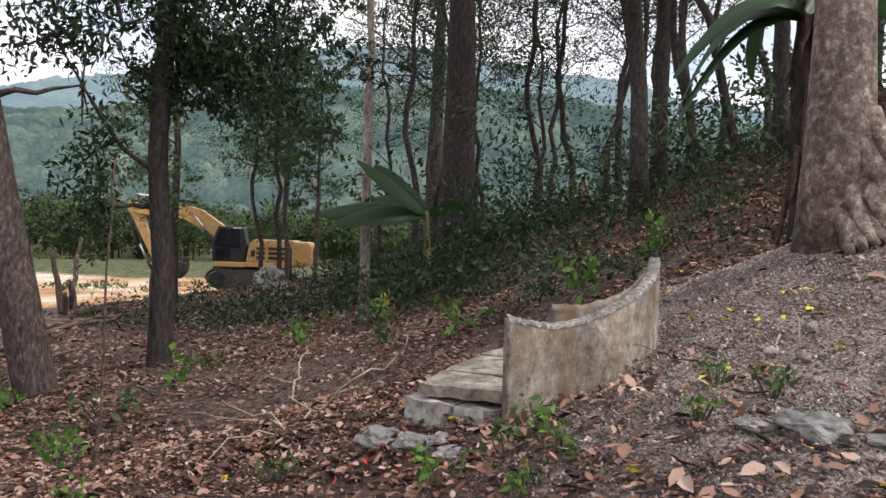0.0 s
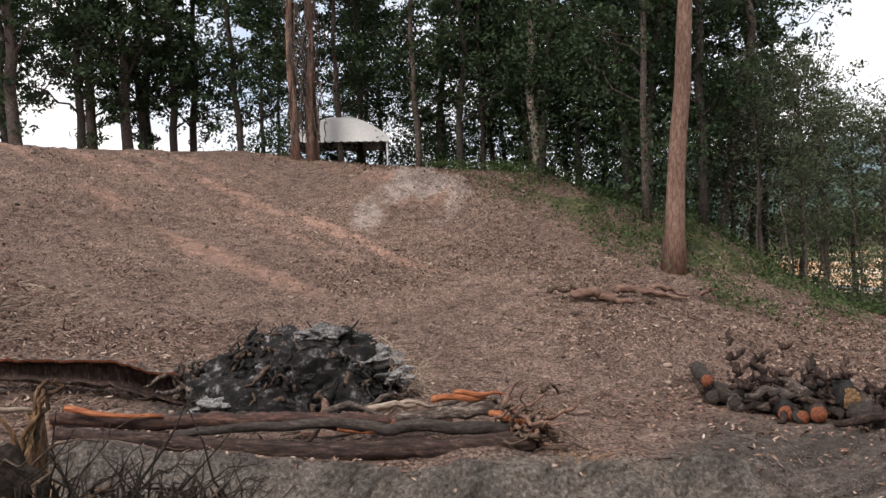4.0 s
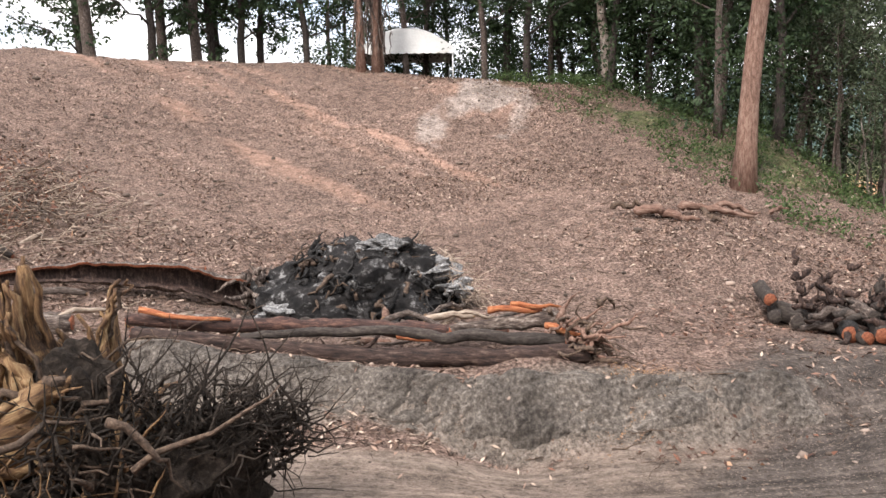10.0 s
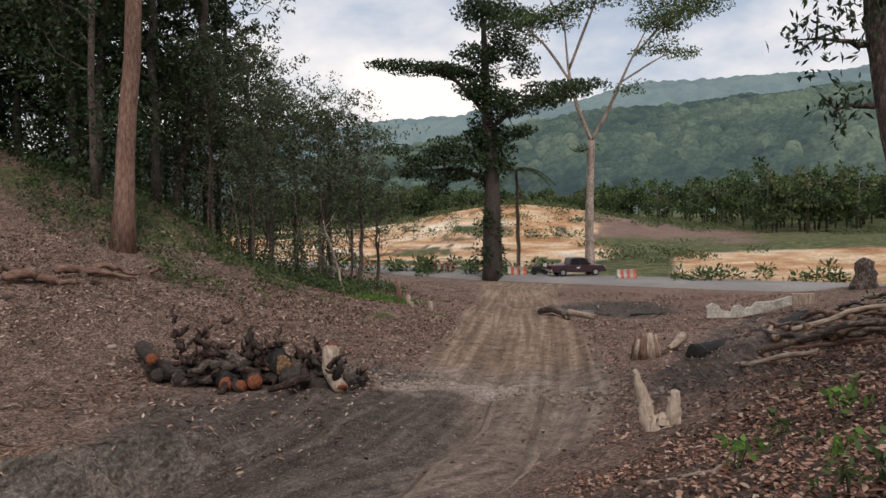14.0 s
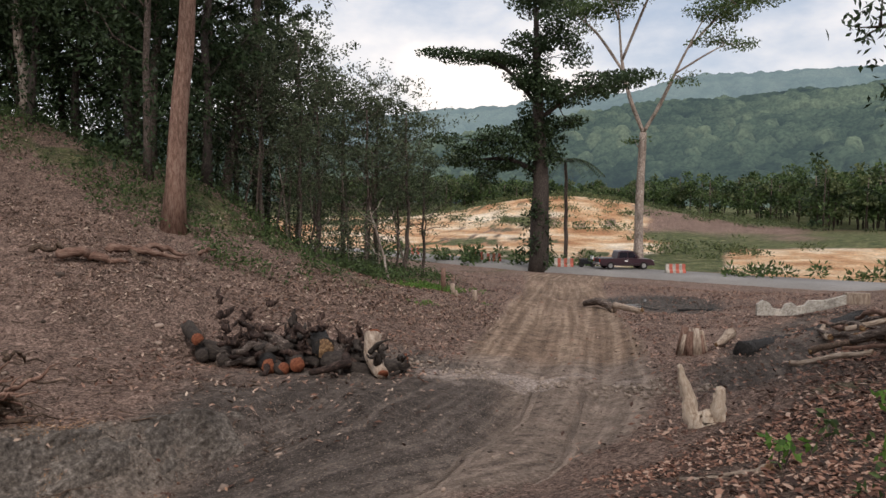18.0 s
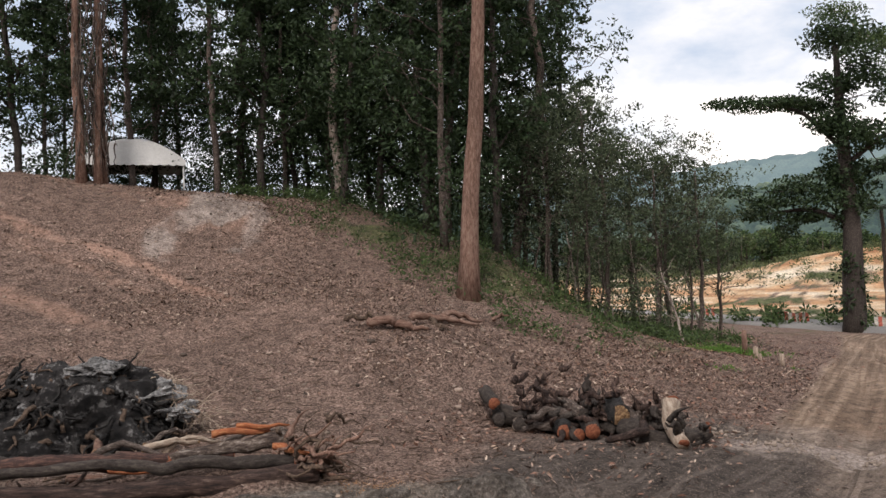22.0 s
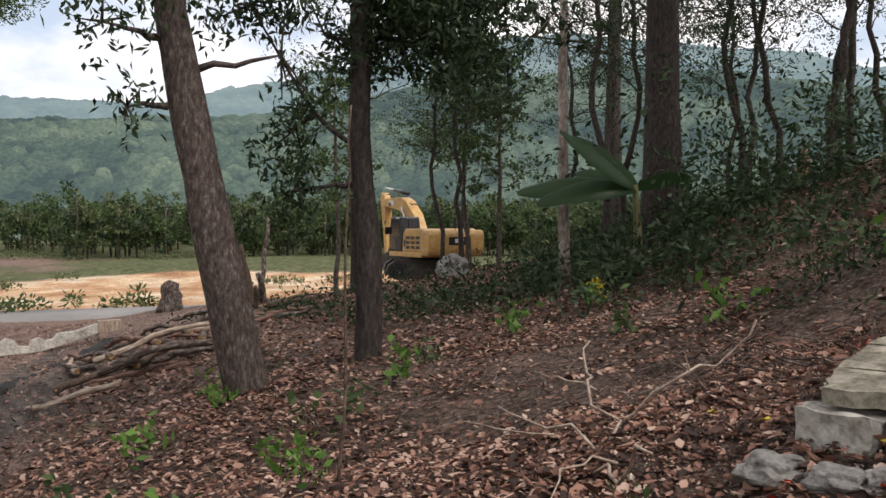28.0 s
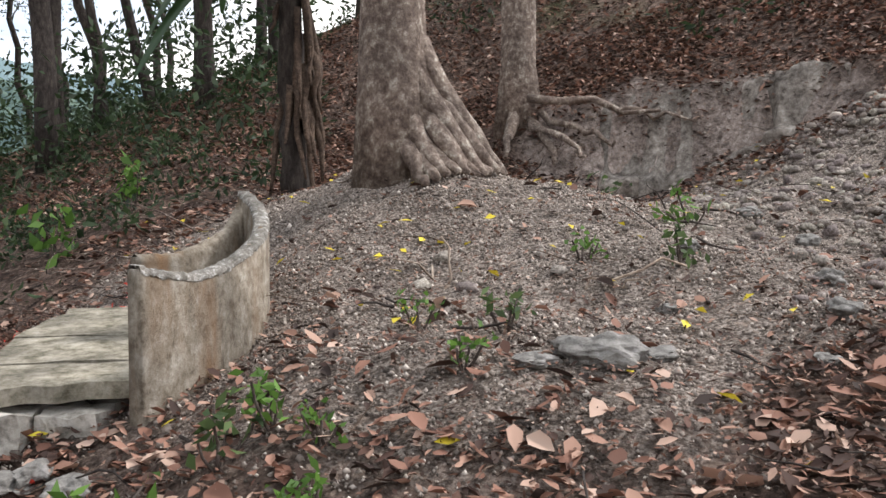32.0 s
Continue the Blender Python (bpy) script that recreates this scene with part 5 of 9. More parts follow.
def log_thing(x0, y0, x1, y1, r0, r1, label, bark=WOOD_GREY, ends=WOOD_RED, seed=1, lift=0.0, lift_end=None, bend=0.055, name="log", category="log", group="", knots=0, zs=None):
    """A felled stem that lies between two places, with its sawn ends."""
    z0, z1 = (gz(x0, y0) + r0 * 0.75 + lift, gz(x1, y1) + r1 * 0.75 + (lift if lift_end is None else lift_end)) if zs is None else zs
    a, b = Vector((x0, y0, z0)), Vector((x1, y1, z1))
    ln = (b - a).length
    t = new(name)
    t.matrix_basis = Matrix.Translation(a) @ (b - a).to_track_quat("Z", "Y").to_matrix().to_4x4()
    tagged(t, label, category, group)
    path = wander((0, 0, 0), (0, 0, ln), max(6, int(ln * 5)), 0.006 + bend * 0.25, seed)
    path[:, :2] += np.sin(np.linspace(0, np.pi, len(path)))[:, None] * np.random.RandomState(seed).normal(size=2) * bend * ln * 0.5
    s = Soup().tube(path, [r0, (r0 + r1) * 0.52, r1], 14, 0.15, seed)
    rs_ = np.random.RandomState(seed + 9)
    for k in range(knots):
        p = path[rs_.randint(1, len(path) - 1)]
        q = rs_.normal(size=2)
        q /= np.linalg.norm(q)
        part("branch_stub", Soup().tube(wander(p, p + [q[0] * rs_.uniform(0.4, 1.1), q[1] * rs_.uniform(0.4, 1.1), rs_.uniform(-0.2, 0.5)], 5, 0.04, k + seed), [r1 * 0.35, r1 * 0.12], 6, 0.05, k).mesh("branch_stub"), bark, t)
    part("bark", s.mesh("bark"), bark, t)
    for p, r, sgn in ((path[0], r0, -1), (path[-1], r1, 1)):
        e = Soup().tube([p + [0, 0, sgn * -0.03], p + [0, 0, sgn * 0.012]], [r * 0.93, r * 0.9], 14, 0.05, seed + 3)
        part("cut_end", e.mesh("cut_end", False), ends, t)
    return t


def roots_mesh(name, n, length, radius, seed, aim=(0, 0, 0.2), spread=1.0, start=0.15, crook=0.12, sides=5):
    """A tangle of crooked roots out of one place."""
    r, s = np.random.RandomState(seed), Soup()
    for k in range(n):
        d = r.normal(size=3) * spread + np.array(aim)
        d /= np.linalg.norm(d)
        ln = length * r.uniform(0.4, 1.2)
        p0 = r.normal(size=3) * start
        s.tube(wander(p0, p0 + d * ln, 7, crook * ln * 0.35, seed * 13 + k), [radius * r.uniform(0.5, 1.2), radius * 0.15], sides, 0.1, k)
    return s.mesh(name)


def add_roots(parent, n, length, radius, seed, material, aim=(0, 0, 0.2), spread=1.0, start=0.15, crook=0.12):
    """Crooked roots out of one place, each a part of its own."""
    r = np.random.RandomState(seed)
    for k in range(n):
        d = r.normal(size=3) * spread + np.array(aim)
        d /= np.linalg.norm(d)
        ln, p0 = length * r.uniform(0.4, 1.2), r.normal(size=3) * start
        part("root", Soup().tube(wander(p0, p0 + d * ln, 8, crook * ln * 0.4, seed * 13 + k), [radius * r.uniform(0.5, 1.2), radius * 0.5, radius * 0.12], 6, 0.15, k).mesh("root"), material, parent)


def bush(x, y, label, seed, size=(0.6, 0.6, 0.5), leaves=300, leaf=(0.12, 0.05), green=LEAF_MID, category="bush", stems=7, group="", name="bush", up=0.0):
    t = thing(name, x, y, gz(x, y), label, category, group)
    r, s = np.random.RandomState(seed), Soup()
    hubs = []
    for k in range(stems):
        e = r.normal(size=3) * np.array(size) * 0.5
        e[2] = size[2] * r.uniform(0.5, 1.5)
        part("stem", Soup().tube(wander((0, 0, -0.05), e, 5, 0.05 * size[2], seed + k), [0.018 * (size[2] + 0.3), 0.005], 5).mesh("stem"), BARK_BROWN, t)
        hubs += [e, e * 0.7, e * 0.85 + r.normal(size=3) * 0.1 * size[0]]
    hubs = np.array(hubs)
    p = hubs[r.randint(0, len(hubs), leaves)] + r.normal(size=(leaves, 3)) * np.array(size) * 0.28
    p[:, 2] = np.abs(p[:, 2])
    part("leaves", leaf_mesh("leaves", p, leaf[0], leaf[1], seed, 0.1 - up), green, t)
    return t


# ---- felled timber and root heaps on the left ground ----
GREY_LOG = "felled grey-barked log lying on the cleared ground"
log_thing(-10.55, 30.9, -4.2, 31.3, 0.20, 0.24, GREY_LOG, seed=2, lift=0.1, lift_end=0.7, knots=2)
log_thing(-7.8, 29.6, -3.6, 29.9, 0.22, 0.28, GREY_LOG, seed=3, lift=0.1, lift_end=0.75)
log_thing(-8.3, 28.6, -3.4, 29.2, 0.16, 0.22, GREY_LOG, seed=4, lift_end=0.5)
log_thing(-6.6, 22.2, -3.5, 21.8, 0.2, 0.22, "dark rotten log at the cut bank's edge", seed=5)
log_thing(-3.4, 21.8, 1.8, 21.3, 0.2, 0.26, "mottled felled log at the cut bank's edge", seed=6, knots=3, lift_end=0.25)
log_thing(-3.8, 24.3, -1.0, 23.4, 0.12, 0.16, "pale barkless log on the brush", bark=WOOD_PALE, ends=WOOD_RAW, seed=7, lift=0.15)
log_thing(-1.4, 20.0, 0.7, 19.4, 0.2, 0.19, "short red-barked log with fresh sawn ends", bark=BARK_RED, seed=8)
log_thing(-11.3, 22.0, -10.3, 23.6, 0.1, 0.12, "thin pale stick of timber on the bare ground", bark=WOOD_PALE, ends=WOOD_RAW, seed=9)
log_thing(-10.4, 25.5, -5.6, 26.0, 0.2, 0.14, "uprooted stem with its dry roots on the bare ground", seed=10, lift=0.35, lift_end=0.3, knots=3)
log_thing(-10.2, 25.0, -5.9, 25.2, 0.15, 0.12, "split pale stem beside the uprooted one", bark=WOOD_PALE, ends=WOOD_RAW, seed=12, lift=0.2)
log_thing(-14.5, 24.6, -10.4, 25.4, 0.1, 0.16, "dark crooked branch on the bare ground", seed=13, bend=0.08)
log_thing(-5.0, 34.6, -0.9, 35.9, 0.16, 0.26, "grey stem leaning up the heap to its root ball", seed=14, zs=(3.2, 5.5), knots=2)
log_thing(-6.5, 32.8, -1.6, 35.0, 0.13, 0.2, "pale stem leaning up the heap", bark=WOOD_PALE, seed=15, zs=(2.6, 4.9))
log_thing(-0.8, 35.4, 2.0, 31.2, 0.3, 0.14, "heavy root running down the heap from the root ball", bark=WOOD_GREY, seed=16, zs=(5.7, 2.7), knots=3, bend=0.07)
log_thing(-0.5, 34.6, 1.2, 32.0, 0.18, 0.1, "forked root running down the heap", seed=17, zs=(5.1, 3.2), bend=0.08)


def hollow_log(points, radii, label, seed, opening):
    """A log burnt out into an open trough: a thick shell with its black inside to the front."""
    t = new("hollow_log")
    t.matrix_basis = Matrix.Translation(Vector(points[0]))
    tagged(t, label, "log")
    rows, n, rs_ = 40, 15, np.random.RandomState(seed)
    k = np.linspace(0, 1, rows)
    P = np.stack([np.interp(k, np.linspace(0, 1, len(points)), [p[i] - points[0][i] for p in points]) for i in range(3)], -1)
    for _ in range(4):
        P[1:-1] = (P[:-2] + 2 * P[1:-1] + P[2:]) / 4
    P += 0.03 * np.cumsum(rs_.normal(size=(rows, 3)), 0) * 0.4
    R = np.interp(k, np.linspace(0, 1, len(radii)), radii)
    T = np.gradient(P, axis=0)
    side = np.stack([T[:, 1], -T[:, 0], 0 * k], -1)
    side /= np.linalg.norm(side, axis=1)[:, None]
    ang = np.radians(opening + 58 + np.linspace(0, 244, n))
    jag = 1 + 0.07 * rs_.normal(size=(rows, n)) + 0.16 * np.abs(np.cumsum(rs_.normal(size=(rows, 1)), 0) % 1 - 0.5)

    def shell(less):
        q = (R[:, None] * jag - less)[..., None]
        return P[:, None] + q * (np.cos(ang)[None, :, None] * side[:, None] + np.sin(ang)[None, :, None] * np.array([0, 0, 1.0]))

    out, inn = shell(0.0), shell(0.06)
    for name, G, m in (("bark_shell", out, WOOD_GREY), ("charred_inside", inn, CHAR_BROWN)):
        part(name, grid_mesh(name, G[..., 0], G[..., 1], G[..., 2]), m, t)
    for e, m in ((0, WOOD_RED), (n - 1, CHAR_BROWN)):
        rim = np.stack([out[:, e], inn[:, e]], 1)
        part("torn_rim", grid_mesh("torn_rim", rim[..., 0], rim[..., 1], rim[..., 2]), m, t)
    return t


hollow_log([(3.2, 20.0, gz(3.2, 20.0) + 0.3), (5.2, 19.6, gz(5.2, 19.6) + 0.55), (7.2, 18.8, gz(7.2, 18.8) + 0.55), (8.7, 18.0, gz(8.7, 18.0) + 0.35)], [0.12, 0.21, 0.31, 0.35], "burnt-out hollow log with black inside and red rim", 18, opening=8)
t = thing("torn_root_end", 8.9, 17.9, gz(8.9, 17.9) + 0.45, "charred torn root end of the hollow log", "roots")
add_roots(t, 26, 0.7, 0.1, 145, WOOD_GREY, (0.3, -0.2, 0.5), 0.8, 0.25, 0.15)
log_thing(3.4, 20.6, 8.3, 19.4, 0.07, 0.1, "red-barked split log behind the hollow one", bark=BARK_RED, seed=19, lift=0.35, lift_end=0.5, bend=0.06)
log_thing(1.4, 18.3, 4.4, 16.7, 0.17, 0.19, "dark log at the lip of the cut bank", seed=20)
log_thing(5.2, 16.0, 10.6, 11.3, 0.11, 0.15, "long reddish-black log along the lip of the bank", bark=surface("wet red bark", [(0.02, 0.012, 0.011), (0.06, 0.031, 0.025), (0.18, 0.095, 0.07)], 8, 0.8, 0.6, stretch=(1, 1, 0.2), blotch=0.5), seed=21, lift=0.15)
log_thing(5.0, 15.2, 11.1, 9.8, 0.13, 0.19, "long dark log along the lip of the bank", seed=22, bend=0.03, bark=CHAR_BROWN, knots=2)
log_thing(6.6, 14.2, 11.0, 10.2, 0.07, 0.12, "thin red split log beside the long ones", seed=29, bend=0.08, bark=BARK_DARK, lift=0.1)
log_thing(9.6, 11.8, 11.3, 10.7, 0.1, 0.15, "short split log upon the long logs", bark=WOOD_GREY, seed=23, lift=0.35, lift_end=0.4, bend=0.1)
for k, (x0, y0, x1, y1, r, up) in enumerate([(5.3, 15.6, 6.6, 14.6, 0.06, 0.42), (8.9, 12.5, 9.8, 11.8, 0.05, 0.40), (10.3, 11.5, 11.1, 10.9, 0.07, 0.62), (10.6, 11.2, 11.4, 10.7, 0.05, 0.72), (10.9, 10.6, 11.3, 10.0, 0.07, 0.35)]):
    log_thing(x0, y0, x1, y1, r, r * 0.5, "fresh orange-red split of wood upon the long logs", bark=WOOD_SPLIT, ends=WOOD_SPLIT, seed=640 + k, group="red splits", name="wood_split", category="wood", bend=0.1, lift=up)
t = thing("torn_root_end", 11.2, 10.2, gz(11.2, 10.2) + 0.35, "torn red root end of the long logs", "roots")
add_roots(t, 22, 0.7, 0.07, 45, BARK_RED, (0.5, -0.5, 0.3), 0.7, 0.22, 0.2)
add_roots(t, 34, 0.8, 0.06, 46, EARTH_ROOT, (0.5, -0.4, -0.1), 0.8, 0.3, 0.2)
log_thing(-4.6, 9.0, 0.4, 9.6, 0.16, 0.24, "long weathered log lying along the track", seed=24, zs=(-1.55, -1.5), bend=0.05, bark=BARK_DARK)
log_thing(-3.0, 24.0, -0.9, 24.6, 0.2, 0.16, "dark log under the brush", seed=25)
log_thing(-5.6, 20.3, -4.7, 20.0, 0.24, 0.24, "short red-sawn log section", bark=BARK_RED, seed=26)
log_thing(-9.6, 22.9, -9.2, 23.3, 0.1, 0.1, "short sawn log section", bark=BARK_BROWN, ends=WOOD_RAW, seed=27)

t = thing("root_ball", -0.6, 35.6, 5.2, "uprooted grey root ball on top of the earth heap", "root ball")
part("core", lump("core", 0.62, 3, (1.2, 1, 1), 0.45), WOOD_GREY, t)
add_roots(t, 40, 0.75, 0.14, 5, WOOD_GREY, (0.3, -0.1, 0.7), 0.9, 0.35, 0.2)
t = thing("root_ball", -2.0, 35.7, 4.9, "charred root ball on top of the earth heap", "root ball")
part("core", lump("core", 0.5, 4, (1.4, 1, 0.7), 0.4), CHAR, t)
add_roots(t, 30, 0.8, 0.1, 6, CHAR, (-0.6, 0, 0.3), 0.9, 0.35, 0.2)
t = thing("dead_stump", -3.7, 29.7, gz(-3.7, 29.7), "broken upright stump amid the felled logs", "stump")
part("trunk", Soup().tube(wander((0, 0, -0.2), (0.1, 0, 1.7), 8, 0.04, 3), [0.42, 0.26, 0.2], 10, 0.2, 2).mesh("trunk"), WOOD_GREY, t)
add_roots(t, 16, 1.4, 0.12, 7, WOOD_GREY, (0.2, -0.3, 0.3), 0.9, 0.2)
t = thing("dry_roots", -10.2, 25.3, gz(-10.2, 25.3) + 0.45, "dry root fan of the uprooted stem", "roots")
add_roots(t, 50, 0.7, 0.07, 8, EARTH_ROOT, (0.1, -0.3, 0.5), 0.9, 0.25, 0.2)

# more felled stems, broken wood and brush over the left ground
rr = np.random.RandomState(52)
BARKS = (WOOD_GREY, BARK_DARK, BARK_BROWN, WOOD_PALE, BARK_RED)
for k in range(46):
    x, y = rr.uniform(-9, 3.5), rr.uniform(20.5, 25.5)
    a, ln, r = rr.normal() * 0.45 + (0 if k % 4 else 1.2), rr.uniform(0.5, 2.4), rr.uniform(0.04, 0.13)
    log_thing(x, y, x + math.cos(a) * ln, y + math.sin(a) * ln, r, r * rr.uniform(0.5, 1), "broken piece of felled wood strewn on the cleared ground", bark=BARKS[k % 5], ends=WOOD_RED if k % 3 else WOOD_RAW, seed=400 + k, group="broken wood", name="broken_wood", category="wood", bend=0.12, lift=rr.uniform(0, 0.18))
for k in range(22):
    x, y = rr.uniform(-8.5, -1.0), rr.uniform(28.0, 34.5)
    a, ln, r = rr.normal() * 0.7 + 0.35, rr.uniform(1.2, 3.6), rr.uniform(0.04, 0.1)
    log_thing(x, y, x + math.cos(a) * ln, y + math.sin(a) * ln, r, r * 0.7, "crooked dead branch on the brush heap", bark=BARKS[k % 4], ends=WOOD_RAW, seed=460 + k, group="heap branches", name="branch", category="branch", bend=0.14, lift=rr.uniform(0.05, 0.5))
for k in range(26):
    x = rr.uniform(4.0, 11.5)
    y = 17.4 - 0.8 * (x - 4) + rr.uniform(-0.3, 2.4)
    a, ln, r = rr.normal() * 0.5 - 0.5, rr.uniform(0.5, 2.0), rr.uniform(0.03, 0.1)
    log_thing(x, y, x + math.cos(a) * ln, y + math.sin(a) * ln, r, r * 0.6, "splintered bark and root piece about the long logs", bark=BARKS[(k * 3) % 5], ends=WOOD_RAW, seed=500 + k, group="split pieces", name="split_piece", category="wood", bend=0.14, lift=rr.uniform(0, 0.15))

# the burnt heap
t = thing("burnt_root_heap", 10.8, 16.3, gz(10.8, 16.3), "smouldering heap of burnt roots and pale ash", "burnt heap")
bm = bmesh.new()
bmesh.ops.create_icosphere(bm, subdivisions=5, radius=1.0)
for v in bm.verts:
    k = noise.noise(v.co * 1.7) + 0.6 * noise.noise(v.co * 4.2 + Vector((5, 0, 0))) + 0.35 * noise.noise(v.co * 9)
    v.co *= 1 + 0.28 * k
    v.co = Vector((v.co.x * 1.9, v.co.y * 1.15, max(v.co.z, -0.3) * 1.45))
bmesh.ops.rotate(bm, matrix=Matrix.Rotation(radians(-38), 3, "Z"), verts=bm.verts)
t.scale = (1.22, 1.22, 1.12)
part("core", bm, surface("char and ash", [(0.007, 0.007, 0.007), (0.014, 0.013, 0.013), (0.03, 0.027, 0.026), (0.24, 0.235, 0.23)], 2.3, 0.95, 1.0, blotch=0.6, blotch_scale=1.2), t)
rr, s, s2, s3 = np.random.RandomState(4), Soup(), Soup(), Soup()
for k in range(420):
    a, e = rr.uniform(0, 2 * np.pi), rr.uniform(0.0, 1.3)
    p = np.array([1.85 * np.cos(a) * np.cos(e), 1.2 * np.sin(a) * np.cos(e), 1.5 * np.sin(e)])
    c_, s_ = math.cos(radians(-38)), math.sin(radians(-38))
    p = np.array([p[0] * c_ - p[1] * s_, p[0] * s_ + p[1] * c_, p[2]])
    d = np.cross(rr.normal(size=3), p) + p * 0.12 * rr.normal()
    d /= np.linalg.norm(d)
    (s if k % 10 < 7 else s2).tube(wander(p * 0.97, p * 1.02 + d * rr.uniform(0.15, 0.6), 7, 0.05, k), [rr.uniform(0.02, 0.07), 0.012], 5, 0.15, k)
for k in range(170):
    a = rr.uniform(-0.5, 0.9)
    hh = rr.uniform(0, 1)
    p = np.array([1.75 - 0.75 * hh + rr.uniform(-0.25, 0.3), -1.35 + 0.6 * hh + rr.uniform(-0.4, 0.5), 1.4 * hh])
    s3.tube(wander(p, p + rr.normal(size=3) * [0.3, 0.3, 0.25] + [0.05, -0.05, -0.1], 5, 0.05, k), [0.012, 0.005], 4, 0, k)
tagged(part("charred_tangle", s.mesh("charred_tangle"), CHAR, t), kind="stuff")
tagged(part("brown_tangle", s2.mesh("brown_tangle"), EARTH_ROOT, t), kind="stuff")
tagged(part("fibre_tangle", s3.mesh("fibre_tangle"), WOOD_PALE, t), kind="stuff")
for k, (x, y, z, q) in enumerate([(0.1, -0.55, 1.45, 0.32), (0.95, -1.0, 0.95, 0.36), (1.2, -1.25, 0.55, 0.3), (-0.5, 0.1, 1.35, 0.25), (-1.7, 0.2, 0.25, 0.35)]):
    part("ash_patch", (lambda m: (m.transform(Matrix.Translation((x, y, z))), m)[1])(lump("ash_patch", q * 0.9, k + 20, (1.3, 0.9, 0.6), 0.9, 4)), ASH, t)

def strand(name, parent, p, q, radii, material, seed, rough=0.35, crook=0.03, sides=8):
    """A crooked length of wood with its grain along it."""
    p, q = Vector(p), Vector(q)
    path = wander((0, 0, 0), (0, 0, (q - p).length), 14, crook, seed)
    ob = part(name, Soup().tube(path, radii, sides, rough, seed).mesh(name, False), material, parent)
    ob.matrix_basis = Matrix.Translation(p) @ (q - p).to_track_quat("Z", "Y").to_matrix().to_4x4()
    return ob


# the torn stump with yellow wood
ROOT_EARTH = surface("dark root earth", [(0.016, 0.012, 0.009), (0.035, 0.026, 0.02), (0.085, 0.064, 0.05)], 8, 0.95, 1.0)
t = thing("torn_stump", 2.05, 9.5, -1.9, "uprooted tree stump torn open to raw yellow wood", "stump")
TORN = surface("earth-stained torn wood", [(0.045, 0.028, 0.02), (0.12, 0.07, 0.045), (0.30, 0.17, 0.08), (0.48, 0.33, 0.17)], 7, 0.85, 0.9, blotch=0.6, blotch_scale=1.5, stretch=(1, 1, 0.12))
for k, (p, q, r0, r1) in enumerate([((0.2, 0.15, -0.4), (0.0, 0.1, 1.7), 0.42, 0.2), ((0.5, 0.0, -0.4), (0.25, 0.1, 1.5), 0.36, 0.16), ((-0.1, 0.1, -0.3), (-0.2, 0.0, 1.9), 0.3, 0.12), ((0.7, 0.2, -0.3), (0.8, 0.1, 1.9), 0.22, 0.07), ((0.1, 0.0, 0.6), (-0.12, -0.05, 2.45), 0.2, 0.07), ((0.3, -0.2, 0.2), (1.3, -0.2, 0.7), 0.24, 0.1), ((0.4, 0.0, 0.0), (1.7, 0.1, -0.1), 0.3, 0.12)]):
    strand("torn_stem", t, p, q, [r0 * 0.9, r0 * 0.75, r1 * 0.8], TORN, 70 + k, 0.3, 0.04, 11)
    for j in range(3):
        o = np.random.RandomState(k * 3 + j).normal(size=6) * 0.14
        strand("torn_stem", t, np.array(p) + o[:3], np.array(q) + o[3:], [r0 * 0.4, r0 * 0.3, 0.02], TORN if j else WOOD_RAW, 170 + 3 * k + j, 0.4, 0.04, 7)
for k, (p, q, r0, r1) in enumerate([((0.0, -0.25, 0.98), (-1.9, -0.15, 0.55), 0.30, 0.18), ((-0.05, -0.4, 0.75), (-1.8, -0.3, 0.40), 0.26, 0.15), ((0.05, -0.4, 1.25), (-1.0, -0.3, 0.85), 0.16, 0.06), ((-0.1, -0.2, 0.6), (-2.2, -0.1, 0.40), 0.26, 0.18), ((-0.2, -0.15, 1.0), (-0.32, -0.15, 2.3), 0.12, 0.03), ((-0.1, -0.3, 1.2), (-0.42, -0.3, 2.0), 0.08, 0.03), ((0.6, -0.05, 1.2), (0.85, -0.05, 2.2), 0.08, 0.03), ((0.1, -0.35, 0.5), (-0.75, -0.25, 1.25), 0.09, 0.03), ((-0.2, -0.3, 0.6), (-1.2, 0.0, 0.95), 0.08, 0.03), ((-1.5, -0.15, 0.5), (-2.9, -0.1, 0.3), 0.24, 0.2)]):
    strand("torn_limb", t, p, q, [r0 * 0.8, r0 * 0.8, (r0 + r1) * 0.4, r1 * 0.7], WOOD_RAW, 40 + k, 0.3, 0.03)
    for j in range(4):
        o = np.random.RandomState(k * 7 + j).normal(size=6) * 0.6 * r0
        strand("torn_limb", t, np.array(p) + o[:3], np.array(q) + o[3:], [r0 * 0.35, r0 * 0.3, 0.02], (WOOD_RAW, TORN, WOOD_RAW, EARTH_ROOT)[j], 240 + 4 * k + j, 0.4, 0.03, 6)
tagged(part("splinter_tangle", roots_mesh("splinter_tangle", 80, 0.8, 0.03, 9, (-0.2, -0.4, 1.2), 0.9, 0.45, 0.05), WOOD_RAW, t), kind="stuff")
m = roots_mesh("roots", 120, 1.5, 0.05, 10, (0.9, -0.1, -0.2), 0.9, 0.45)
tagged(part("root_tangle", m, EARTH_ROOT, t), kind="stuff")
rr, s = np.random.RandomState(14), Soup()
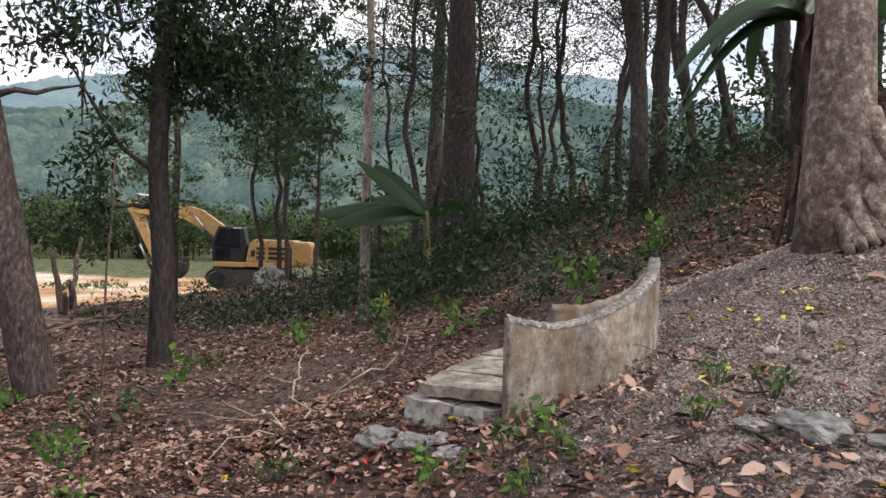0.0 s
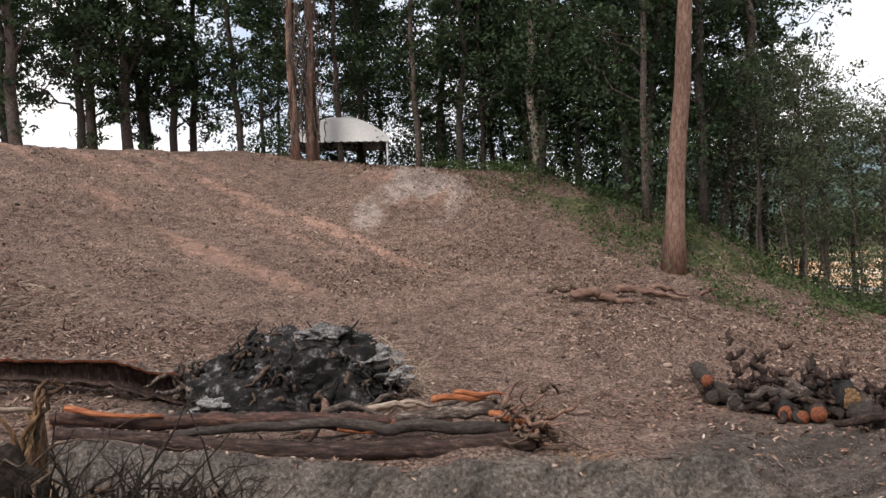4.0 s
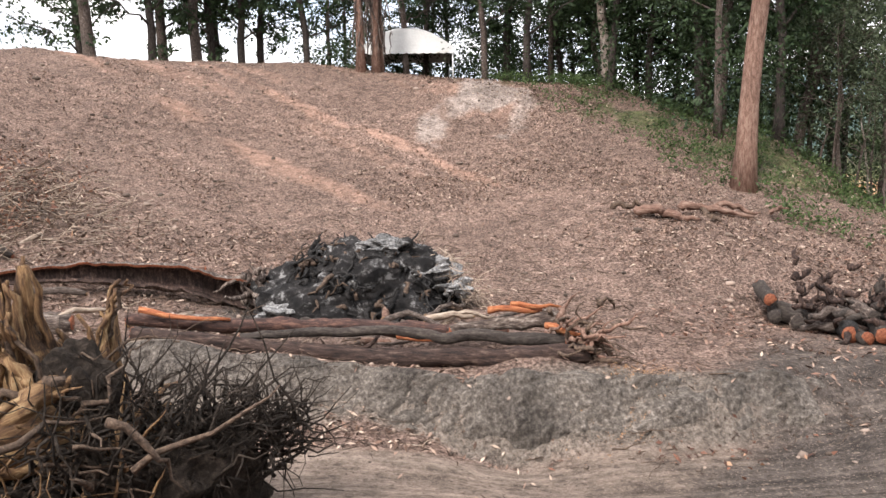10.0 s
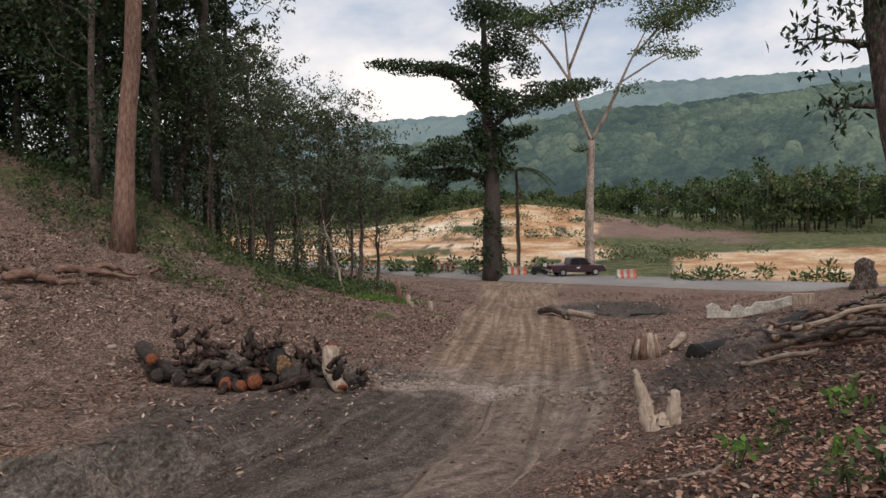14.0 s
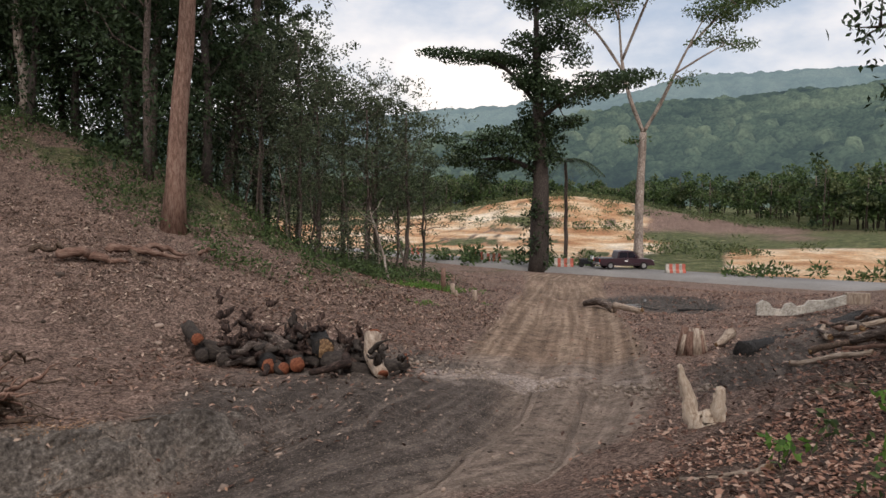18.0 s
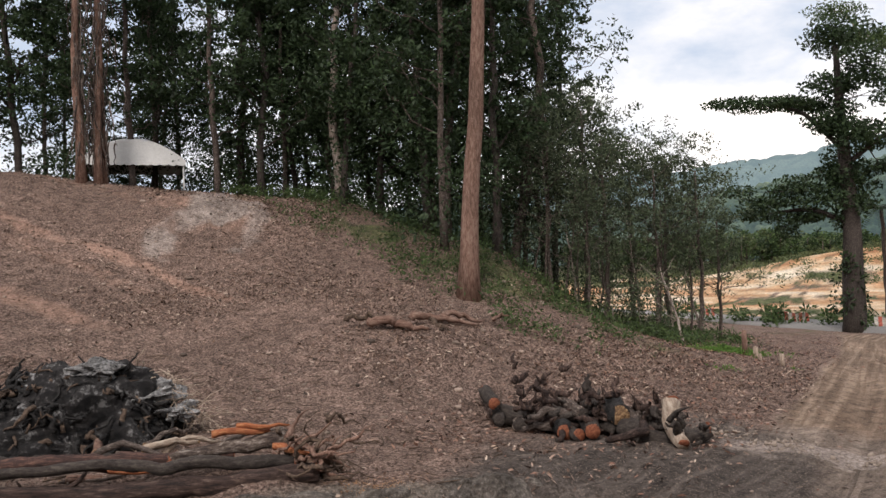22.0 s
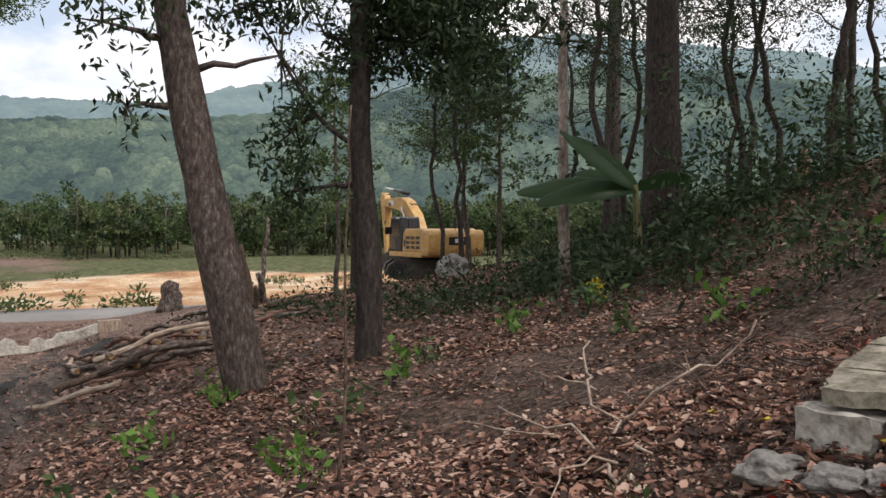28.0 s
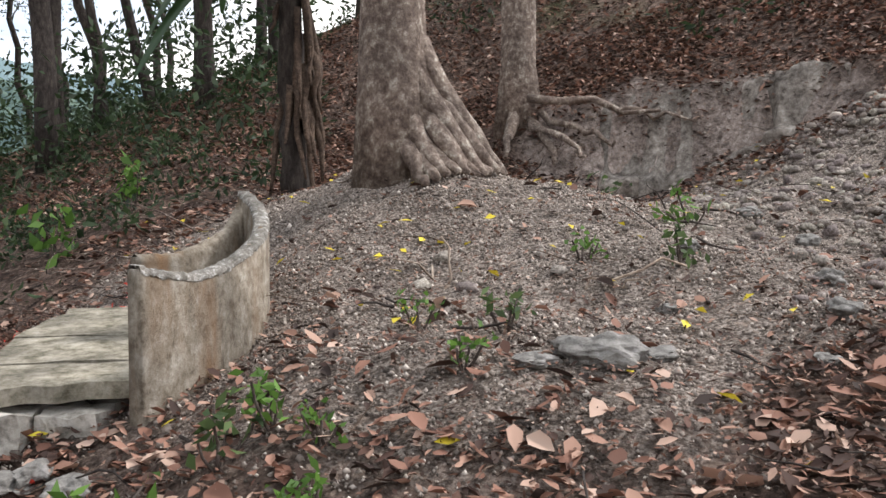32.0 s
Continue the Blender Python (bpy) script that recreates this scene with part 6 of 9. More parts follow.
for k in range(260):
    p = np.array([rr.uniform(0.0, 2.6), rr.uniform(-0.7, 0.6), rr.uniform(-0.4, 0.5)])
    d = rr.normal(size=3) * [0.8, 0.5, 0.7] + [0.1, 0, 0.25]
    s.tube(wander(p, p + d * rr.uniform(0.4, 0.9), 6, 0.06, k + 300), [rr.uniform(0.012, 0.04), 0.006], 5, 0.1, k)
tagged(part("brush", s.mesh("brush"), ROOT_EARTH, t), kind="stuff")
s = Soup()
for k in range(60):
    p = np.array([rr.uniform(-2.6, 0.6), rr.uniform(-0.4, 0.1), rr.uniform(0.2, 0.9)])
    s.tube(wander(p, p + [rr.normal() * 0.35, rr.normal() * 0.2 - 0.15, -rr.uniform(0.3, 0.9)], 6, 0.06, k + 500), [0.012, 0.004], 4, 0, k)
tagged(part("strand_tangle", s.mesh("strand_tangle"), WOOD_PALE, t), kind="stuff")
t = thing("earth_clod", 2.9, 9.3, gz(2.9, 9.3) + 0.2, "dark earth clod held in the torn roots", "earth")
part("clod", lump("clod", 0.85, 31, (1.3, 0.7, 0.9), 0.7, 5), ROOT_EARTH, t)

for k, (x, y, z, q, sq) in enumerate([(0.9, 9.35, -2.25, 0.75, (1.5, 0.6, 0.6)), (1.9, 9.3, -2.15, 0.9, (1.2, 0.6, 0.9)), (-0.6, 9.3, -2.3, 0.6, (1.7, 0.6, 0.5)), (2.4, 9.25, -0.95, 0.5, (0.8, 0.5, 1.2))]):
    t = thing("earth_clod", x, y, z, "dark earth clod matted with roots below the torn stump", "earth", "root clods")
    part("clod", lump("clod", q, 131 + k, sq, 0.6, 5), ROOT_EARTH, t)
    add_roots(t, 16, 0.9, 0.03, 160 + k, EARTH_ROOT, (0.2, -0.4, 0.1), 0.9, q * 0.5, 0.2)
rr, s, s2 = np.random.RandomState(15), Soup(), Soup()
for k in range(700):
    p = np.array([rr.uniform(1.7, 4.7) if k % 5 else rr.uniform(-1.0, 2.0), 8.75 + rr.uniform(-0.2, 0.5), 0])
    p[2] = (-1.75 if k % 5 else -2.1) + rr.uniform(0, 0.9) * math.exp(-((p[0] - 2.6) / 1.8) ** 2) + rr.uniform(-0.2, 0.3)
    d = rr.normal(size=3) * [0.7, 0.3, 0.6] + [0.15, -0.05, 0.1]
    (s if k % 5 else s2).tube(wander(p, p + d * rr.uniform(0.3, 0.8), 6, 0.06, k + 900), [rr.uniform(0.006, 0.022), 0.004], 5, 0.1, k)
tagged(part("root_mat", s.mesh("root_mat"), ROOT_EARTH), "mat of dark dead roots below the torn stump", "roots", kind="stuff")
tagged(part("pale_roots", s2.mesh("pale_roots"), WOOD_RAW), "torn yellow root fibres below the stump", "roots", kind="stuff")

# the sawn log pile
rr = np.random.RandomState(8)
for k, (u, z, r, back, turn) in enumerate([(0.0, 0.6, 0.17, 0.3, 14), (0.03, 0.2, 0.16, 0.2, 5), (0.16, 0.2, 0.19, 0.15, -4), (0.44, 0.19, 0.22, -0.3, 12), (0.52, 0.16, 0.17, -0.35, 16), (0.60, 0.22, 0.2, -0.35, 8), (0.55, 0.6, 0.14, 0.1, 20), (0.76, 0.62, 0.27, 0.2, 4), (0.3, 0.3, 0.24, 0.7, 60), (0.68, 0.3, 0.22, 0.6, -40)]):
    x, y = 18.9 + 0.5 * u + 0.9 * back, 10.6 - 4.3 * u + 0.4 * back
    g = gz(x, y)
    dx, dy = math.cos(radians(24 + turn)), math.sin(radians(24 + turn))
    ln = rr.uniform(1.1, 1.7)
    log_thing(x, y, x + dx * ln, y + dy * ln, r, r * 1.05, "short sawn log with reddish end grain in the pile", bark=(BARK_DARK, BARK_DARK, WOOD_GREY, CHAR)[k % 4], ends=WOOD_RAW if k == 7 else WOOD_RED if k in (0, 3, 4, 5) else BARK_DARK, seed=60 + k, zs=(g + z, g + z + rr.uniform(-0.05, 0.1)), group="sawn log pile", bend=0.02)
log_thing(19.6, 7.4, 20.6, 5.6, 0.26, 0.2, "crooked dark butt end in the log pile", seed=81, lift=0.15, bend=0.2, bark=BARK_DARK, group="sawn log pile")
log_thing(19.2, 5.8, 20.0, 6.3, 0.16, 0.22, "pale forked stump piece beside the log pile", bark=WOOD_PALE, ends=WOOD_RED, seed=82, lift=0.0, lift_end=0.75, bend=0.2)
rr = np.random.RandomState(92)
for k in range(30):
    u = rr.uniform(0.02, 0.98)
    x, y = 19.5 + 0.5 * u + rr.uniform(-0.4, 0.8), 10.6 - 4.3 * u
    a, ln, r = rr.uniform(0, 6.3), rr.uniform(0.6, 1.5), rr.uniform(0.05, 0.15)
    log_thing(x, y, x + math.cos(a) * ln, y + math.sin(a) * ln, r, r * 0.5, "crooked dark root piece in the log pile", bark=(BARK_DARK, CHAR_BROWN, BARK_BROWN, CHAR_BROWN)[k % 4], ends=BARK_DARK, seed=600 + k, lift=rr.uniform(0, 0.45), lift_end=rr.uniform(0, 0.5), bend=0.3, group="root pieces", name="root_piece", category="root")
rr = np.random.RandomState(91)
for k, (x, y, z, q) in enumerate([(19.8, 9.6, 0.35, 0.5), (20.2, 8.6, 0.4, 0.45), (20.4, 7.2, 0.4, 0.5), (20.0, 6.4, 0.3, 0.45), (19.7, 8.0, 0.5, 0.35)]):
    t = thing("dug_up_root", x, y, gz(x, y) + z, "gnarled dark dug-up root in the log pile", "root", "dug-up roots")
    part("core", lump("core", q * 0.6, 40 + k, (1.3, 1.0, 0.7), 0.9), (BARK_DARK, CHAR_BROWN, BARK_BROWN)[k % 3], t)
    add_roots(t, 22, 0.6, 0.13, 70 + k, (CHAR_BROWN, BARK_DARK)[k % 2], (-0.3, -0.2, 0.35), 0.9, 0.3, 0.2)
t = thing("torn_root_bunch", 19.9, 9.7, gz(19.9, 9.7) + 0.5, "bunch of torn roots on the log pile", "roots")
add_roots(t, 44, 0.5, 0.11, 19, CHAR_BROWN, (0, 0, 0.4), 0.9, 0.5, 0.22)

# ---- along the track to the road ----
BLEACHED = surface("bleached barkless wood", [(0.30, 0.21, 0.15), (0.54, 0.43, 0.33), (0.68, 0.58, 0.47)], 7, 0.8, 0.4, stretch=(1, 1, 0.2))
t = thing("split_stump", 15.75, -1.35, gz(15.75, -1.35) - 0.1, "pale barkless stump split in two prongs beside the track", "stump")
for p, q, r0, r1 in (((0.0, 0.05, 0.0), (0.05, 0.42, 1.2), 0.13, 0.04), ((-0.05, -0.22, 0.0), (-0.05, -0.32, 0.85), 0.13, 0.07), ((0.02, 0.12, 0.0), (0.06, 0.36, 0.95), 0.09, 0.02), ((-0.02, -0.16, 0.0), (0.0, -0.22, 0.72), 0.09, 0.03), ((-0.02, -0.05, 0.0), (0, -0.06, 0.3), 0.24, 0.16)):
    strand("prong", t, p, q, [r0 * 1.2, r0, r1], BLEACHED, 5, 0.22, 0.02, 11)
t = thing("cut_stump", 24.0, -1.75, gz(24.0, -1.75) - 0.05, "sawn fluted stump beside the track", "stump")
for k in range(9):
    a = k * 0.7
    part("flute", Soup().tube([(0.3 * math.cos(a), 0.3 * math.sin(a), 0), (0.2 * math.cos(a), 0.2 * math.sin(a), 0.62 + 0.1 * (k % 3))], [0.16, 0.1], 7, 0.15, k).mesh("flute"), WOOD_PALE if k % 2 else BARK_RED, t)
log_thing(22.6, -2.9, 28.4, -7.2, 0.26, 0.3, "long charred log across the burnt ground", bark=CHAR, ends=CHAR, seed=83, lift=-0.1)
log_thing(24.2, -2.4, 25.1, -2.9, 0.06, 0.16, "torn root stub beside the sawn stump", bark=WOOD_PALE, ends=WOOD_RAW, seed=84, lift=0.1, lift_end=0.2, bend=0.1)
log_thing(37.0, 1.9, 34.6, 0.6, 0.13, 0.17, "scorched stem with pale broken end by the smouldering hollow", bark=WOOD_GREY, ends=WOOD_PALE, seed=85, lift=0.05)
log_thing(34.6, 0.6, 33.4, -0.5, 0.13, 0.1, "pale broken branch by the smouldering hollow", bark=WOOD_PALE, ends=WOOD_RAW, seed=86, lift=0.25)
rr = np.random.RandomState(33)
for k in range(9):
    x, y = 43.5 + rr.uniform(-3, 3), -2.2 + rr.uniform(-1.8, 1.8)
    a = rr.uniform(0, 6.3)
    log_thing(x, y, x + math.cos(a) * 1.3, y + math.sin(a) * 1.3, 0.07, 0.04, "burnt pale branch in the smouldering hollow", bark=ASH if k % 2 else CHAR, ends=CHAR, seed=90 + k, group="burnt branches", name="branch", category="branch")
# a broken carved concrete rail
t = thing("concrete_rail", 33.2, -4.7, gz(33.2, -4.7) + 0.1, "broken white scalloped concrete rail on the burnt bank", "concrete rail", turn=-82)
out = [(0, 0), (0, 0.42), (0.22, 0.58), (0.45, 0.5), (0.6, 0.28), (0.95, 0.22), (1.05, 0.45), (1.3, 0.5), (1.5, 0.36), (1.75, 0.42), (1.9, 0.6), (2.5, 0.62), (3.3, 0.85), (3.3, 0.5), (2.4, 0.25), (1.2, 0)]
part("rail", prism(out, -0.1, 0.1, 0.015), CONCRETE_PALE, t)
part("end_block", block(3.25, -0.14, 0.5, 4.1, 0.14, 0.92, 0.02), WOOD_PALE, t)
# stakes on the grassy bank
for k, (x, y, h, r, m) in enumerate([(36.1, 8.1, 1.15, 0.11, BARK_RED), (35.3, 7.5, 0.55, 0.1, WOOD_PALE), (33.6, 6.2, 0.6, 0.09, WOOD_PALE), (34.6, 7.2, 0.4, 0.07, WOOD_PALE)]):
    t = thing("stump_post", x, y, gz(x, y) - 0.1, "sawn tree stub standing on the grassy bank", "stump", "tree stubs")
    part("stub", Soup().tube([(0, 0, 0), (0.02, 0.03, h)], [r * 1.15, r], 10, 0.08, k).mesh("stub"), m, t)
# stump and dead stems by the machine
t = thing("old_stump", 41.5, -13.0, gz(41.5, -13.0) - 0.1, "old grey broken stump near the road", "stump")
part("stump", Soup().tube(wander((0, 0, 0), (0.15, -0.1, 1.35), 7, 0.05, 3), [0.62, 0.45, 0.38], 12, 0.2, 6).mesh("stump"), WOOD_GREY, t)
rr = np.random.RandomState(77)
for k in range(70):
    x, y = rr.uniform(19, 31), 0
    y = -5.0 - (x - 20) * 0.72 + rr.uniform(-1.8, 1.8)
    a = rr.uniform(-0.6, 2.6)
    ln = rr.uniform(1.2, 3.4)
    log_thing(x, y, x + math.cos(a) * ln, y - math.sin(a) * ln, rr.uniform(0.05, 0.12), rr.uniform(0.02, 0.07), "dead branch dumped on the bank by the track", bark=(WOOD_GREY, EARTH_ROOT, BARK_RED, WOOD_GREY, WOOD_PALE)[k % 5], ends=WOOD_RAW, seed=110 + k, group="dumped branches", name="branch", category="branch", lift=rr.uniform(0, 0.25), bend=0.08)
for k, (x, y, h, lx, ly, r) in enumerate([(29.4, -12.3, 2.6, 0.5, 0.4, 0.13), (29.9, -12.9, 1.5, -0.3, 0.5, 0.16), (28.9, -12.0, 1.2, -0.5, 0.2, 0.12), (30.3, -12.6, 3.6, 1.3, -1.1, 0.12)]):
    t = thing("dead_tree", x, y, gz(x, y) - 0.1, "dead broken stem standing among dumped branches", "dead tree", "dead trees")
    part("stem", Soup().tube(wander((0, 0, 0), (lx, ly, h), 8, 0.04, k), [r, r * 0.6], 8, 0.15, k).mesh("stem"), WOOD_GREY if k % 2 else EARTH_ROOT, t)

for x, y, ex, ey, r in ((6.6, -0.6, 5.2, 0.1, 0.07), (5.6, -0.9, 4.7, -0.3, 0.06), (7.6, -0.5, 6.6, 0.4, 0.05), (8.6, -1.4, 9.6, -0.6, 0.06)):
    log_thing(x, y, ex, ey, r, r * 0.5, "dry exposed root at the edge of the bank", bark=WOOD_PALE, ends=WOOD_RAW, seed=int(x * 10), group="exposed roots", name="exposed_root", category="root", bend=0.15)
t = thing("fallen_root_bunch", 26.0, 13.2, gz(26.0, 13.2), "old torn roots lying on the slope below the wood", "roots")
for k, (p, q, r0) in enumerate([((-4.2, 3.6, 0.25), (-3.0, 2.0, 0.1), 0.16), ((-3.9, 3.9, 0.3), (-3.4, 2.6, 0.15), 0.12), ((-2.6, 3.0, 0.2), (-0.8, 1.4, 0.15), 0.15), ((-2.0, 2.6, 0.2), (-2.4, 1.6, 0.1), 0.1), ((-1.6, 2.3, 0.25), (-0.2, 1.5, 0.2), 0.12), ((-4.6, 4.2, 0.3), (-3.8, 3.2, 0.4), 0.1), ((0.2, 1.4, 0.2), (0.5, 0.9, 0.5), 0.08)]):
    z = gz(26.0, 13.2)
    p, q = np.array(p), np.array(q)
    p[2] += gz(26 + p[0], 13.2 + p[1]) - z
    q[2] += gz(26 + q[0], 13.2 + q[1]) - z
    strand("root", t, p, q, [r0, r0 * 0.8, r0 * 0.3], EARTH_ROOT if k % 2 else BARK_RED, 300 + k, 0.25, 0.06, 8)

# ---- the old grave ----
grave_path = np.array([(3.27, -4.36, 1.19), (3.20, -4.47, 1.16), (3.12, -4.64, 1.135), (3.05, -4.82, 1.16), (2.99, -5.02, 1.22), (2.955, -5.26, 1.30), (2.99, -5.52, 1.38), (3.08, -5.80, 1.48), (3.22, -6.06, 1.56)])


def standing_wall(name, path, thick, foot, parent, material, steps=6):
    """A thin wall that follows a curve, with a rounded worn coping."""
    k = np.linspace(0, len(path) - 1, (len(path) - 1) * steps + 1)
    P = np.stack([np.interp(k, np.arange(len(path)), path[:, c]) for c in range(3)], -1)
    for _ in range(4):
        P[1:-1] = (P[:-2] + 2 * P[1:-1] + P[2:]) / 4
    T = np.gradient(P[:, :2], axis=0)
    N = np.stack([-T[:, 1], T[:, 0]], -1) / np.linalg.norm(T, axis=1)[:, None]
    r = np.random.RandomState(3)
    rows = []
    for s, dz in ((0.5, foot), (0.5, -0.035), (0.36, -0.004), (0.0, 0.006), (-0.36, -0.004), (-0.5, -0.035), (-0.5, foot)):
        z = np.full(len(P), foot) if dz == foot else P[:, 2] + dz + r.normal(size=len(P)) * 0.004
        rows.append(np.stack([P[:, 0] + N[:, 0] * thick * s, P[:, 1] + N[:, 1] * thick * s, z], -1))
    V = np.stack(rows, 1)
    a, b = V.shape[:2]
    i = np.arange(a * b).reshape(a, b)
    F = np.stack([i[:-1, :-1], i[1:, :-1], i[1:, 1:], i[:-1, 1:]], -1).reshape(-1, 4)
    ends = [[i[0, 0], i[0, 1], i[0, 5], i[0, 6]], [i[0, 1], i[0, 2], i[0, 4], i[0, 5]], [i[-1, 6], i[-1, 5], i[-1, 1], i[-1, 0]], [i[-1, 5], i[-1, 4], i[-1, 2], i[-1, 1]]]
    me = mesh_of(name, V.reshape(-1, 3), np.concatenate([F, np.array(ends)]), False)
    return part(name, me, material, parent)


def grave_concrete():
    m = surface("weathered grave concrete", [(0.12, 0.094, 0.066), (0.21, 0.175, 0.133), (0.29, 0.252, 0.20), (0.40, 0.362, 0.305)], 7, 0.92, 0.5, blotch=0.5, blotch_scale=2.4, stretch=(1, 1, 0.85))
    n, l = m.node_tree.nodes, m.node_tree.links
    b = n["Principled BSDF"]
    src = b.inputs["Base Color"].links[0].from_socket
    tc, mp, ns, rp, mx = n.new("ShaderNodeTexCoord"), n.new("ShaderNodeMapping"), n.new("ShaderNodeTexNoise"), n.new("ShaderNodeValToRGB"), n.new("ShaderNodeMixRGB")
    mp.inputs["Scale"].default_value = (4, 4, 0.6)
    ns.inputs["Scale"].default_value, ns.inputs["Detail"].default_value = 1.6, 4
    rp.color_ramp.elements[0].position, rp.color_ramp.elements[1].position = 0.50, 0.72
    mx.inputs["Color2"].default_value = (0.17, 0.10, 0.052, 1)
    l.new(tc.outputs["Object"], mp.inputs["Vector"])
    l.new(mp.outputs["Vector"], ns.inputs["Vector"])
    l.new(ns.outputs["Fac"], rp.inputs["Fac"])
    l.new(rp.outputs["Color"], mx.inputs["Fac"])
    l.new(src, mx.inputs["Color1"])
    l.new(mx.outputs["Color"], b.inputs["Base Color"])
    return m


GRAVE = grave_concrete()
t = thing("grave_wall", 0, 0, 0, "curved weathered concrete grave wall with rust-stained face", "grave wall")
standing_wall("curved_wall", grave_path, 0.085, 0.35, t, GRAVE)
def coping(path, thick, parent):
    """The worn, lichen-spotted top edge of the wall."""
    k = np.linspace(0, len(path) - 1, (len(path) - 1) * 10 + 1)
    P = np.stack([np.interp(k, np.arange(len(path)), path[:, c]) for c in range(3)], -1)
    for _ in range(8):
        P[1:-1] = (P[:-2] + 2 * P[1:-1] + P[2:]) / 4
    T = np.gradient(P[:, :2], axis=0)
    N = np.stack([-T[:, 1], T[:, 0]], -1) / np.linalg.norm(T, axis=1)[:, None]
    r = np.random.RandomState(8)
    rows = [np.stack([P[:, 0] + N[:, 0] * thick * s, P[:, 1] + N[:, 1] * thick * s, P[:, 2] + dz + r.normal(size=len(P)) * 0.004], -1) for s, dz in ((0.515, -0.022), (0.52, -0.008), (0.36, 0.008), (0.0, 0.012), (-0.36, 0.008), (-0.52, -0.008), (-0.515, -0.022))]
    V = np.stack(rows, 1)
    m = surface("lichen-spotted coping", [(0.10, 0.09, 0.075), (0.19, 0.175, 0.15), (0.28, 0.26, 0.23), (0.62, 0.61, 0.58)], 14, 0.95, 0.6, blotch=0.4, blotch_scale=6)
    part("coping", grid_mesh("coping", V[..., 0], V[..., 1], V[..., 2]), m, parent, "lichen-spotted coping")


coping(grave_path, 0.085, t)
standing_wall("inner_wall", np.array([(3.62, -5.30, 1.20), (3.50, -5.45, 1.20), (3.38, -5.62, 1.24), (3.26, -5.82, 1.34), (3.22, -6.0, 1.5)]), 0.09, 0.4, t, GRAVE)


def slab(name, corners, thick, parent, material, seed):
    """A worn slab from its top corners."""
    bm = bmesh.new()
    r = np.random.RandomState(seed)
    c = np.array(corners, float)
    pts = []
    for a, b in zip(c, np.roll(c, -1, 0)):
        for k in np.linspace(0, 1, 7)[:-1]:
            pts.append(a + (b - a) * k + r.normal(size=3) * [0.007, 0.007, 0.003])
    f = bm.faces.new([bm.verts.new(p) for p in pts])
    if f.normal.z < 0 or f.calc_center_median().z is None:
        f.normal_flip()
    bm.normal_update()
    if f.normal.z < 0:
        f.normal_flip()
    got = bmesh.ops.extrude_face_region(bm, geom=[f])
    bmesh.ops.translate(bm, verts=[v for v in got["geom"] if isinstance(v, bmesh.types.BMVert)], vec=(0, 0, -thick))
    bmesh.ops.recalc_face_normals(bm, faces=bm.faces)
    return part(name, bm, material, parent)


t = thing("grave_slabs", 0, 0, 0, "three cracked pale concrete slabs before the grave wall", "grave slab")
MOSSY = surface("mossy pale concrete", [(0.10, 0.09, 0.06), (0.26, 0.235, 0.18), (0.40, 0.365, 0.30)], 6, 0.9, 0.4, blotch=0.5, blotch_scale=3.0)
slab("slab", [(3.95, -4.30, 0.69), (3.30, -4.53, 0.69), (3.42, -4.86, 0.715), (4.12, -4.72, 0.715)], 0.075, t, MOSSY, 1)
slab("slab", [(4.13, -4.735, 0.722), (3.43, -4.875, 0.722), (3.60, -5.36, 0.77), (4.24, -5.26, 0.77)], 0.075, t, MOSSY, 2)
slab("slab", [(4.245, -5.275, 0.776), (3.61, -5.375, 0.776), (3.84, -6.08, 0.85), (4.26, -5.95, 0.85)], 0.075, t, MOSSY, 3)
t = thing("footing_block", 0, 0, 0, "broken concrete footing block under the grave slabs", "concrete block")


def broken_block(name, x0, y0, z0, x1, y1, z1, parent, material, seed):
    """A block of old concrete with crumbled faces."""
    bm = bmesh.new()
    bmesh.ops.create_cube(bm, size=1)
    bmesh.ops.subdivide_edges(bm, edges=bm.edges[:], cuts=9, use_grid_fill=True)
    for v in bm.verts:
        v.co = Vector((x0 + (v.co.x + 0.5) * (x1 - x0), y0 + (v.co.y + 0.5) * (y1 - y0), z0 + (v.co.z + 0.5) * (z1 - z0)))
        q = v.co * 7 + Vector((seed * 5.0, 0, 0))
        v.co += 0.022 * Vector((noise.noise(q), noise.noise(q + Vector((9, 0, 0))), noise.noise(q + Vector((0, 9, 0))))) + 0.012 * noise.noise_vector(v.co * 22)
    return part(name, bm, material, parent)


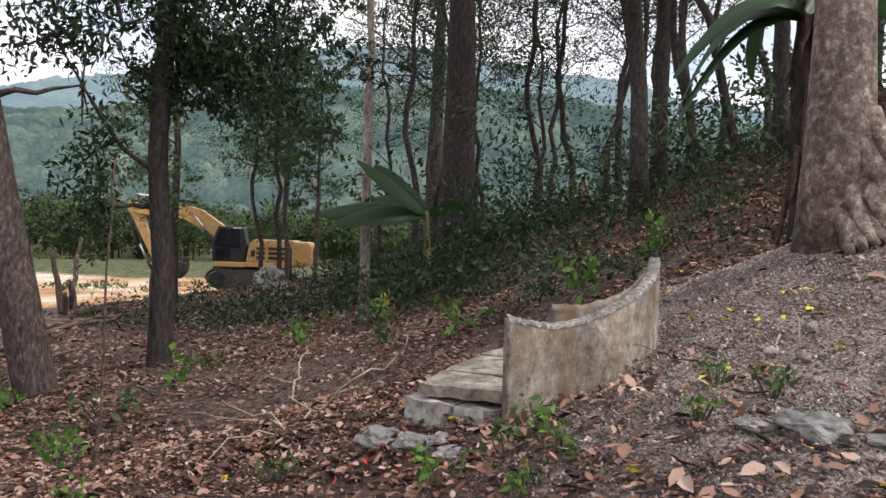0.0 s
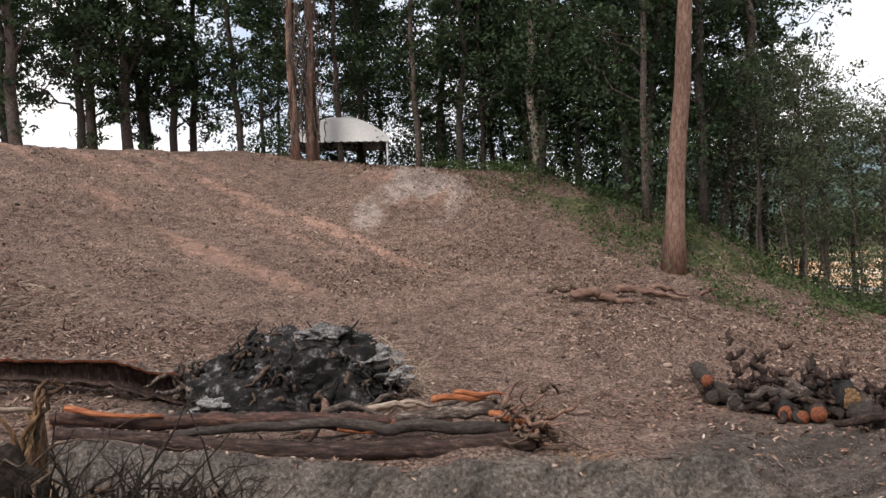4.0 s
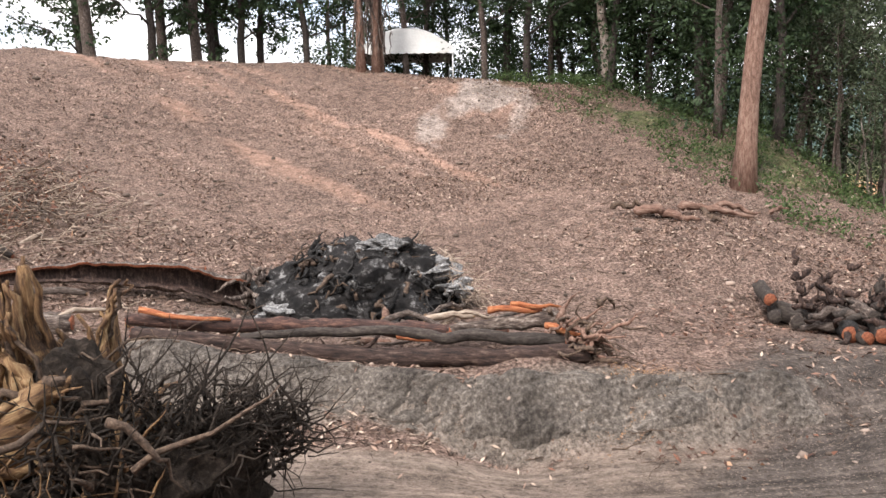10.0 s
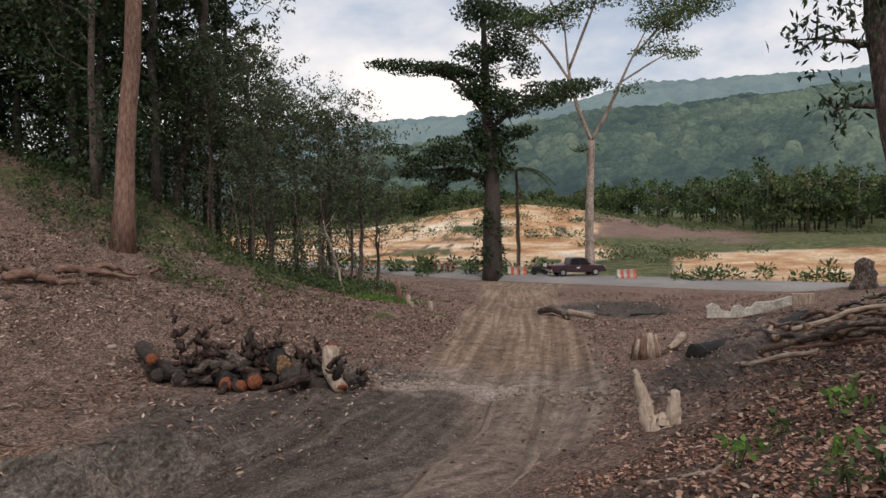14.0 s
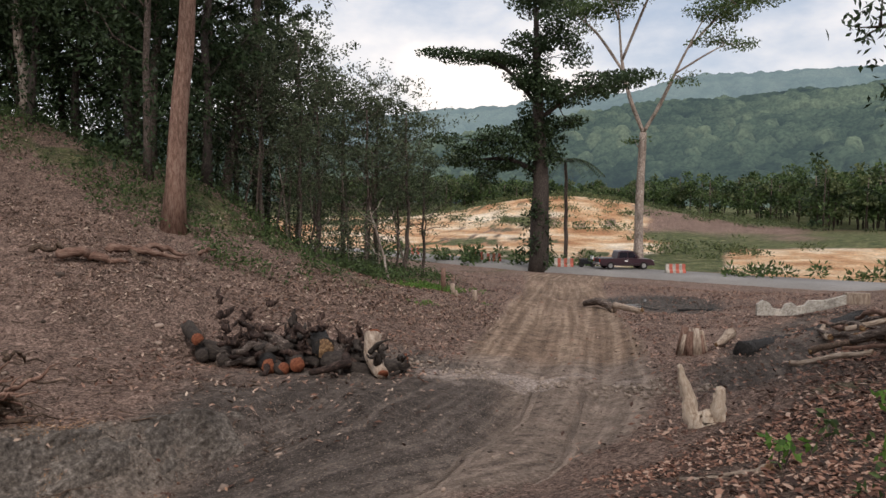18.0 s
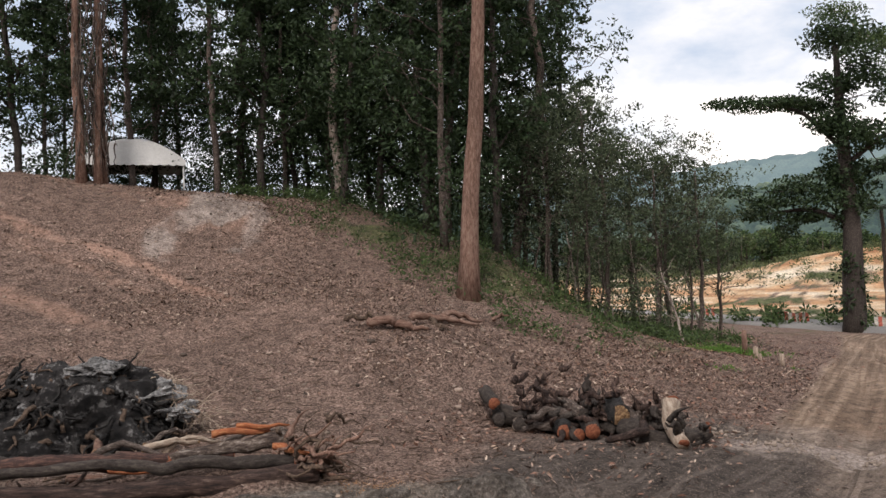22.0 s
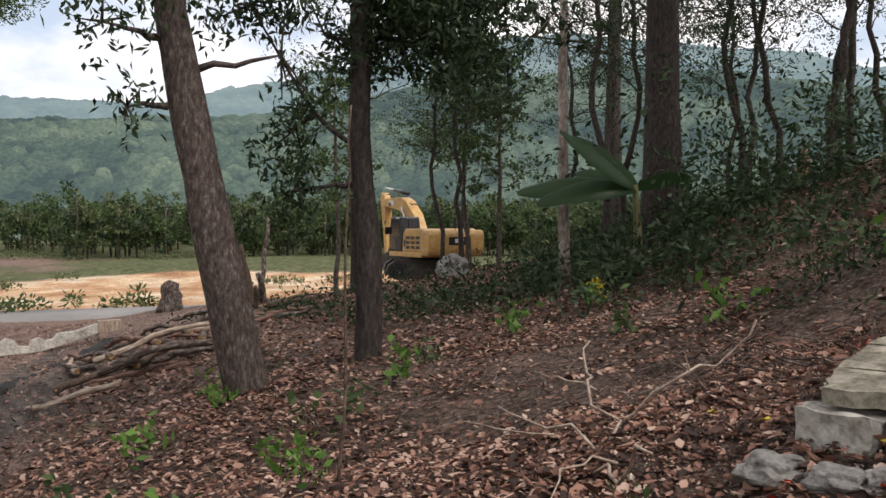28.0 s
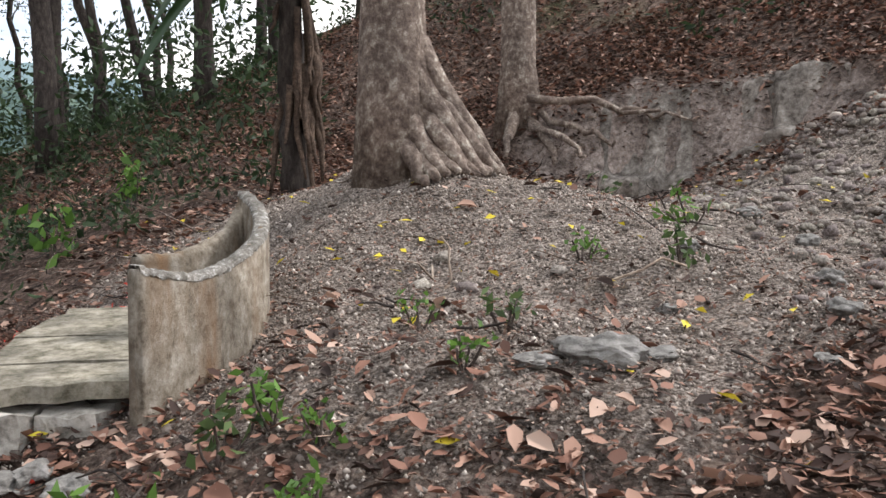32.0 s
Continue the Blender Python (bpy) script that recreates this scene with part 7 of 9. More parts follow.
broken_block("footing", 3.72, -4.75, 0.1, 4.08, -4.27, 0.585, t, CONCRETE_PALE, 4)
broken_block("footing_end", 3.44, -4.8, 0.1, 3.70, -4.36, 0.57, t, CONCRETE_PALE, 5)
broken_block("fallen_piece", 3.55, -4.22, 0.1, 3.85, -4.06, 0.36, t, CONCRETE_PALE, 6)
BANKROCK = surface("bank rock", [(0.075, 0.062, 0.054), (0.15, 0.13, 0.115), (0.26, 0.235, 0.21)], 3, 0.9, 0.6, blotch=0.3, blotch_scale=1.2)
for k, (x, y, r, q) in enumerate([(3.72, -4.02, 0.12, (1.2, 0.8, 0.6)), (4.02, -4.0, 0.14, (1.1, 0.9, 0.6)), (3.58, -4.12, 0.08, (1.2, 0.9, 0.7)), (3.4, -4.02, 0.09, (1.3, 1, 0.6)), (1.36, -4.2, 0.12, (1.5, 0.9, 0.6)), (1.62, -4.18, 0.07, (1.3, 1, 0.5)), (1.08, -4.35, 0.07, (1.6, 1, 0.5)), (0.25, -4.5, 0.09, (1.3, 1, 0.7)), (0.0, -5.2, 0.10, (1.2, 1, 0.7)), (-0.35, -4.6, 0.1, (1.2, 1, 0.6)), (-0.2, -5.9, 0.09, (1.3, 1, 0.7)), (0.6, -5.6, 0.08, (1.3, 1, 0.6)), (26.4, -18.6, 0.55, (1.2, 1, 1.0)), (27.3, -19.6, 0.4, (1.2, 1, 0.8)), (-2.9, 17.2, 0.16, (1, 1, 0.8)), (-2.2, 17.3, 0.14, (1, 1, 0.8)), (-3.4, 17.0, 0.12, (1, 1, 0.8)), (-1.1, 17.0, 0.15, (1, 1, 0.7)), (0.9, -4.9, 0.06, (1.3, 1, 0.6)), (0.5, -4.1, 0.07, (1.4, 1, 0.6)), (-0.6, -5.3, 0.1, (1.3, 1, 0.6)), (-0.1, -6.6, 0.1, (1.3, 1, 0.6)), (-0.9, -6.2, 0.13, (1.3, 1, 0.6)), (0.2, -7.4, 0.09, (1.2, 1, 0.6))]):
    tagged(part("rock", lump("rock", r * (0.7 if 7 <= k <= 11 or k > 17 else 1), k + 3, q, 0.42, 4), STONE if k != 13 else BANKROCK, None), "rough grey rock lying in the earth", "rock", "rocks").matrix_basis = pose(x, y, gz(x, y) + r * q[2] * 0.35, 0, 0, 40 * k)
# red paper offerings on the grave
rr = np.random.RandomState(6)
RED = surface("red paper", [(0.45, 0.02, 0.01), (0.65, 0.06, 0.03)], 20, 0.7, 0.1)
px, py = rr.normal(4.35, 0.2, 90), rr.normal(-6.35, 0.14, 90)
tagged(part("red_paper", lying("red_paper", np.r_[px, rr.normal(3.75, 0.15, 10)], np.r_[py, rr.normal(-3.75, 0.1, 10)], 0.06, 0.025, 7, 0.8, 0.05), RED), "shreds of red offering paper beside the grave", "paper", kind="stuff")

# buttress roots of the big tree
big = [o for o in bpy.data.objects if o.get("label", "").startswith("big pale tree")][0]
bx, by = 2.39, -7.53
for k in range(11):
    f = k / 10
    ex, ey = 1.5 + 0.62 * f**1.4, -7.62 + 0.62 * f**0.7
    r0, h = 0.13 - 0.035 * f, (0.95, 0.6, 0.85, 0.5, 0.75, 0.42, 0.6, 0.36, 0.45, 0.28, 0.3)[k]
    a = np.array([0.2 * (ex - bx), 0.2 * (ey - by), h])
    b_ = np.array([ex - bx, ey - by, gz(ex, ey) - gz(bx, by) + 0.02])
    mid = a * 0.45 + b_ * 0.55
    mid[2] = b_[2] + (a[2] - b_[2]) * 0.24
    kk = np.linspace(0, 1, 9)[:, None]
    path = (1 - kk) ** 2 * a + 2 * kk * (1 - kk) * mid + kk**2 * b_
    part("buttress", Soup().tube(path + wander((0, 0, 0), (0, 0, 0), 9, 0.015, k), [r0 * 0.9, r0 * 0.75, 0.035], 10, 0.12, k).mesh("buttress"), BARK_BIG, big)
second = [o for o in bpy.data.objects if o.get("label", "").startswith("grey tree on the cut")][0]
for k, (dx, dy, dz) in enumerate([(-0.5, 0.5, -0.45), (0.25, 0.9, -0.6), (-0.35, 1.1, -0.7), (-1.3, 0.75, -0.55)]):
    part("root", Soup().tube(wander((0, 0.05, 0.1), (dx, dy, dz), 8, 0.04, k + 4), [0.12, 0.03], 7, 0.15, k).mesh("root"), BARK_BIG, second)

# the cut above the grave mound and the face of the dug bank
PALE_CUT = surface("pale crumbling cut earth", [(0.08, 0.066, 0.056), (0.22, 0.19, 0.163), (0.33, 0.293, 0.255), (0.50, 0.455, 0.405)], 5, 0.95, 1.0, blotch=0.45, blotch_scale=1.4)
DARK_CUT = surface("grey dug earth face", [(0.045, 0.036, 0.031), (0.105, 0.088, 0.075), (0.165, 0.141, 0.12), (0.30, 0.262, 0.226)], 7.0, 0.95, 1.0, blotch=0.5, blotch_scale=0.8)
crag("cut_bank", [(-2.6, -10.4), (-1.5, -11.35), (-0.5, -11.75), (0.7, -11.95)][::-1], 0.75, 0.25, 260, 64, 0.27, PALE_CUT, "pale crumbling cut bank below the leaf-strewn slope", 71)
crag("dug_bank", [(3.0, 16.6), (4.6, 15.2), (7.3, 12.8), (10, 9.95), (13.1, 7.75), (14.6, 6.9)], 0.85, 0.15, 380, 44, 0.12, DARK_CUT, "grey dug earth face along the lip of the cleared hillside", 81)
BROWN_CUT = surface("brown dug earth", [(0.03, 0.023, 0.019), (0.085, 0.066, 0.054), (0.15, 0.12, 0.10), (0.29, 0.24, 0.20)], 5.0, 0.95, 1.0, blotch=0.5, blotch_scale=0.9)
crag("brown_bank", [(-4.4, 18.2), (-3.0, 18.5), (-1.5, 18.4), (0.4, 17.8), (2.0, 17.2), (3.4, 16.2)], 1.7, 0.35, 260, 60, 0.19, BROWN_CUT, "brown slumped earth bank below the felled logs", 91)
# old roots out of the cut
for k, (x, y, z, ex, ey, ez, r) in enumerate([(0.9, -12.0, 3.0, -0.7, -11.35, 2.75, 0.06), (0.7, -12.0, 2.8, -0.1, -11.2, 2.35, 0.05), (-0.2, -11.6, 2.75, -1.1, -11.2, 2.6, 0.035), (0.9, -11.9, 2.6, 0.3, -11.0, 2.15, 0.05), (-2.9, -9.6, 3.2, -2.5, -9.3, 2.6, 0.05)]):
    tagged(part("bank_root", Soup().tube(wander((x, y, z), (ex, ey, ez), 9, 0.05, k + 3), [r, r * 0.8, r * 0.4], 7, 0.2, k).mesh("bank_root"), BARK_BIG), "bare grey root hanging out of the cut bank", "root", "bank roots")

# a small stupa on the far slope
t = thing("small_stupa", 15.3, -22.9, gz(15.3, -22.9) - 0.2, "small reddish brick stupa among the trees", "stupa")
BRICKY = surface("weathered brick", [(0.22, 0.10, 0.06), (0.38, 0.20, 0.13), (0.46, 0.33, 0.24)], 8, 0.9, 0.4)
z = 0.0
for k, (w, h) in enumerate([(0.62, 0.3), (0.5, 0.22), (0.42, 0.2), (0.33, 0.2), (0.36, 0.05), (0.24, 0.2), (0.27, 0.04), (0.15, 0.22), (0.08, 0.22), (0.035, 0.2)]):
    part("tier", (lambda b: (bmesh.ops.translate(b, verts=b.verts, vec=(0, 0, z + h / 2)), b)[1])(block(-w / 2, -w / 2, -h / 2, w / 2, w / 2, h / 2, 0.015)), BRICKY, t)
    z += h

# ---- banana plants ----


def blade(length, width, droop, rise, seed):
    """One long banana leaf that arches, with a keeled midrib and torn edge."""
    r = np.random.RandomState(seed)
    n = 16
    k = np.linspace(0, 1, n)
    x = length * k * math.cos(rise)
    z = length * (k * math.sin(rise) - droop * k**2.2)
    w = width * np.sin(np.pi * np.clip(0.06 + 0.92 * k, 0, 1)) ** 0.6 * 0.5
    V, F = [], []
    for i in range(n):
        e = w[i] * r.uniform(0.86, 1.05, 2)
        V += [(x[i], -e[0], z[i] - 0.22 * e[0]), (x[i], -e[0] * 0.5, z[i] + 0.06 * e[0]), (x[i], 0, z[i] - 0.02), (x[i], e[1] * 0.5, z[i] + 0.06 * e[1]), (x[i], e[1], z[i] - 0.22 * e[1])]
    for i in range(n - 1):
        F += [(5 * i + j, 5 * i + 5 + j, 5 * i + 6 + j, 5 * i + 1 + j) for j in range(4)]
    return mesh_of("blade", np.array(V), np.array(F), True)


def banana(x, y, height, blades, label, seed, roll=0):
    t = thing("banana_plant", x, y, gz(x, y) - 0.05, label, "banana plant")
    part("stem", Soup().tube(wander((0, 0, 0), (0.05, 0.05, height), 7, 0.015, seed), [0.12, 0.09, 0.06], 10, 0.05, seed).mesh("stem"), surface("banana stem", [(0.10, 0.09, 0.04), (0.22, 0.21, 0.10)], 6, 0.7, 0.2, stretch=(1, 1, 0.2)), t)
    for k, (turn, ln, wd, droop, rise) in enumerate(blades):
        m = blade(ln, wd, droop, rise, seed + k)
        m.transform(pose(0.05, 0.05, height * 0.96, 0, 0, turn) @ pose(0, 0, 0, roll, 0, 0))
        part("blade", m, LEAF_BANANA, t)
    return t


banana(14.1, -14.6, 1.9, [(62, 2.6, 0.62, 0.22, 0.15), (52, 2.5, 0.55, 0.02, 0.8), (300, 2.1, 0.5, 0.0, 1.25), (78, 2.2, 0.6, 0.38, 0.12), (20, 1.6, 0.4, 0.3, 0.7), (200, 1.5, 0.4, 0.4, 0.6)], "young banana plant with broad arching leaves", 5, -52)
banana(3.64, -10.21, 2.9, [(20, 1.9, 0.42, 1.25, 0.6), (5, 1.7, 0.38, 1.0, 0.8), (50, 1.8, 0.4, 1.1, 0.7), (335, 1.6, 0.4, 1.0, 0.7), (200, 1.6, 0.4, 0.9, 0.9), (120, 1.7, 0.4, 0.9, 0.8), (280, 1.6, 0.4, 0.6, 1.0), (30, 1.6, 0.4, 1.4, 0.35)], "tall banana plant with hanging torn leaves on the slope", 9, -35)
OLD_BANANA = [o for o in bpy.data.objects if o.get("label", "").startswith("tall banana plant")][0]
rr = np.random.RandomState(15)
for k in range(22):
    a, h = rr.uniform(0, 6.28), rr.uniform(0.9, 3.2)
    m = Soup().tube(wander((0.15 * math.cos(a), 0.15 * math.sin(a), h), (0.3 * math.cos(a), 0.3 * math.sin(a), h - rr.uniform(0.6, 1.3)), 6, 0.03, k), [0.05, 0.04, 0.015], 5, 0.3, k).mesh("dry_sheath")
    part("dry_sheath", m, EARTH_ROOT, OLD_BANANA)

part("sheathed_stem", Soup().tube(wander((0, 0, 0), (0.06, 0.05, 3.3), 14, 0.012, 77), [0.18, 0.14, 0.12, 0.09], 11, 0.25, 5).mesh("sheathed_stem"), BARK_DARK, OLD_BANANA)

# ---- the digging machine ----
YELLOW = surface("dusty yellow paint", [(0.50, 0.27, 0.075), (0.60, 0.35, 0.115), (0.66, 0.44, 0.20)], 3.0, 0.45, 0.05, blotch=0.2, blotch_scale=0.8, spec=0.5)
BLACK = surface("black machine paint", [(0.012, 0.013, 0.016), (0.025, 0.026, 0.03)], 5, 0.4, 0.05, spec=0.5)
STEEL = surface("dusty track steel", [(0.06, 0.055, 0.05), (0.15, 0.13, 0.11)], 8, 0.7, 0.3, metal=0.6)
CHROME = surface("bright rod", [(0.6, 0.6, 0.6), (0.75, 0.75, 0.75)], 5, 0.25, 0.0, metal=1.0)
GLASS_DARK = surface("dark cab glass", [(0.008, 0.010, 0.018), (0.014, 0.017, 0.028)], 2, 0.12, 0.0, spec=0.6)
WHITE = surface("white paint", [(0.70, 0.70, 0.68), (0.80, 0.80, 0.78)], 6, 0.5, 0.05, blotch=0.1)
digger = thing("excavator", 34.7, -23.2, gz(34.7, -23.2) + 0.02, "yellow tracked excavator with black cab digging on the bank", "excavator", turn=62)
for side in (-1, 1):
    y0, y1 = side * 1.2 - 0.3, side * 1.2 + 0.3
    tr = part("track", prism([(-2.1, 0.42), (-1.95, 0.14), (-1.6, 0.0), (1.6, 0.0), (1.95, 0.14), (2.1, 0.42), (1.98, 0.72), (1.65, 0.9), (-1.65, 0.9), (-1.98, 0.72)], y0, y1, 0.03), STEEL, digger)
    for k in range(24):
        x = -1.7 + k * 3.4 / 23
        part("shoe", block(x - 0.055, y0 - 0.01, 0.89, x + 0.055, y1 + 0.01, 0.935, 0), STEEL, tr)
    for x in (-1.62, 1.62):
        part("idler", (lambda b: (bmesh.ops.translate(b, verts=b.verts, vec=(x, side * 1.2, 0.45)), b)[1])(drum(0.36, 0.64, 18)), BLACK, tr)
part("undercarriage", block(-1.0, -0.9, 0.45, 1.0, 0.9, 1.0, 0.08), BLACK, digger)
house = part("house", block(-2.2, -1.38, 1.05, 1.55, 1.38, 1.28, 0.04), YELLOW, digger)
part("engine_cover", prism([(-2.35, 1.28), (-2.35, 2.28), (-2.1, 2.36), (-0.35, 2.36), (-0.1, 2.15), (0.05, 1.28)], -1.36, 1.36, 0.07), YELLOW, house)
part("counterweight", (prism([(-3.0, 1.45), (-2.85, 1.12), (-2.15, 1.12), (-2.15, 2.3), (-2.9, 2.3), (-3.02, 2.1)], -1.4, 1.4, 0.12)), YELLOW, house)
part("cab", prism([(0.12, 1.28), (0.0, 2.1), (0.18, 2.92), (1.35, 2.95), (1.62, 2.2), (1.6, 1.28)], 0.38, 1.36, 0.06), BLACK, house)
part("cab_side_window", prism([(0.3, 1.95), (0.34, 2.8), (1.25, 2.82), (1.48, 2.2), (1.46, 1.95)], 1.365, 1.372, 0), GLASS_DARK, house)
part("cab_door_window", prism([(0.75, 1.4), (0.75, 1.9), (1.46, 1.9), (1.46, 1.4)], 1.365, 1.372, 0), GLASS_DARK, house)
part("roof_badge", block(0.25, 1.366, 2.84, 0.65, 1.374, 2.9, 0), WHITE, house)
for k, x in enumerate((-1.75, -1.2, -0.65)):
    for z in (1.5, 1.72, 1.94):
        part("grille", block(x - 0.2, 1.362, z - 0.07, x + 0.2, 1.378, z + 0.07, 0), BLACK, house)
part("side_panel_badge", block(-0.38, 1.362, 1.55, -0.2, 1.376, 1.85, 0), BLACK, house)
part("rear_badge", block(-3.035, -0.42, 1.62, -3.0, 0.42, 1.98, 0), BLACK, house)
part("rear_mark", block(-3.045, -0.3, 1.72, -3.034, 0.12, 1.9, 0), WHITE, house)
part("step", block(0.1, 1.38, 1.0, 1.5, 1.55, 1.06, 0.01), STEEL, house)
part("exhaust", (lambda b: (bmesh.ops.transform(b, matrix=Matrix.Translation((-1.6, -0.6, 2.6)) @ Matrix.Rotation(radians(90), 4, "X"), verts=b.verts), b)[1])(drum(0.08, 0.5, 12)), BLACK, house)
part("handrail", Soup().tube([(-0.4, 1.2, 2.36), (-0.4, 1.2, 2.8), (-1.4, 1.2, 2.8), (-1.4, 1.2, 2.36)], [0.02, 0.02], 6).mesh("handrail"), BLACK, house)
part("mirror", block(1.62, 1.3, 2.1, 1.68, 1.55, 2.45, 0.02), BLACK, house)
boom = part("boom", prism([(-0.15, -0.2), (0.9, 1.25), (1.9, 1.95), (2.5, 2.12), (5.05, 2.02), (5.2, 1.82), (5.0, 1.68), (2.7, 1.45), (1.75, 0.95), (0.35, -0.35)], -0.27, 0.27, 0.04), YELLOW, house)
for y in (-0.2, 0.2):
    part("lift_ram", Soup().tube([(0.55, y * 1.9, -0.5), (1.5, y * 1.75, 0.75)], [0.1, 0.1], 10).mesh("lift_ram"), BLACK, boom)
    part("lift_rod", Soup().tube([(1.5, y * 1.75, 0.75), (2.2, y * 1.75, 1.62)], [0.055, 0.055], 8).mesh("lift_rod"), CHROME, boom)
part("arm_ram", Soup().tube([(2.2, 0, 2.3), (3.9, 0, 2.5)], [0.1, 0.1], 10).mesh("arm_ram"), BLACK, boom)
part("arm_rod", Soup().tube([(3.9, 0, 2.5), (5.1, 0, 2.62)], [0.055, 0.055], 8).mesh("arm_rod"), CHROME, boom)
part("boom_mark", block(3.45, 0.272, 1.72, 3.95, 0.282, 1.96, 0), WHITE, boom)
part("boom_mark_dark", block(3.75, 0.276, 1.66, 4.05, 0.286, 1.84, 0), BLACK, boom)
for y in (-0.1, 0.1):
    part("hose", Soup().tube(wander((1.3, y, 1.75), (4.8, y, 2.28), 12, 0.02, 3), [0.025, 0.025], 6).mesh("hose"), BLACK, boom)
stick = part("stick", prism([(-0.55, 0.12), (-0.3, 0.42), (0.2, 0.3), (2.85, 0.12), (2.95, -0.1), (2.7, -0.16), (0.2, -0.22), (-0.35, -0.1)], -0.2, 0.2, 0.03), YELLOW, house)
part("bucket_ram", Soup().tube([(0.1, 0, 0.5), (1.5, 0, 0.48)], [0.09, 0.09], 10).mesh("bucket_ram"), BLACK, stick)
part("bucket_rod", Soup().tube([(1.5, 0, 0.48), (2.5, 0, 0.42)], [0.05, 0.05], 8).mesh("bucket_rod"), CHROME, stick)
part("link", Soup().tube([(2.45, 0, 0.05), (2.5, 0, 0.42), (2.95, 0, 0.35)], [0.08, 0.08], 8).mesh("link"), STEEL, stick)
bucket = part("bucket", prism([(-0.1, 0.12), (0.2, 0.32), (0.75, 0.35), (1.15, 0.05), (1.25, -0.4), (1.1, -0.8), (0.95, -0.85), (0.3, -0.2), (0.0, -0.1)], -0.6, 0.6, 0.03), STEEL, house)
for k in range(5):
    y = -0.5 + k * 0.25
    part("tooth", block(0.88, y - 0.05, -1.05, 1.02, y + 0.05, -0.8, 0.015), STEEL, bucket)

# ---- pickup truck, motorbike and road barriers ----
MAROON = surface("dark maroon car paint", [(0.030, 0.012, 0.018), (0.045, 0.018, 0.026)], 2, 0.3, 0.0, blotch=0.15, spec=0.6)
TYRE = surface("tyre rubber", [(0.015, 0.015, 0.015), (0.035, 0.034, 0.033)], 14, 0.85, 0.2)
RIM = surface("alloy rim", [(0.45, 0.45, 0.45), (0.6, 0.6, 0.6)], 6, 0.35, 0.0, metal=0.9)
truck = thing("pickup_truck", 79.3, 0.6, -4.95, "dark maroon double-cab pickup truck parked on the road verge", "pickup truck", turn=-68)
part("body", prism([(-2.62, 0.5), (-2.64, 1.02), (-0.85, 1.05), (1.0, 1.03), (2.35, 0.96), (2.6, 0.78), (2.62, 0.42), (2.0, 0.34), (-2.3, 0.36)], -0.88, 0.88, 0.05), MAROON, truck)
part("cab", prism([(-0.95, 1.03), (-0.8, 1.66), (-0.55, 1.74), (0.55, 1.72), (1.25, 1.05)], -0.78, 0.78, 0.06), MAROON, truck)
for y in (-0.785, 0.785):
    s_ = 1 if y > 0 else -1
    part("front_window", prism([(0.1, 1.1), (0.1, 1.6), (0.5, 1.62), (1.0, 1.1)], y, y + s_ * 0.006, 0), GLASS_DARK, truck)
    part("rear_window", prism([(-0.82, 1.1), (-0.7, 1.6), (0.02, 1.6), (0.02, 1.1)], y, y + s_ * 0.006, 0), GLASS_DARK, truck)
    part("door_handle", block(-0.05, y + s_ * 0.09 - 0.01, 0.92, 0.12, y + s_ * 0.11, 0.96, 0), RIM, truck)
    part("side_mirror", block(0.75, y + (0.0 if s_ > 0 else -0.2), 1.08, 0.85, y + (0.2 if s_ > 0 else 0.0), 1.24, 0.02), MAROON, truck)
    part("arch_trim", block(-2.2, y + s_ * 0.085, 0.5, 2.2, y + s_ * 0.105, 0.56, 0), BLACK, truck)
part("windscreen", mesh_of("windscreen", [(0.62, -0.7, 1.70), (1.24, -0.74, 1.09), (1.24, 0.74, 1.09), (0.62, 0.7, 1.70)], [(0, 1, 2, 3)]), GLASS_DARK, truck)
part("load_bed", block(-2.5, -0.72, 1.03, -1.0, 0.72, 1.06, 0), BLACK, truck)
part("door_sticker", block(-0.25, -0.892, 0.72, 0.05, -0.884, 0.84, 0), WHITE, truck)
part("front_bumper", block(2.45, -0.86, 0.36, 2.7, 0.86, 0.58, 0.05), MAROON, truck)
part("rear_bumper", block(-2.76, -0.8, 0.45, -2.6, 0.8, 0.62, 0.03), RIM, truck)
for y in (-0.62, 0.62):
    part("headlight", block(2.46, y - 0.2, 0.72, 2.6, y + 0.2, 0.88, 0.03), WHITE, truck)
    part("tail_light", block(-2.66, y - 0.06 + (0.16 if y > 0 else -0.16), 0.7, -2.6, y + 0.06 + (0.16 if y > 0 else -0.16), 1.0, 0.01), RED, truck)
for x in (-1.62, 1.6):
    for y in (-0.8, 0.8):
        w = part("wheel", (lambda b: (bmesh.ops.translate(b, verts=b.verts, vec=(x, y, 0.36)), b)[1])(drum(0.36, 0.24, 22, bevel=0.04)), TYRE, truck)
        part("rim", (lambda b: (bmesh.ops.translate(b, verts=b.verts, vec=(x, y * 1.03, 0.36)), b)[1])(drum(0.22, 0.22, 16, bevel=0.02)), RIM, w)
bike = thing("motorbike", 79.9, 4.0, -4.95, "small motorbike parked behind the pickup", "motorbike", turn=-60)
for x in (-0.6, 0.6):
    part("wheel", (lambda b: (bmesh.ops.translate(b, verts=b.verts, vec=(x, 0, 0.29)), b)[1])(drum(0.29, 0.09, 20, bevel=0.02)), TYRE, bike)
part("frame", prism([(-0.75, 0.55), (-0.8, 0.75), (0.0, 0.72), (0.25, 0.5), (0.5, 0.95), (0.6, 0.9), (0.45, 0.4), (0.1, 0.3), (-0.4, 0.32)], -0.12, 0.12, 0.03), BLACK, bike)
part("seat", block(-0.78, -0.13, 0.74, 0.05, 0.13, 0.84, 0.03), BLACK, bike)
part("front_fairing", block(0.42, -0.2, 0.75, 0.6, 0.2, 1.08, 0.04), WHITE, bike)
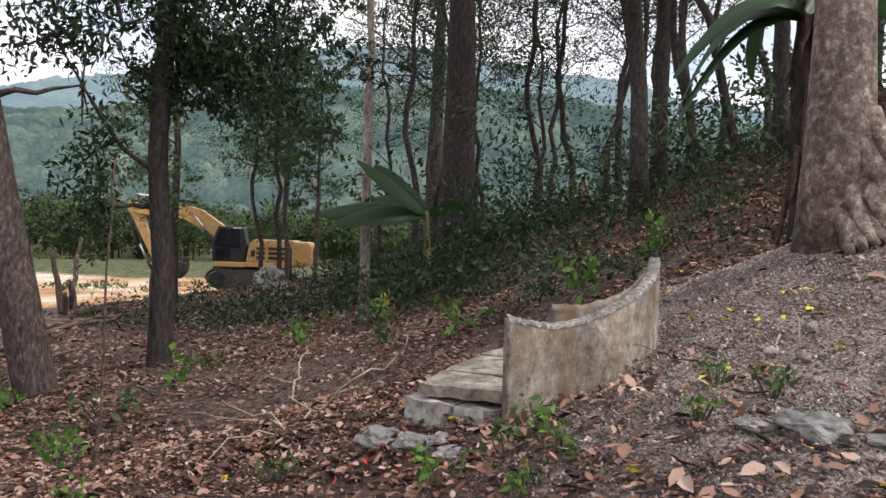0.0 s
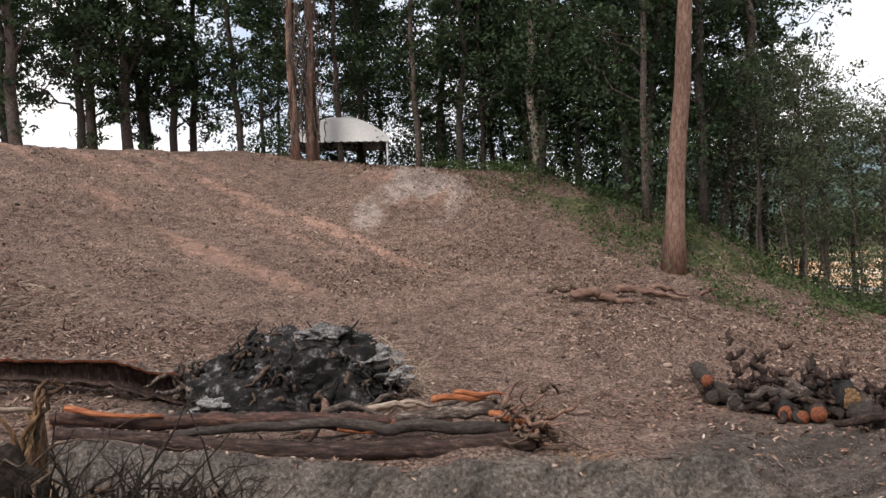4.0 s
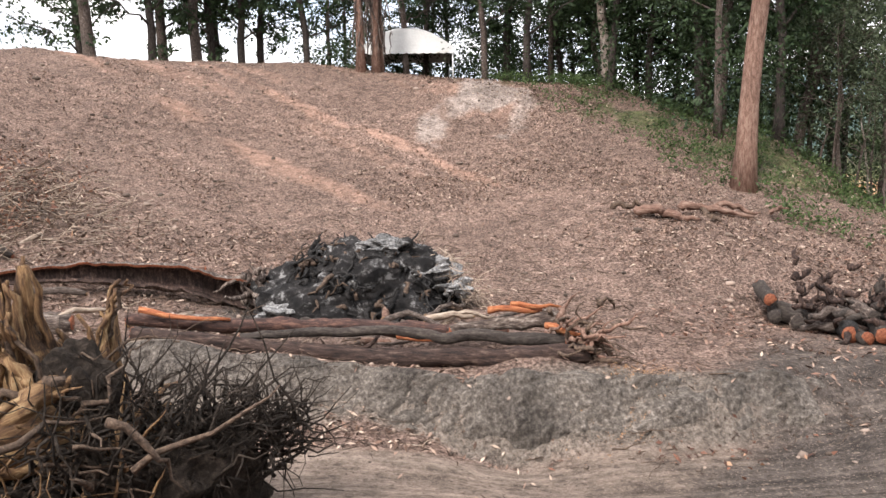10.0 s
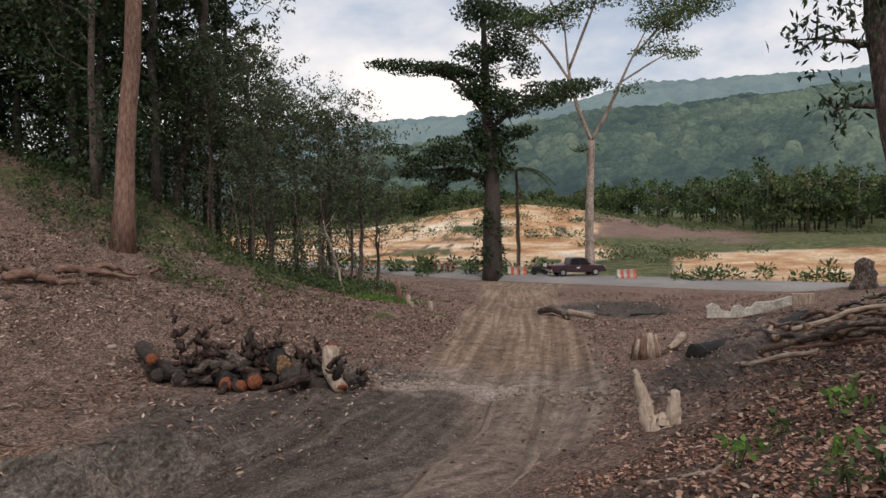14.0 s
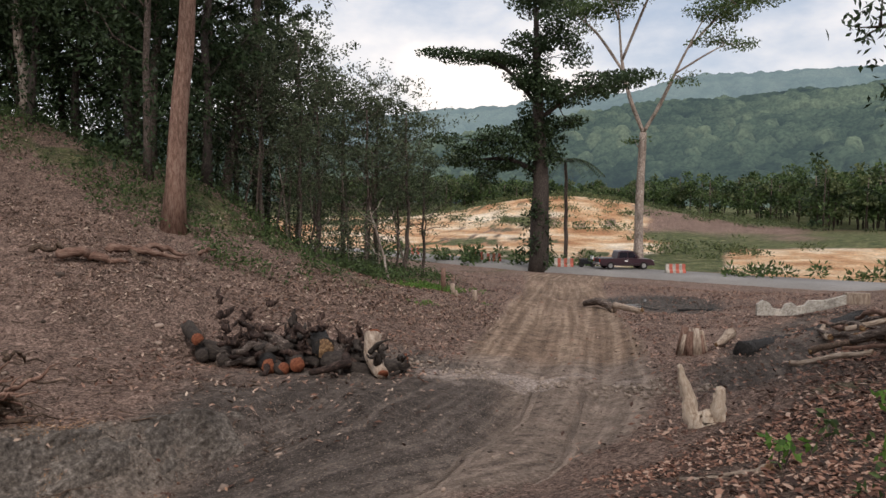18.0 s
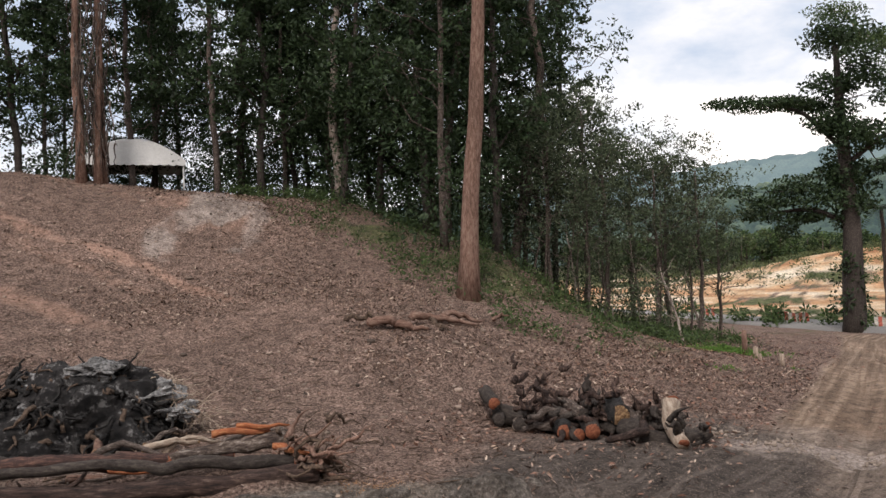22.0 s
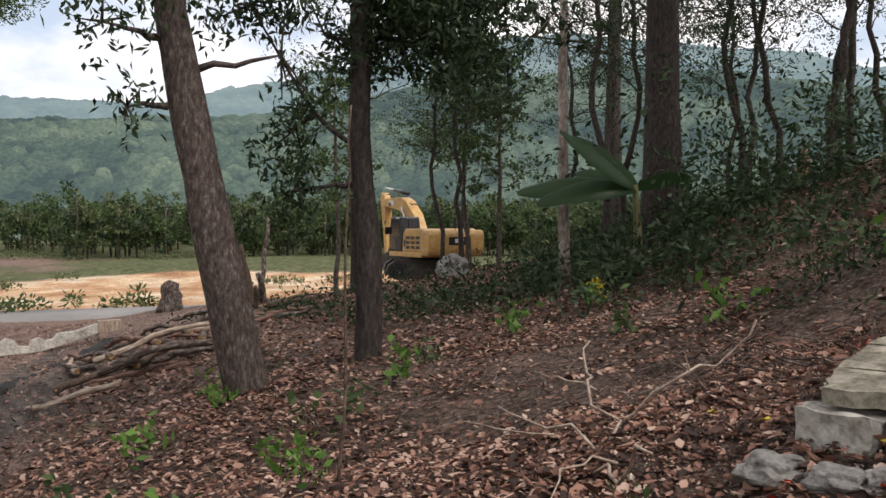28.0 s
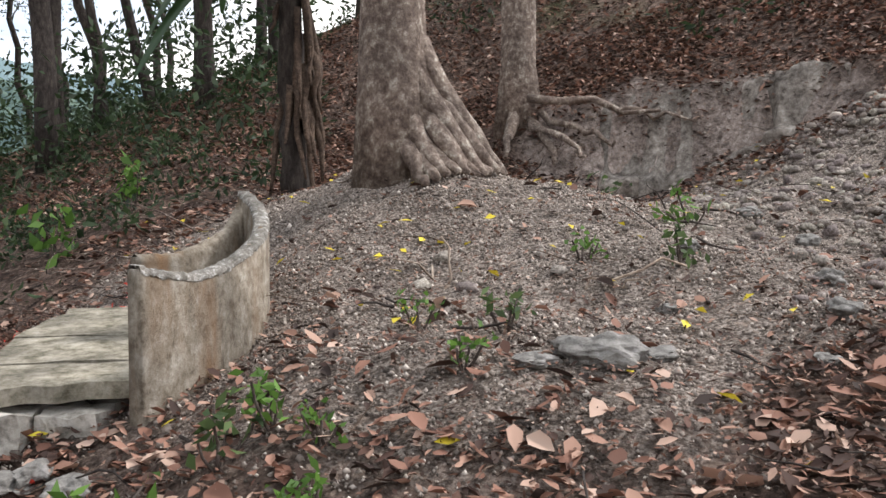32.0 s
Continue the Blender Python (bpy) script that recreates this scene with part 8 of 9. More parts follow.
part("handlebar", Soup().tube([(0.38, -0.34, 1.1), (0.45, 0, 1.04), (0.38, 0.34, 1.1)], [0.02, 0.02], 6).mesh("handlebar"), BLACK, bike)
STRIPE_RED = surface("faded red paint", [(0.42, 0.09, 0.06), (0.55, 0.16, 0.11)], 5, 0.6, 0.1)


def barrier(x, y, turn):
    t = thing("road_barrier", x, y, -4.97, "red and white striped concrete road barrier", "road barrier", "road barriers", turn)
    for k in range(6):
        a = -0.9 + k * 0.3
        part("stripe", prism([(-0.26, 0), (-0.24, 0.2), (-0.1, 0.35), (-0.08, 0.82), (0.08, 0.82), (0.1, 0.35), (0.24, 0.2), (0.26, 0)], a, a + 0.296, 0.0), STRIPE_RED if k % 2 == 0 else CONCRETE_PALE, t)
    return t


for x, y, a in ((79.8, 6.2, 12), (84.0, 13.8, 25), (76.4, -3.9, 20), (90, 24, 28), (85.4, 15.9, 25)):
    barrier(x, y, a)

# ---- the white canopy on the crest ----
CANVAS = surface("white canvas", [(0.62, 0.62, 0.60), (0.74, 0.74, 0.72)], 5, 0.8, 0.15, blotch=0.12, blotch_scale=0.6)
t = thing("canopy_tent", 30.7, 40.0, gz(30.7, 40.0) - 0.1, "white domed canopy tent with scalloped edge among the trees", "canopy", turn=-38)
t.scale = (1.15, 1.15, 1.0)
n = 21
u = np.linspace(-1, 1, n)
U, V_ = np.meshgrid(u, u)
top = 1.45 * (1 - np.abs(U) ** 2.2) * (1 - 0.25 * V_**2) + 1.75
part("roof", grid_mesh("roof", U * 2.35, V_ * 2.1, top), CANVAS, t)
for sx, sy, w, a in ((0, -1, 2.35, 0), (0, 1, 2.35, 0), (-1, 0, 2.1, 90), (1, 0, 2.1, 90)):
    k = np.linspace(-1, 1, 49)
    low = 1.75 - 0.22 - 0.07 * np.abs(np.sin(k * np.pi * 6))
    hi = np.full_like(k, 1.75) + (0 if sy == 0 else 1.45 * (1 - np.abs(k) ** 2.2) * 0.75)
    xs, ys = (k * w, np.full_like(k, sy * 2.1)) if sy else (np.full_like(k, sx * 2.35), k * w)
    part("valance", grid_mesh("valance", np.stack([xs, xs]), np.stack([ys, ys]), np.stack([low, hi])), CANVAS, t)
for x in (-2.25, 2.25):
    for y in (-2.0, 2.0):
        part("pole", Soup().tube([(x, y, -0.4), (x, y, 1.75)], [0.035, 0.035], 8).mesh("pole"), WHITE, t)

# ---- the far left sand cliffs ----
A, K = np.meshgrid(np.radians(np.linspace(3, 50, 420)), np.linspace(0, 1, 60))
edge_r = 60 + 5 * fbm(np.degrees(A), np.zeros_like(A), 0.16, 3, 4) + 2.5 * fbm(np.degrees(A), np.zeros_like(A), 0.6, 2, 9)
D = edge_r + 75 * K**1.6
edge_r = edge_r + 0.7 * np.abs(fbm(np.degrees(A), np.zeros_like(A), 2.2, 2, 19))
D = edge_r + 75 * K**1.6
rise = ease(0, 0.16, K) * (2.9 + 1.2 * fbm(np.degrees(A), K * 3, 0.3, 3, 6)) + 8.2 * ease(0.2, 1, K) * (1.2 - np.degrees(A) / 110)
Xc, Yc = -np.sin(A) * D, np.cos(A) * D
SAND = surface("pale dug sand", [(0.40, 0.32, 0.22), (0.56, 0.48, 0.36), (0.66, 0.58, 0.46)], 0.7, 0.95, 0.3, blotch=0.25, blotch_scale=0.08)
me = grid_mesh("sand_bank", Xc, Yc, 2.2 + rise - 1.2 * (K <= 0) + 0.35 * np.abs(fbm(Xc, Yc, 0.35, 3, 3)) * ease(0, 0.1, K))
me.materials.append(SAND)
tagged(new("sand_bank", me), "pale dug sand cliffs beyond the cleared ground", "sand bank", kind="structure")


def clumps(name, hubs, per, spread, leaf, green, label, seed, kind="stuff", category="plants"):
    r = np.random.RandomState(seed)
    hubs = np.asarray(hubs, float)
    p = np.repeat(hubs, per, 0) + ball(r, len(hubs) * per) * np.asarray(spread) * 1.7
    return tagged(part(name, leaf_mesh(name, p, leaf[0], leaf[1], seed, 0.0), green), label, category, kind=kind)


rr = np.random.RandomState(12)
hub = []
for k in range(560):
    a = math.radians(rr.uniform(4, 50))
    deg = np.array([math.degrees(a)])
    er = 60 + 5 * fbm(deg, deg * 0, 0.16, 3, 4)[0] + 2.5 * fbm(deg, deg * 0, 0.6, 2, 9)[0]
    if fbm(deg, deg * 0, 0.22, 2, 15)[0] < -0.03:
        continue
    q = rr.uniform(0.0, 1.0) ** 0.6 * 3.2
    hub.append((-math.sin(a) * (er + q), math.cos(a) * (er + q), 2.4 + min(1, q / 2.4) * 2.9 + rr.uniform(0, 0.5)))
clumps("cliff_growth", hub, 90, (0.55, 0.55, 0.22), (0.24, 0.08), LEAF_OLIVE, "green scrub hanging over the sand cliffs", 5)
for k, (x, y, h) in enumerate([(-9.5, 70, 3.0), (-3.2, 76, 2.4), (-21, 64, 2.0), (-26, 62, 1.9)]):
    tree(x, y, "small thin-crowned tree on the sand cliff", 120 + k, group="cliff trees", green=LEAF_OLIVE, sink=gz(x, y) - 5.6, height=h, radius=0.06, crown_from=0.6, spread=1.6, leaves=260, limbs=7, leaf=(0.26, 0.09))

# ---- woods, scrub and plantations across the valley ----
rr = np.random.RandomState(21)
s, hub = Soup(), []
for k in range(900):
    az = math.radians(rr.uniform(-172, -66))
    near = ease(-0.02, 0.06, -math.cos(az) / -math.sin(az))
    d = (240 - 70 * near) + 110 * rr.uniform(0, 1) ** 1.3
    x, y = -math.sin(az) * d, math.cos(az) * d
    if (x - 180) ** 2 / 45**2 + (y - 14) ** 2 / 50**2 < 1 or (x - 125) ** 2 / 44**2 + (y + 48) ** 2 / 38**2 < 1:
        continue
    z, h = gz(x, y), (rr.uniform(7, 11) + 4 * near * rr.uniform(0, 1)) * (1 + 0.4 * fbm(np.array([x]), np.array([y]), 0.03, 2, 57)[0])
    s.tube([(x, y, z - 0.5), (x + rr.normal() * 0.4, y + rr.normal() * 0.4, z + h * 0.8)], [0.2, 0.1], 5)
    cxy = rr.normal(size=2) * 0.5
    wide_, low_ = h * rr.uniform(0.22, 0.36), rr.uniform(0, 1)
    for q in ball(rr, 15):
        hub.append((x + cxy[0] + q[0] * wide_, y + cxy[1] + q[1] * wide_, z + h * (0.62 - 0.12 * low_ + (0.34 + 0.16 * low_) * q[2])))
tagged(part("wood_trunks", s.mesh("wood_trunks"), BARK_BROWN), "pale trunks of the wood across the valley", "trees", kind="stuff")
clumps("wood_crowns", hub[0::2], 26, (0.85, 0.85, 0.65), (0.8, 0.55), LEAF_MID, "leafy crowns of the wood across the valley", 22)
clumps("wood_crowns", hub[1::4], 26, (0.85, 0.85, 0.65), (0.8, 0.55), LEAF_OLIVE, "light leafy crowns of the wood across the valley", 122)
clumps("wood_crowns", hub[3::4], 26, (0.85, 0.85, 0.65), (0.8, 0.55), LEAF_DARK, "dark leafy crowns of the wood across the valley", 123)
hub = []
for k in range(2600):
    az, d = math.radians(rr.uniform(-125, -66)), rr.uniform(84, 215)
    x, y = -math.sin(az) * d, math.cos(az) * d
    if fbm(np.array([x]), np.array([y]), 0.03, 3, 51)[0] < 0.05 or (x - 122) ** 2 / 30**2 + (y + 50) ** 2 / 26**2 < 1:
        continue
    hub.append((x, y, gz(x, y) + rr.uniform(0.2, 0.9)))
clumps("valley_scrub", hub, 26, (1.0, 1.0, 0.3), (0.5, 0.22), LEAF_OLIVE, "low green scrub on the valley floor", 23)
hub = [(x, y, gz(x, y) + rr.uniform(0.1, 1.3) ** 1.5) for x, y in [(81 + rr.uniform(-1, 4), 12 + rr.uniform(-9, 14)) for k in range(60)] + [(74 + rr.uniform(0, 5), -14 + rr.uniform(-8, 6)) for k in range(26)]]
clumps("roadside_scrub", hub, 40, (0.6, 0.6, 0.5), (0.5, 0.2), LEAF_MID, "leafy scrub along the road verge", 24)
# creepers round the roadside tree
hub = [(76.5 + rr.normal() * 0.7, 8.3 + rr.normal() * 0.7, -4.8 + 13 * rr.uniform(0, 1)) for k in range(46)]
clumps("creepers", hub, 40, (0.35, 0.35, 0.7), (0.4, 0.2), LEAF_DARK, "dark creepers climbing the roadside tree", 25)
# a palm by the roadside
t = thing("palm", 84.5, 6.4, gz(84.5, 6.4), "slender palm behind the roadside tree", "palm")
part("stem", Soup().tube(wander((0, 0, 0), (0.4, 0.2, 11), 12, 0.05, 3), [0.22, 0.15], 8, 0.05, 3).mesh("stem"), BARK_BROWN, t)
for k in range(11):
    a, ln = k * 33, 4.4
    kk = np.linspace(0, 1, 22)[1:]
    rib = np.stack([ln * kk * 0.85, kk * 0, 1.1 * kk - 2.6 * kk**2], -1)
    P = np.concatenate([np.stack([rib, rib + [0.12, 0.62 * sd, -0.28] * np.ones((21, 1)), rib + [0.22, 0.6 * sd, -0.3] * np.ones((21, 1)), rib + [0.1, 0, 0]], 1) for sd in (-1, 1)]).reshape(-1, 3)
    m = mesh_of("frond", P, np.arange(len(P)).reshape(-1, 4))
    m.transform(pose(0.4, 0.2, 11, 0, 0, a))
    part("frond", m, LEAF_DARK, t)

# ---- undergrowth ----


def region(n, x0, x1, y0, y1, keep, seed):
    """Random places in a rectangle, kept by a rule on arrays."""
    r = np.random.RandomState(seed)
    x, y = r.uniform(x0, x1, n), r.uniform(y0, y1, n)
    k = r.uniform(0, 1, n) < keep(x, y)
    return x[k], y[k]


def hubs_on(xs, ys, low, high, seed):
    return np.stack([xs, ys, ground(xs, ys) + np.random.RandomState(seed).uniform(low, high, len(xs))], -1)


def slope_plants(x, y):
    return ease(26.5, 30, x + 0.25 * (20 - y)) * ease(8, 12, y) * ease(-0.45, 0.25, fbm(x, y, 0.4, 3, 61))


xs, ys = region(5200, 26, 46, 9, 34, slope_plants, 1)
clumps("hill_undergrowth", hubs_on(xs, ys, 0.05, 0.55, 2), 11, (0.22, 0.22, 0.16), (0.17, 0.07), LEAF_MID, "green undergrowth at the foot of the wood", 31)
xs, ys = region(1100, 28, 54, 18, 48, lambda x, y: 0.9 * ease(30, 34, x + 0.2 * (30 - y)), 3)
clumps("dark_underwood", hubs_on(xs, ys, 0.3, 8.5, 4), 60, (0.9, 0.9, 0.7), (0.26, 0.11), LEAF_DARK, "dark shrubs and saplings in the shade of the wood", 32)
xs, ys = region(230, 35.5, 47, 9.0, 21, lambda x, y: ease(0, 2.5, y - 8.6 - 0.05 * x), 5)
clumps("thicket_underwood", hubs_on(xs, ys, 0.1, 3.2, 6), 45, (0.45, 0.45, 0.4), (0.17, 0.07), LEAF_THICKET, "tangled scrub under the thicket", 33)
xs, ys = region(700, 30, 40, 4.4, 10, lambda x, y: ease(-0.1, 0.3, fbm(x, y, 0.4, 3, 71)) * ease(4.6, 6, y), 7)
clumps("grass_bank", hubs_on(xs, ys, 0.03, 0.14, 8), 14, (0.2, 0.2, 0.06), (0.16, 0.04), LEAF_FRESH, "short green weeds on the bank by the road", 34)
xs, ys = region(2600, 7, 32, -34, -9, lambda x, y: (0.5 + 0.5 * ease(13, 17, x - 0.35 * (y + 16))) * (1 - 0.85 * ease(20, 23, x) * ease(-26, -22, y)) * ease(-0.35, 0.2, fbm(x, y, 0.35, 3, 81)), 9)
clumps("slope_undergrowth", hubs_on(xs, ys, 0.05, 0.6, 10), 16, (0.3, 0.3, 0.2), (0.18, 0.07), LEAF_DARK, "dark green undergrowth on the wooded slope", 35)
xs, ys = region(260, 13, 30, -36, -14, lambda x, y: 0.6 * (1 - ease(19, 22, x) * ease(-30, -26, y)), 11)
clumps("slope_saplings", hubs_on(xs, ys, 0.5, 4.0, 12), 34, (0.7, 0.7, 0.6), (0.22, 0.09), LEAF_DARK, "dark saplings between the slope's trunks", 36)
xs, ys = region(150, 11.5, 21, -19.5, -12.5, lambda x, y: 0.8 * (y < -1.0 - 0.86 * (x - 2)), 13)
clumps("edge_bushes", hubs_on(xs, ys, 0.05, 1.0, 14), 45, (0.4, 0.4, 0.3), (0.2, 0.08), LEAF_DARK, "dark bushes at the edge of the wood", 37)
# Dark leaves added behind the canopy to stand in for shade under its roof.
xs, ys = region(90, 28, 37, 40.5, 47, lambda x, y: 0.9 + 0 * x, 15)
clumps("crest_bushes", hubs_on(xs, ys, 0.2, 2.8, 16), 60, (0.7, 0.7, 0.5), (0.26, 0.11), LEAF_DARK, "dark bushes added behind the canopy on the crest as the shade below it", 38)
rr = np.random.RandomState(44)
for k, (x, y, sz) in enumerate([(6.2, -2.2, 0.22), (6.9, -3.1, 0.2), (7.7, -2.2, 0.2), (6.0, -1.8, 0.18), (5.4, -2.6, 0.15), (8.3, -3.6, 0.25), (9.4, -4.6, 0.3), (10.2, -5.9, 0.3), (7.6, -8.6, 0.35), (6.6, -9.4, 0.3), (5.7, -8.8, 0.35), (5.4, -10.0, 0.3), (9.2, -8.8, 0.3), (13.0, -12.2, 0.4), (2.6, -3.9, 0.13), (2.75, -3.75, 0.16), (2.4, -3.8, 0.1), (2.1, -4.8, 0.1), (1.7, -4.6, 0.12), (1.9, -4.2, 0.1), (1.2, -5.6, 0.12), (0.7, -5.4, 0.14), (0.4, -6.3, 0.18), (1.6, -9.5, 0.2), (0.5, -9.2, 0.22), (2.4, -3.4, 0.12), (3.1, -3.6, 0.14), (11.2, -7.0, 0.25), (12.2, -9.4, 0.4), (10.8, -3.2, 0.3), (9.6, -2.2, 0.25), (11.8, -4.4, 0.25), (13.2, -4.9, 0.2), (4.3, -3.4, 0.16), (8.6, -1.5, 0.25)]):
    bush(x, y, "small fresh green seedling in the leaf litter", 200 + k, (sz, sz, sz), 34, (sz * 0.5, sz * 0.24), LEAF_FRESH if k % 3 else LEAF_MID, "seedling", 4, "seedlings", "seedling", 0.2)
bush(13.4, -12.6, "yellow-leaved weed at the wood's edge", 260, (0.3, 0.3, 0.35), 60, (0.14, 0.06), LEAF_YELLOW, "weed", 4, name="weed")
bush(1.9, 21.2, "small green sprout on the felled log", 261, (0.3, 0.3, 0.3), 80, (0.12, 0.06), LEAF_FRESH, "sprout", 4, name="sprout")

# ---- leaf litter, chips, twigs and gravel ----


def litter_at(x, y):
    wobble = 0.8 * fbm(x, y, 0.5, 3, 11)
    line = np.interp(x, [-8, 3, 7, 12, 16, 24, 34, 60], [3, 2, 1.2, 0.0, -2.6, -6, -12, -26])
    return ease(-0.5, 0.8, line - y + wobble)


def gravel_at(x, y):
    return np.exp(-(((x - 1.0) / 3.9) ** 2 + ((y + 7.2) / 3.9) ** 2) ** 4) * ease(-0.35, 0.35, -y - 2.6 - 1.6 * (1 - ease(0.5, 1.7, x)) + 0.4 * fbm(x, y, 0.5, 3, 11))


xs, ys = region(185000, -8, 15, -14, 3.2, lambda x, y: (0.08 + 0.92 * ease(-6.5, -2, x)) * litter_at(x, y) * (1 - 0.95 * gravel_at(x, y)) * (0.12 + 0.88 * ease(-0.45, 0.25, fbm(x, y, 0.6, 3, 91))), 21)
tagged(part("leaf_litter", fallen("leaf_litter", xs, ys, 0.066, 0.032, 41), LEAF_DRY), "carpet of dry brown fallen leaves", "fallen leaves", kind="stuff")
xs, ys = region(85000, -9, 8, -26, -10.5, lambda x, y: (1 - gravel_at(x, y)) * (1 - 0.93 * np.exp(-(((x + 0.8) / 3.0) ** 2 + ((y + 11.4) / 0.6) ** 2) ** 2)) * (0.4 + 0.6 * ease(-0.3, 0.3, fbm(x, y, 0.6, 3, 92))), 20)
tagged(part("leaf_litter", lying("leaf_litter", xs, ys, 0.10, 0.042, 40, 0.5), LEAF_DRY), "dry brown fallen leaves on the bank above the grave", "fallen leaves", kind="stuff")
xs, ys = region(30000, -2, 6.5, -5.2, -1.2, lambda x, y: (1 - 0.9 * gravel_at(x, y)) * (1 - 0.6 * ease(1.6, 2.6, x)) * ease(-0.3, 0.3, fbm(x, y, 0.9, 3, 93)) + 0.35 * ease(0.25, 0.4, fbm(x, y, 1.1, 2, 94)), 19)
tagged(part("leaf_litter", fallen("leaf_litter", xs, ys, 0.064, 0.030, 39, 0.4, 0.03), LEAF_DRY), "thick curled dry leaves at the foot of the mound", "fallen leaves", kind="stuff")
xs, ys = region(60000, 4, 34, -34, -1, lambda x, y: litter_at(x, y) * (x > 12) + litter_at(x, y) * (x <= 12) * (y < -13), 22)
tagged(part("leaf_litter", lying("leaf_litter", xs, ys, 0.15, 0.07, 42), LEAF_DRY), "dry brown fallen leaves under the trees", "fallen leaves", kind="stuff")
xs, ys = region(1300, -2, 5, -11, -3.2, lambda x, y: 0.05 + 0.25 * np.exp(-((x - 2.0) ** 2 + (y + 6.2) ** 2) / 2), 23)
tagged(part("yellow_leaves", lying("yellow_leaves", xs, ys, 0.075, 0.045, 43), LEAF_YELLOW), "fresh yellow fallen leaves on the grave mound", "fallen leaves", kind="stuff")
xs, ys = region(150000, -14, 40, 3, 46, lambda x, y: (1 - in_track(x, y) * 0.985) * (1 - 0.9 * np.exp(-(((x - 17) / 7) ** 2 + ((y - 6.0) / 3.0) ** 2) ** 2)) * (0.05 + 0.95 * ease(-0.15, 0.4, fbm(x, y, 0.22, 4, 95))) * (1 - 0.7 * ease(25, 33, y + 0.3 * (x - 14)) * (1 - ease(24, 30, x))), 24)
CHIPS = foliage("wood chips", (0.035, 0.022, 0.016), (0.54, 0.43, 0.34), 0.0, 0.8, [(0.4, (0.10, 0.06, 0.043)), (0.65, (0.22, 0.135, 0.10)), (0.86, (0.38, 0.27, 0.205))])
tagged(part("wood_chips", lying("wood_chips", xs, ys, 0.16, 0.045, 44, 0.5), CHIPS), "wood chips and shreds strewn over the cleared hillside", "wood chips", kind="stuff")
xs, ys = region(26000, 14, 60, -10, 12, lambda x, y: (1 - in_track(x, y) * 0.95) * (0.25 + 0.75 * ease(-0.2, 0.3, fbm(x, y, 0.3, 3, 96))), 25)
tagged(part("leaf_litter", lying("leaf_litter", xs, ys, 0.14, 0.06, 45), LEAF_DRY), "dry leaves along the track banks", "fallen leaves", kind="stuff")


def twigs(name, xs, ys, length, radius, label, seed, material, pile=0.0, steep=0.15):
    r, s = np.random.RandomState(seed), Soup()
    g = ground(xs, ys)
    for x, y, z in zip(xs, ys, g):
        a, ln = r.uniform(0, 6.283), length * r.uniform(0.4, 1.4)
        p = np.array([x, y, z + 0.03 + pile * r.uniform(0, 1)])
        d = np.array([math.cos(a), math.sin(a), r.normal() * steep]) * ln
        s.tube(wander(p, p + d, 5, ln * 0.05, r.randint(1 << 20)), [radius * r.uniform(0.5, 1.3), radius * 0.3], 4, 0, 1, False)
    return tagged(part(name, s.mesh(name), material), label, "twigs", kind="stuff")


xs, ys = region(3600, -9, 8.5, 21.5, 34, lambda x, y: np.exp(-(((x - 2) / 5.5) ** 2 + ((y - 26) / 4.5) ** 2) ** 2), 26)
twigs("brush_heap", xs, ys, 1.0, 0.02, "tangled dry brush on the earth heap", 51, EARTH_ROOT, 0.45, 0.3)
xs, ys = region(2600, -9, 10, 21.5, 34, lambda x, y: np.exp(-(((x - 4.5) / 4.5) ** 2 + ((y - 25.5) / 3.5) ** 2) ** 2), 27)
twigs("pale_brush", xs, ys, 0.9, 0.014, "pale dry twigs in the brush heap", 52, WOOD_PALE, 0.5, 0.35)
xs, ys = region(2600, -12, 38, 8, 44, lambda x, y: (1 - in_track(x, y)) * 0.8, 28)
twigs("scattered_twigs", xs, ys, 0.6, 0.016, "twigs and roots scattered over the hillside", 53, EARTH_ROOT)
xs, ys = region(420, -2, 14, -12, 1, lambda x, y: litter_at(x, y) * 0.8, 29)
twigs("fallen_twigs", xs, ys, 0.5, 0.008, "dark fallen twigs in the leaf litter", 54, BARK_DARK)
xs, ys = region(500, 1, 16, 10, 20, lambda x, y: ease(0, 1, y - 17 + x * 0.55) * 0.8, 30)
twigs("log_debris", xs, ys, 0.55, 0.016, "bark shreds and roots about the long logs", 55, EARTH_ROOT, 0.12)
# dry fallen leaves reddening the brush heap
xs, ys = region(32000, -9, 9, 21, 35, lambda x, y: np.exp(-(((x + 0) / 6) ** 2 + ((y - 28) / 5) ** 2) ** 2), 31)
m = lying("heap_leaves", xs, ys, 0.17, 0.07, 46, 0.9, 0.25)
tagged(part("heap_leaves", m, LEAF_HEAP), "withered leaves on the brush heap", "fallen leaves", kind="stuff")
# orange sawdust and shavings where the logs were cut
SAWDUST = foliage("sawdust", (0.26, 0.13, 0.065), (0.46, 0.28, 0.16), 0.0, 0.9)
rr = np.random.RandomState(83)
for cx, cy, wx, wy, count in ((-5.9, 15.3, 0.75, 0.4, 1600), (-2.4, 11.7, 0.5, 0.3, 1200), (-3.1, 15.2, 0.9, 0.4, 900), (11.2, 8.9, 0.55, 0.3, 900)):
    m = lying("sawdust", rr.normal(cx, wx, count), rr.normal(cy, wy, count), 0.035, 0.022, 84, 0.5, 0.004)
    tagged(part("sawdust", m, SAWDUST), "patch of orange sawdust and shavings on the bare ground", "sawdust", kind="stuff")
xs, ys = region(700, -12, 8, 10, 24, lambda x, y: 0.6 + 0 * x, 64)
twigs("pale_sticks", xs, ys, 0.4, 0.014, "pale broken sticks strewn over the cleared ground", 65, WOOD_PALE)
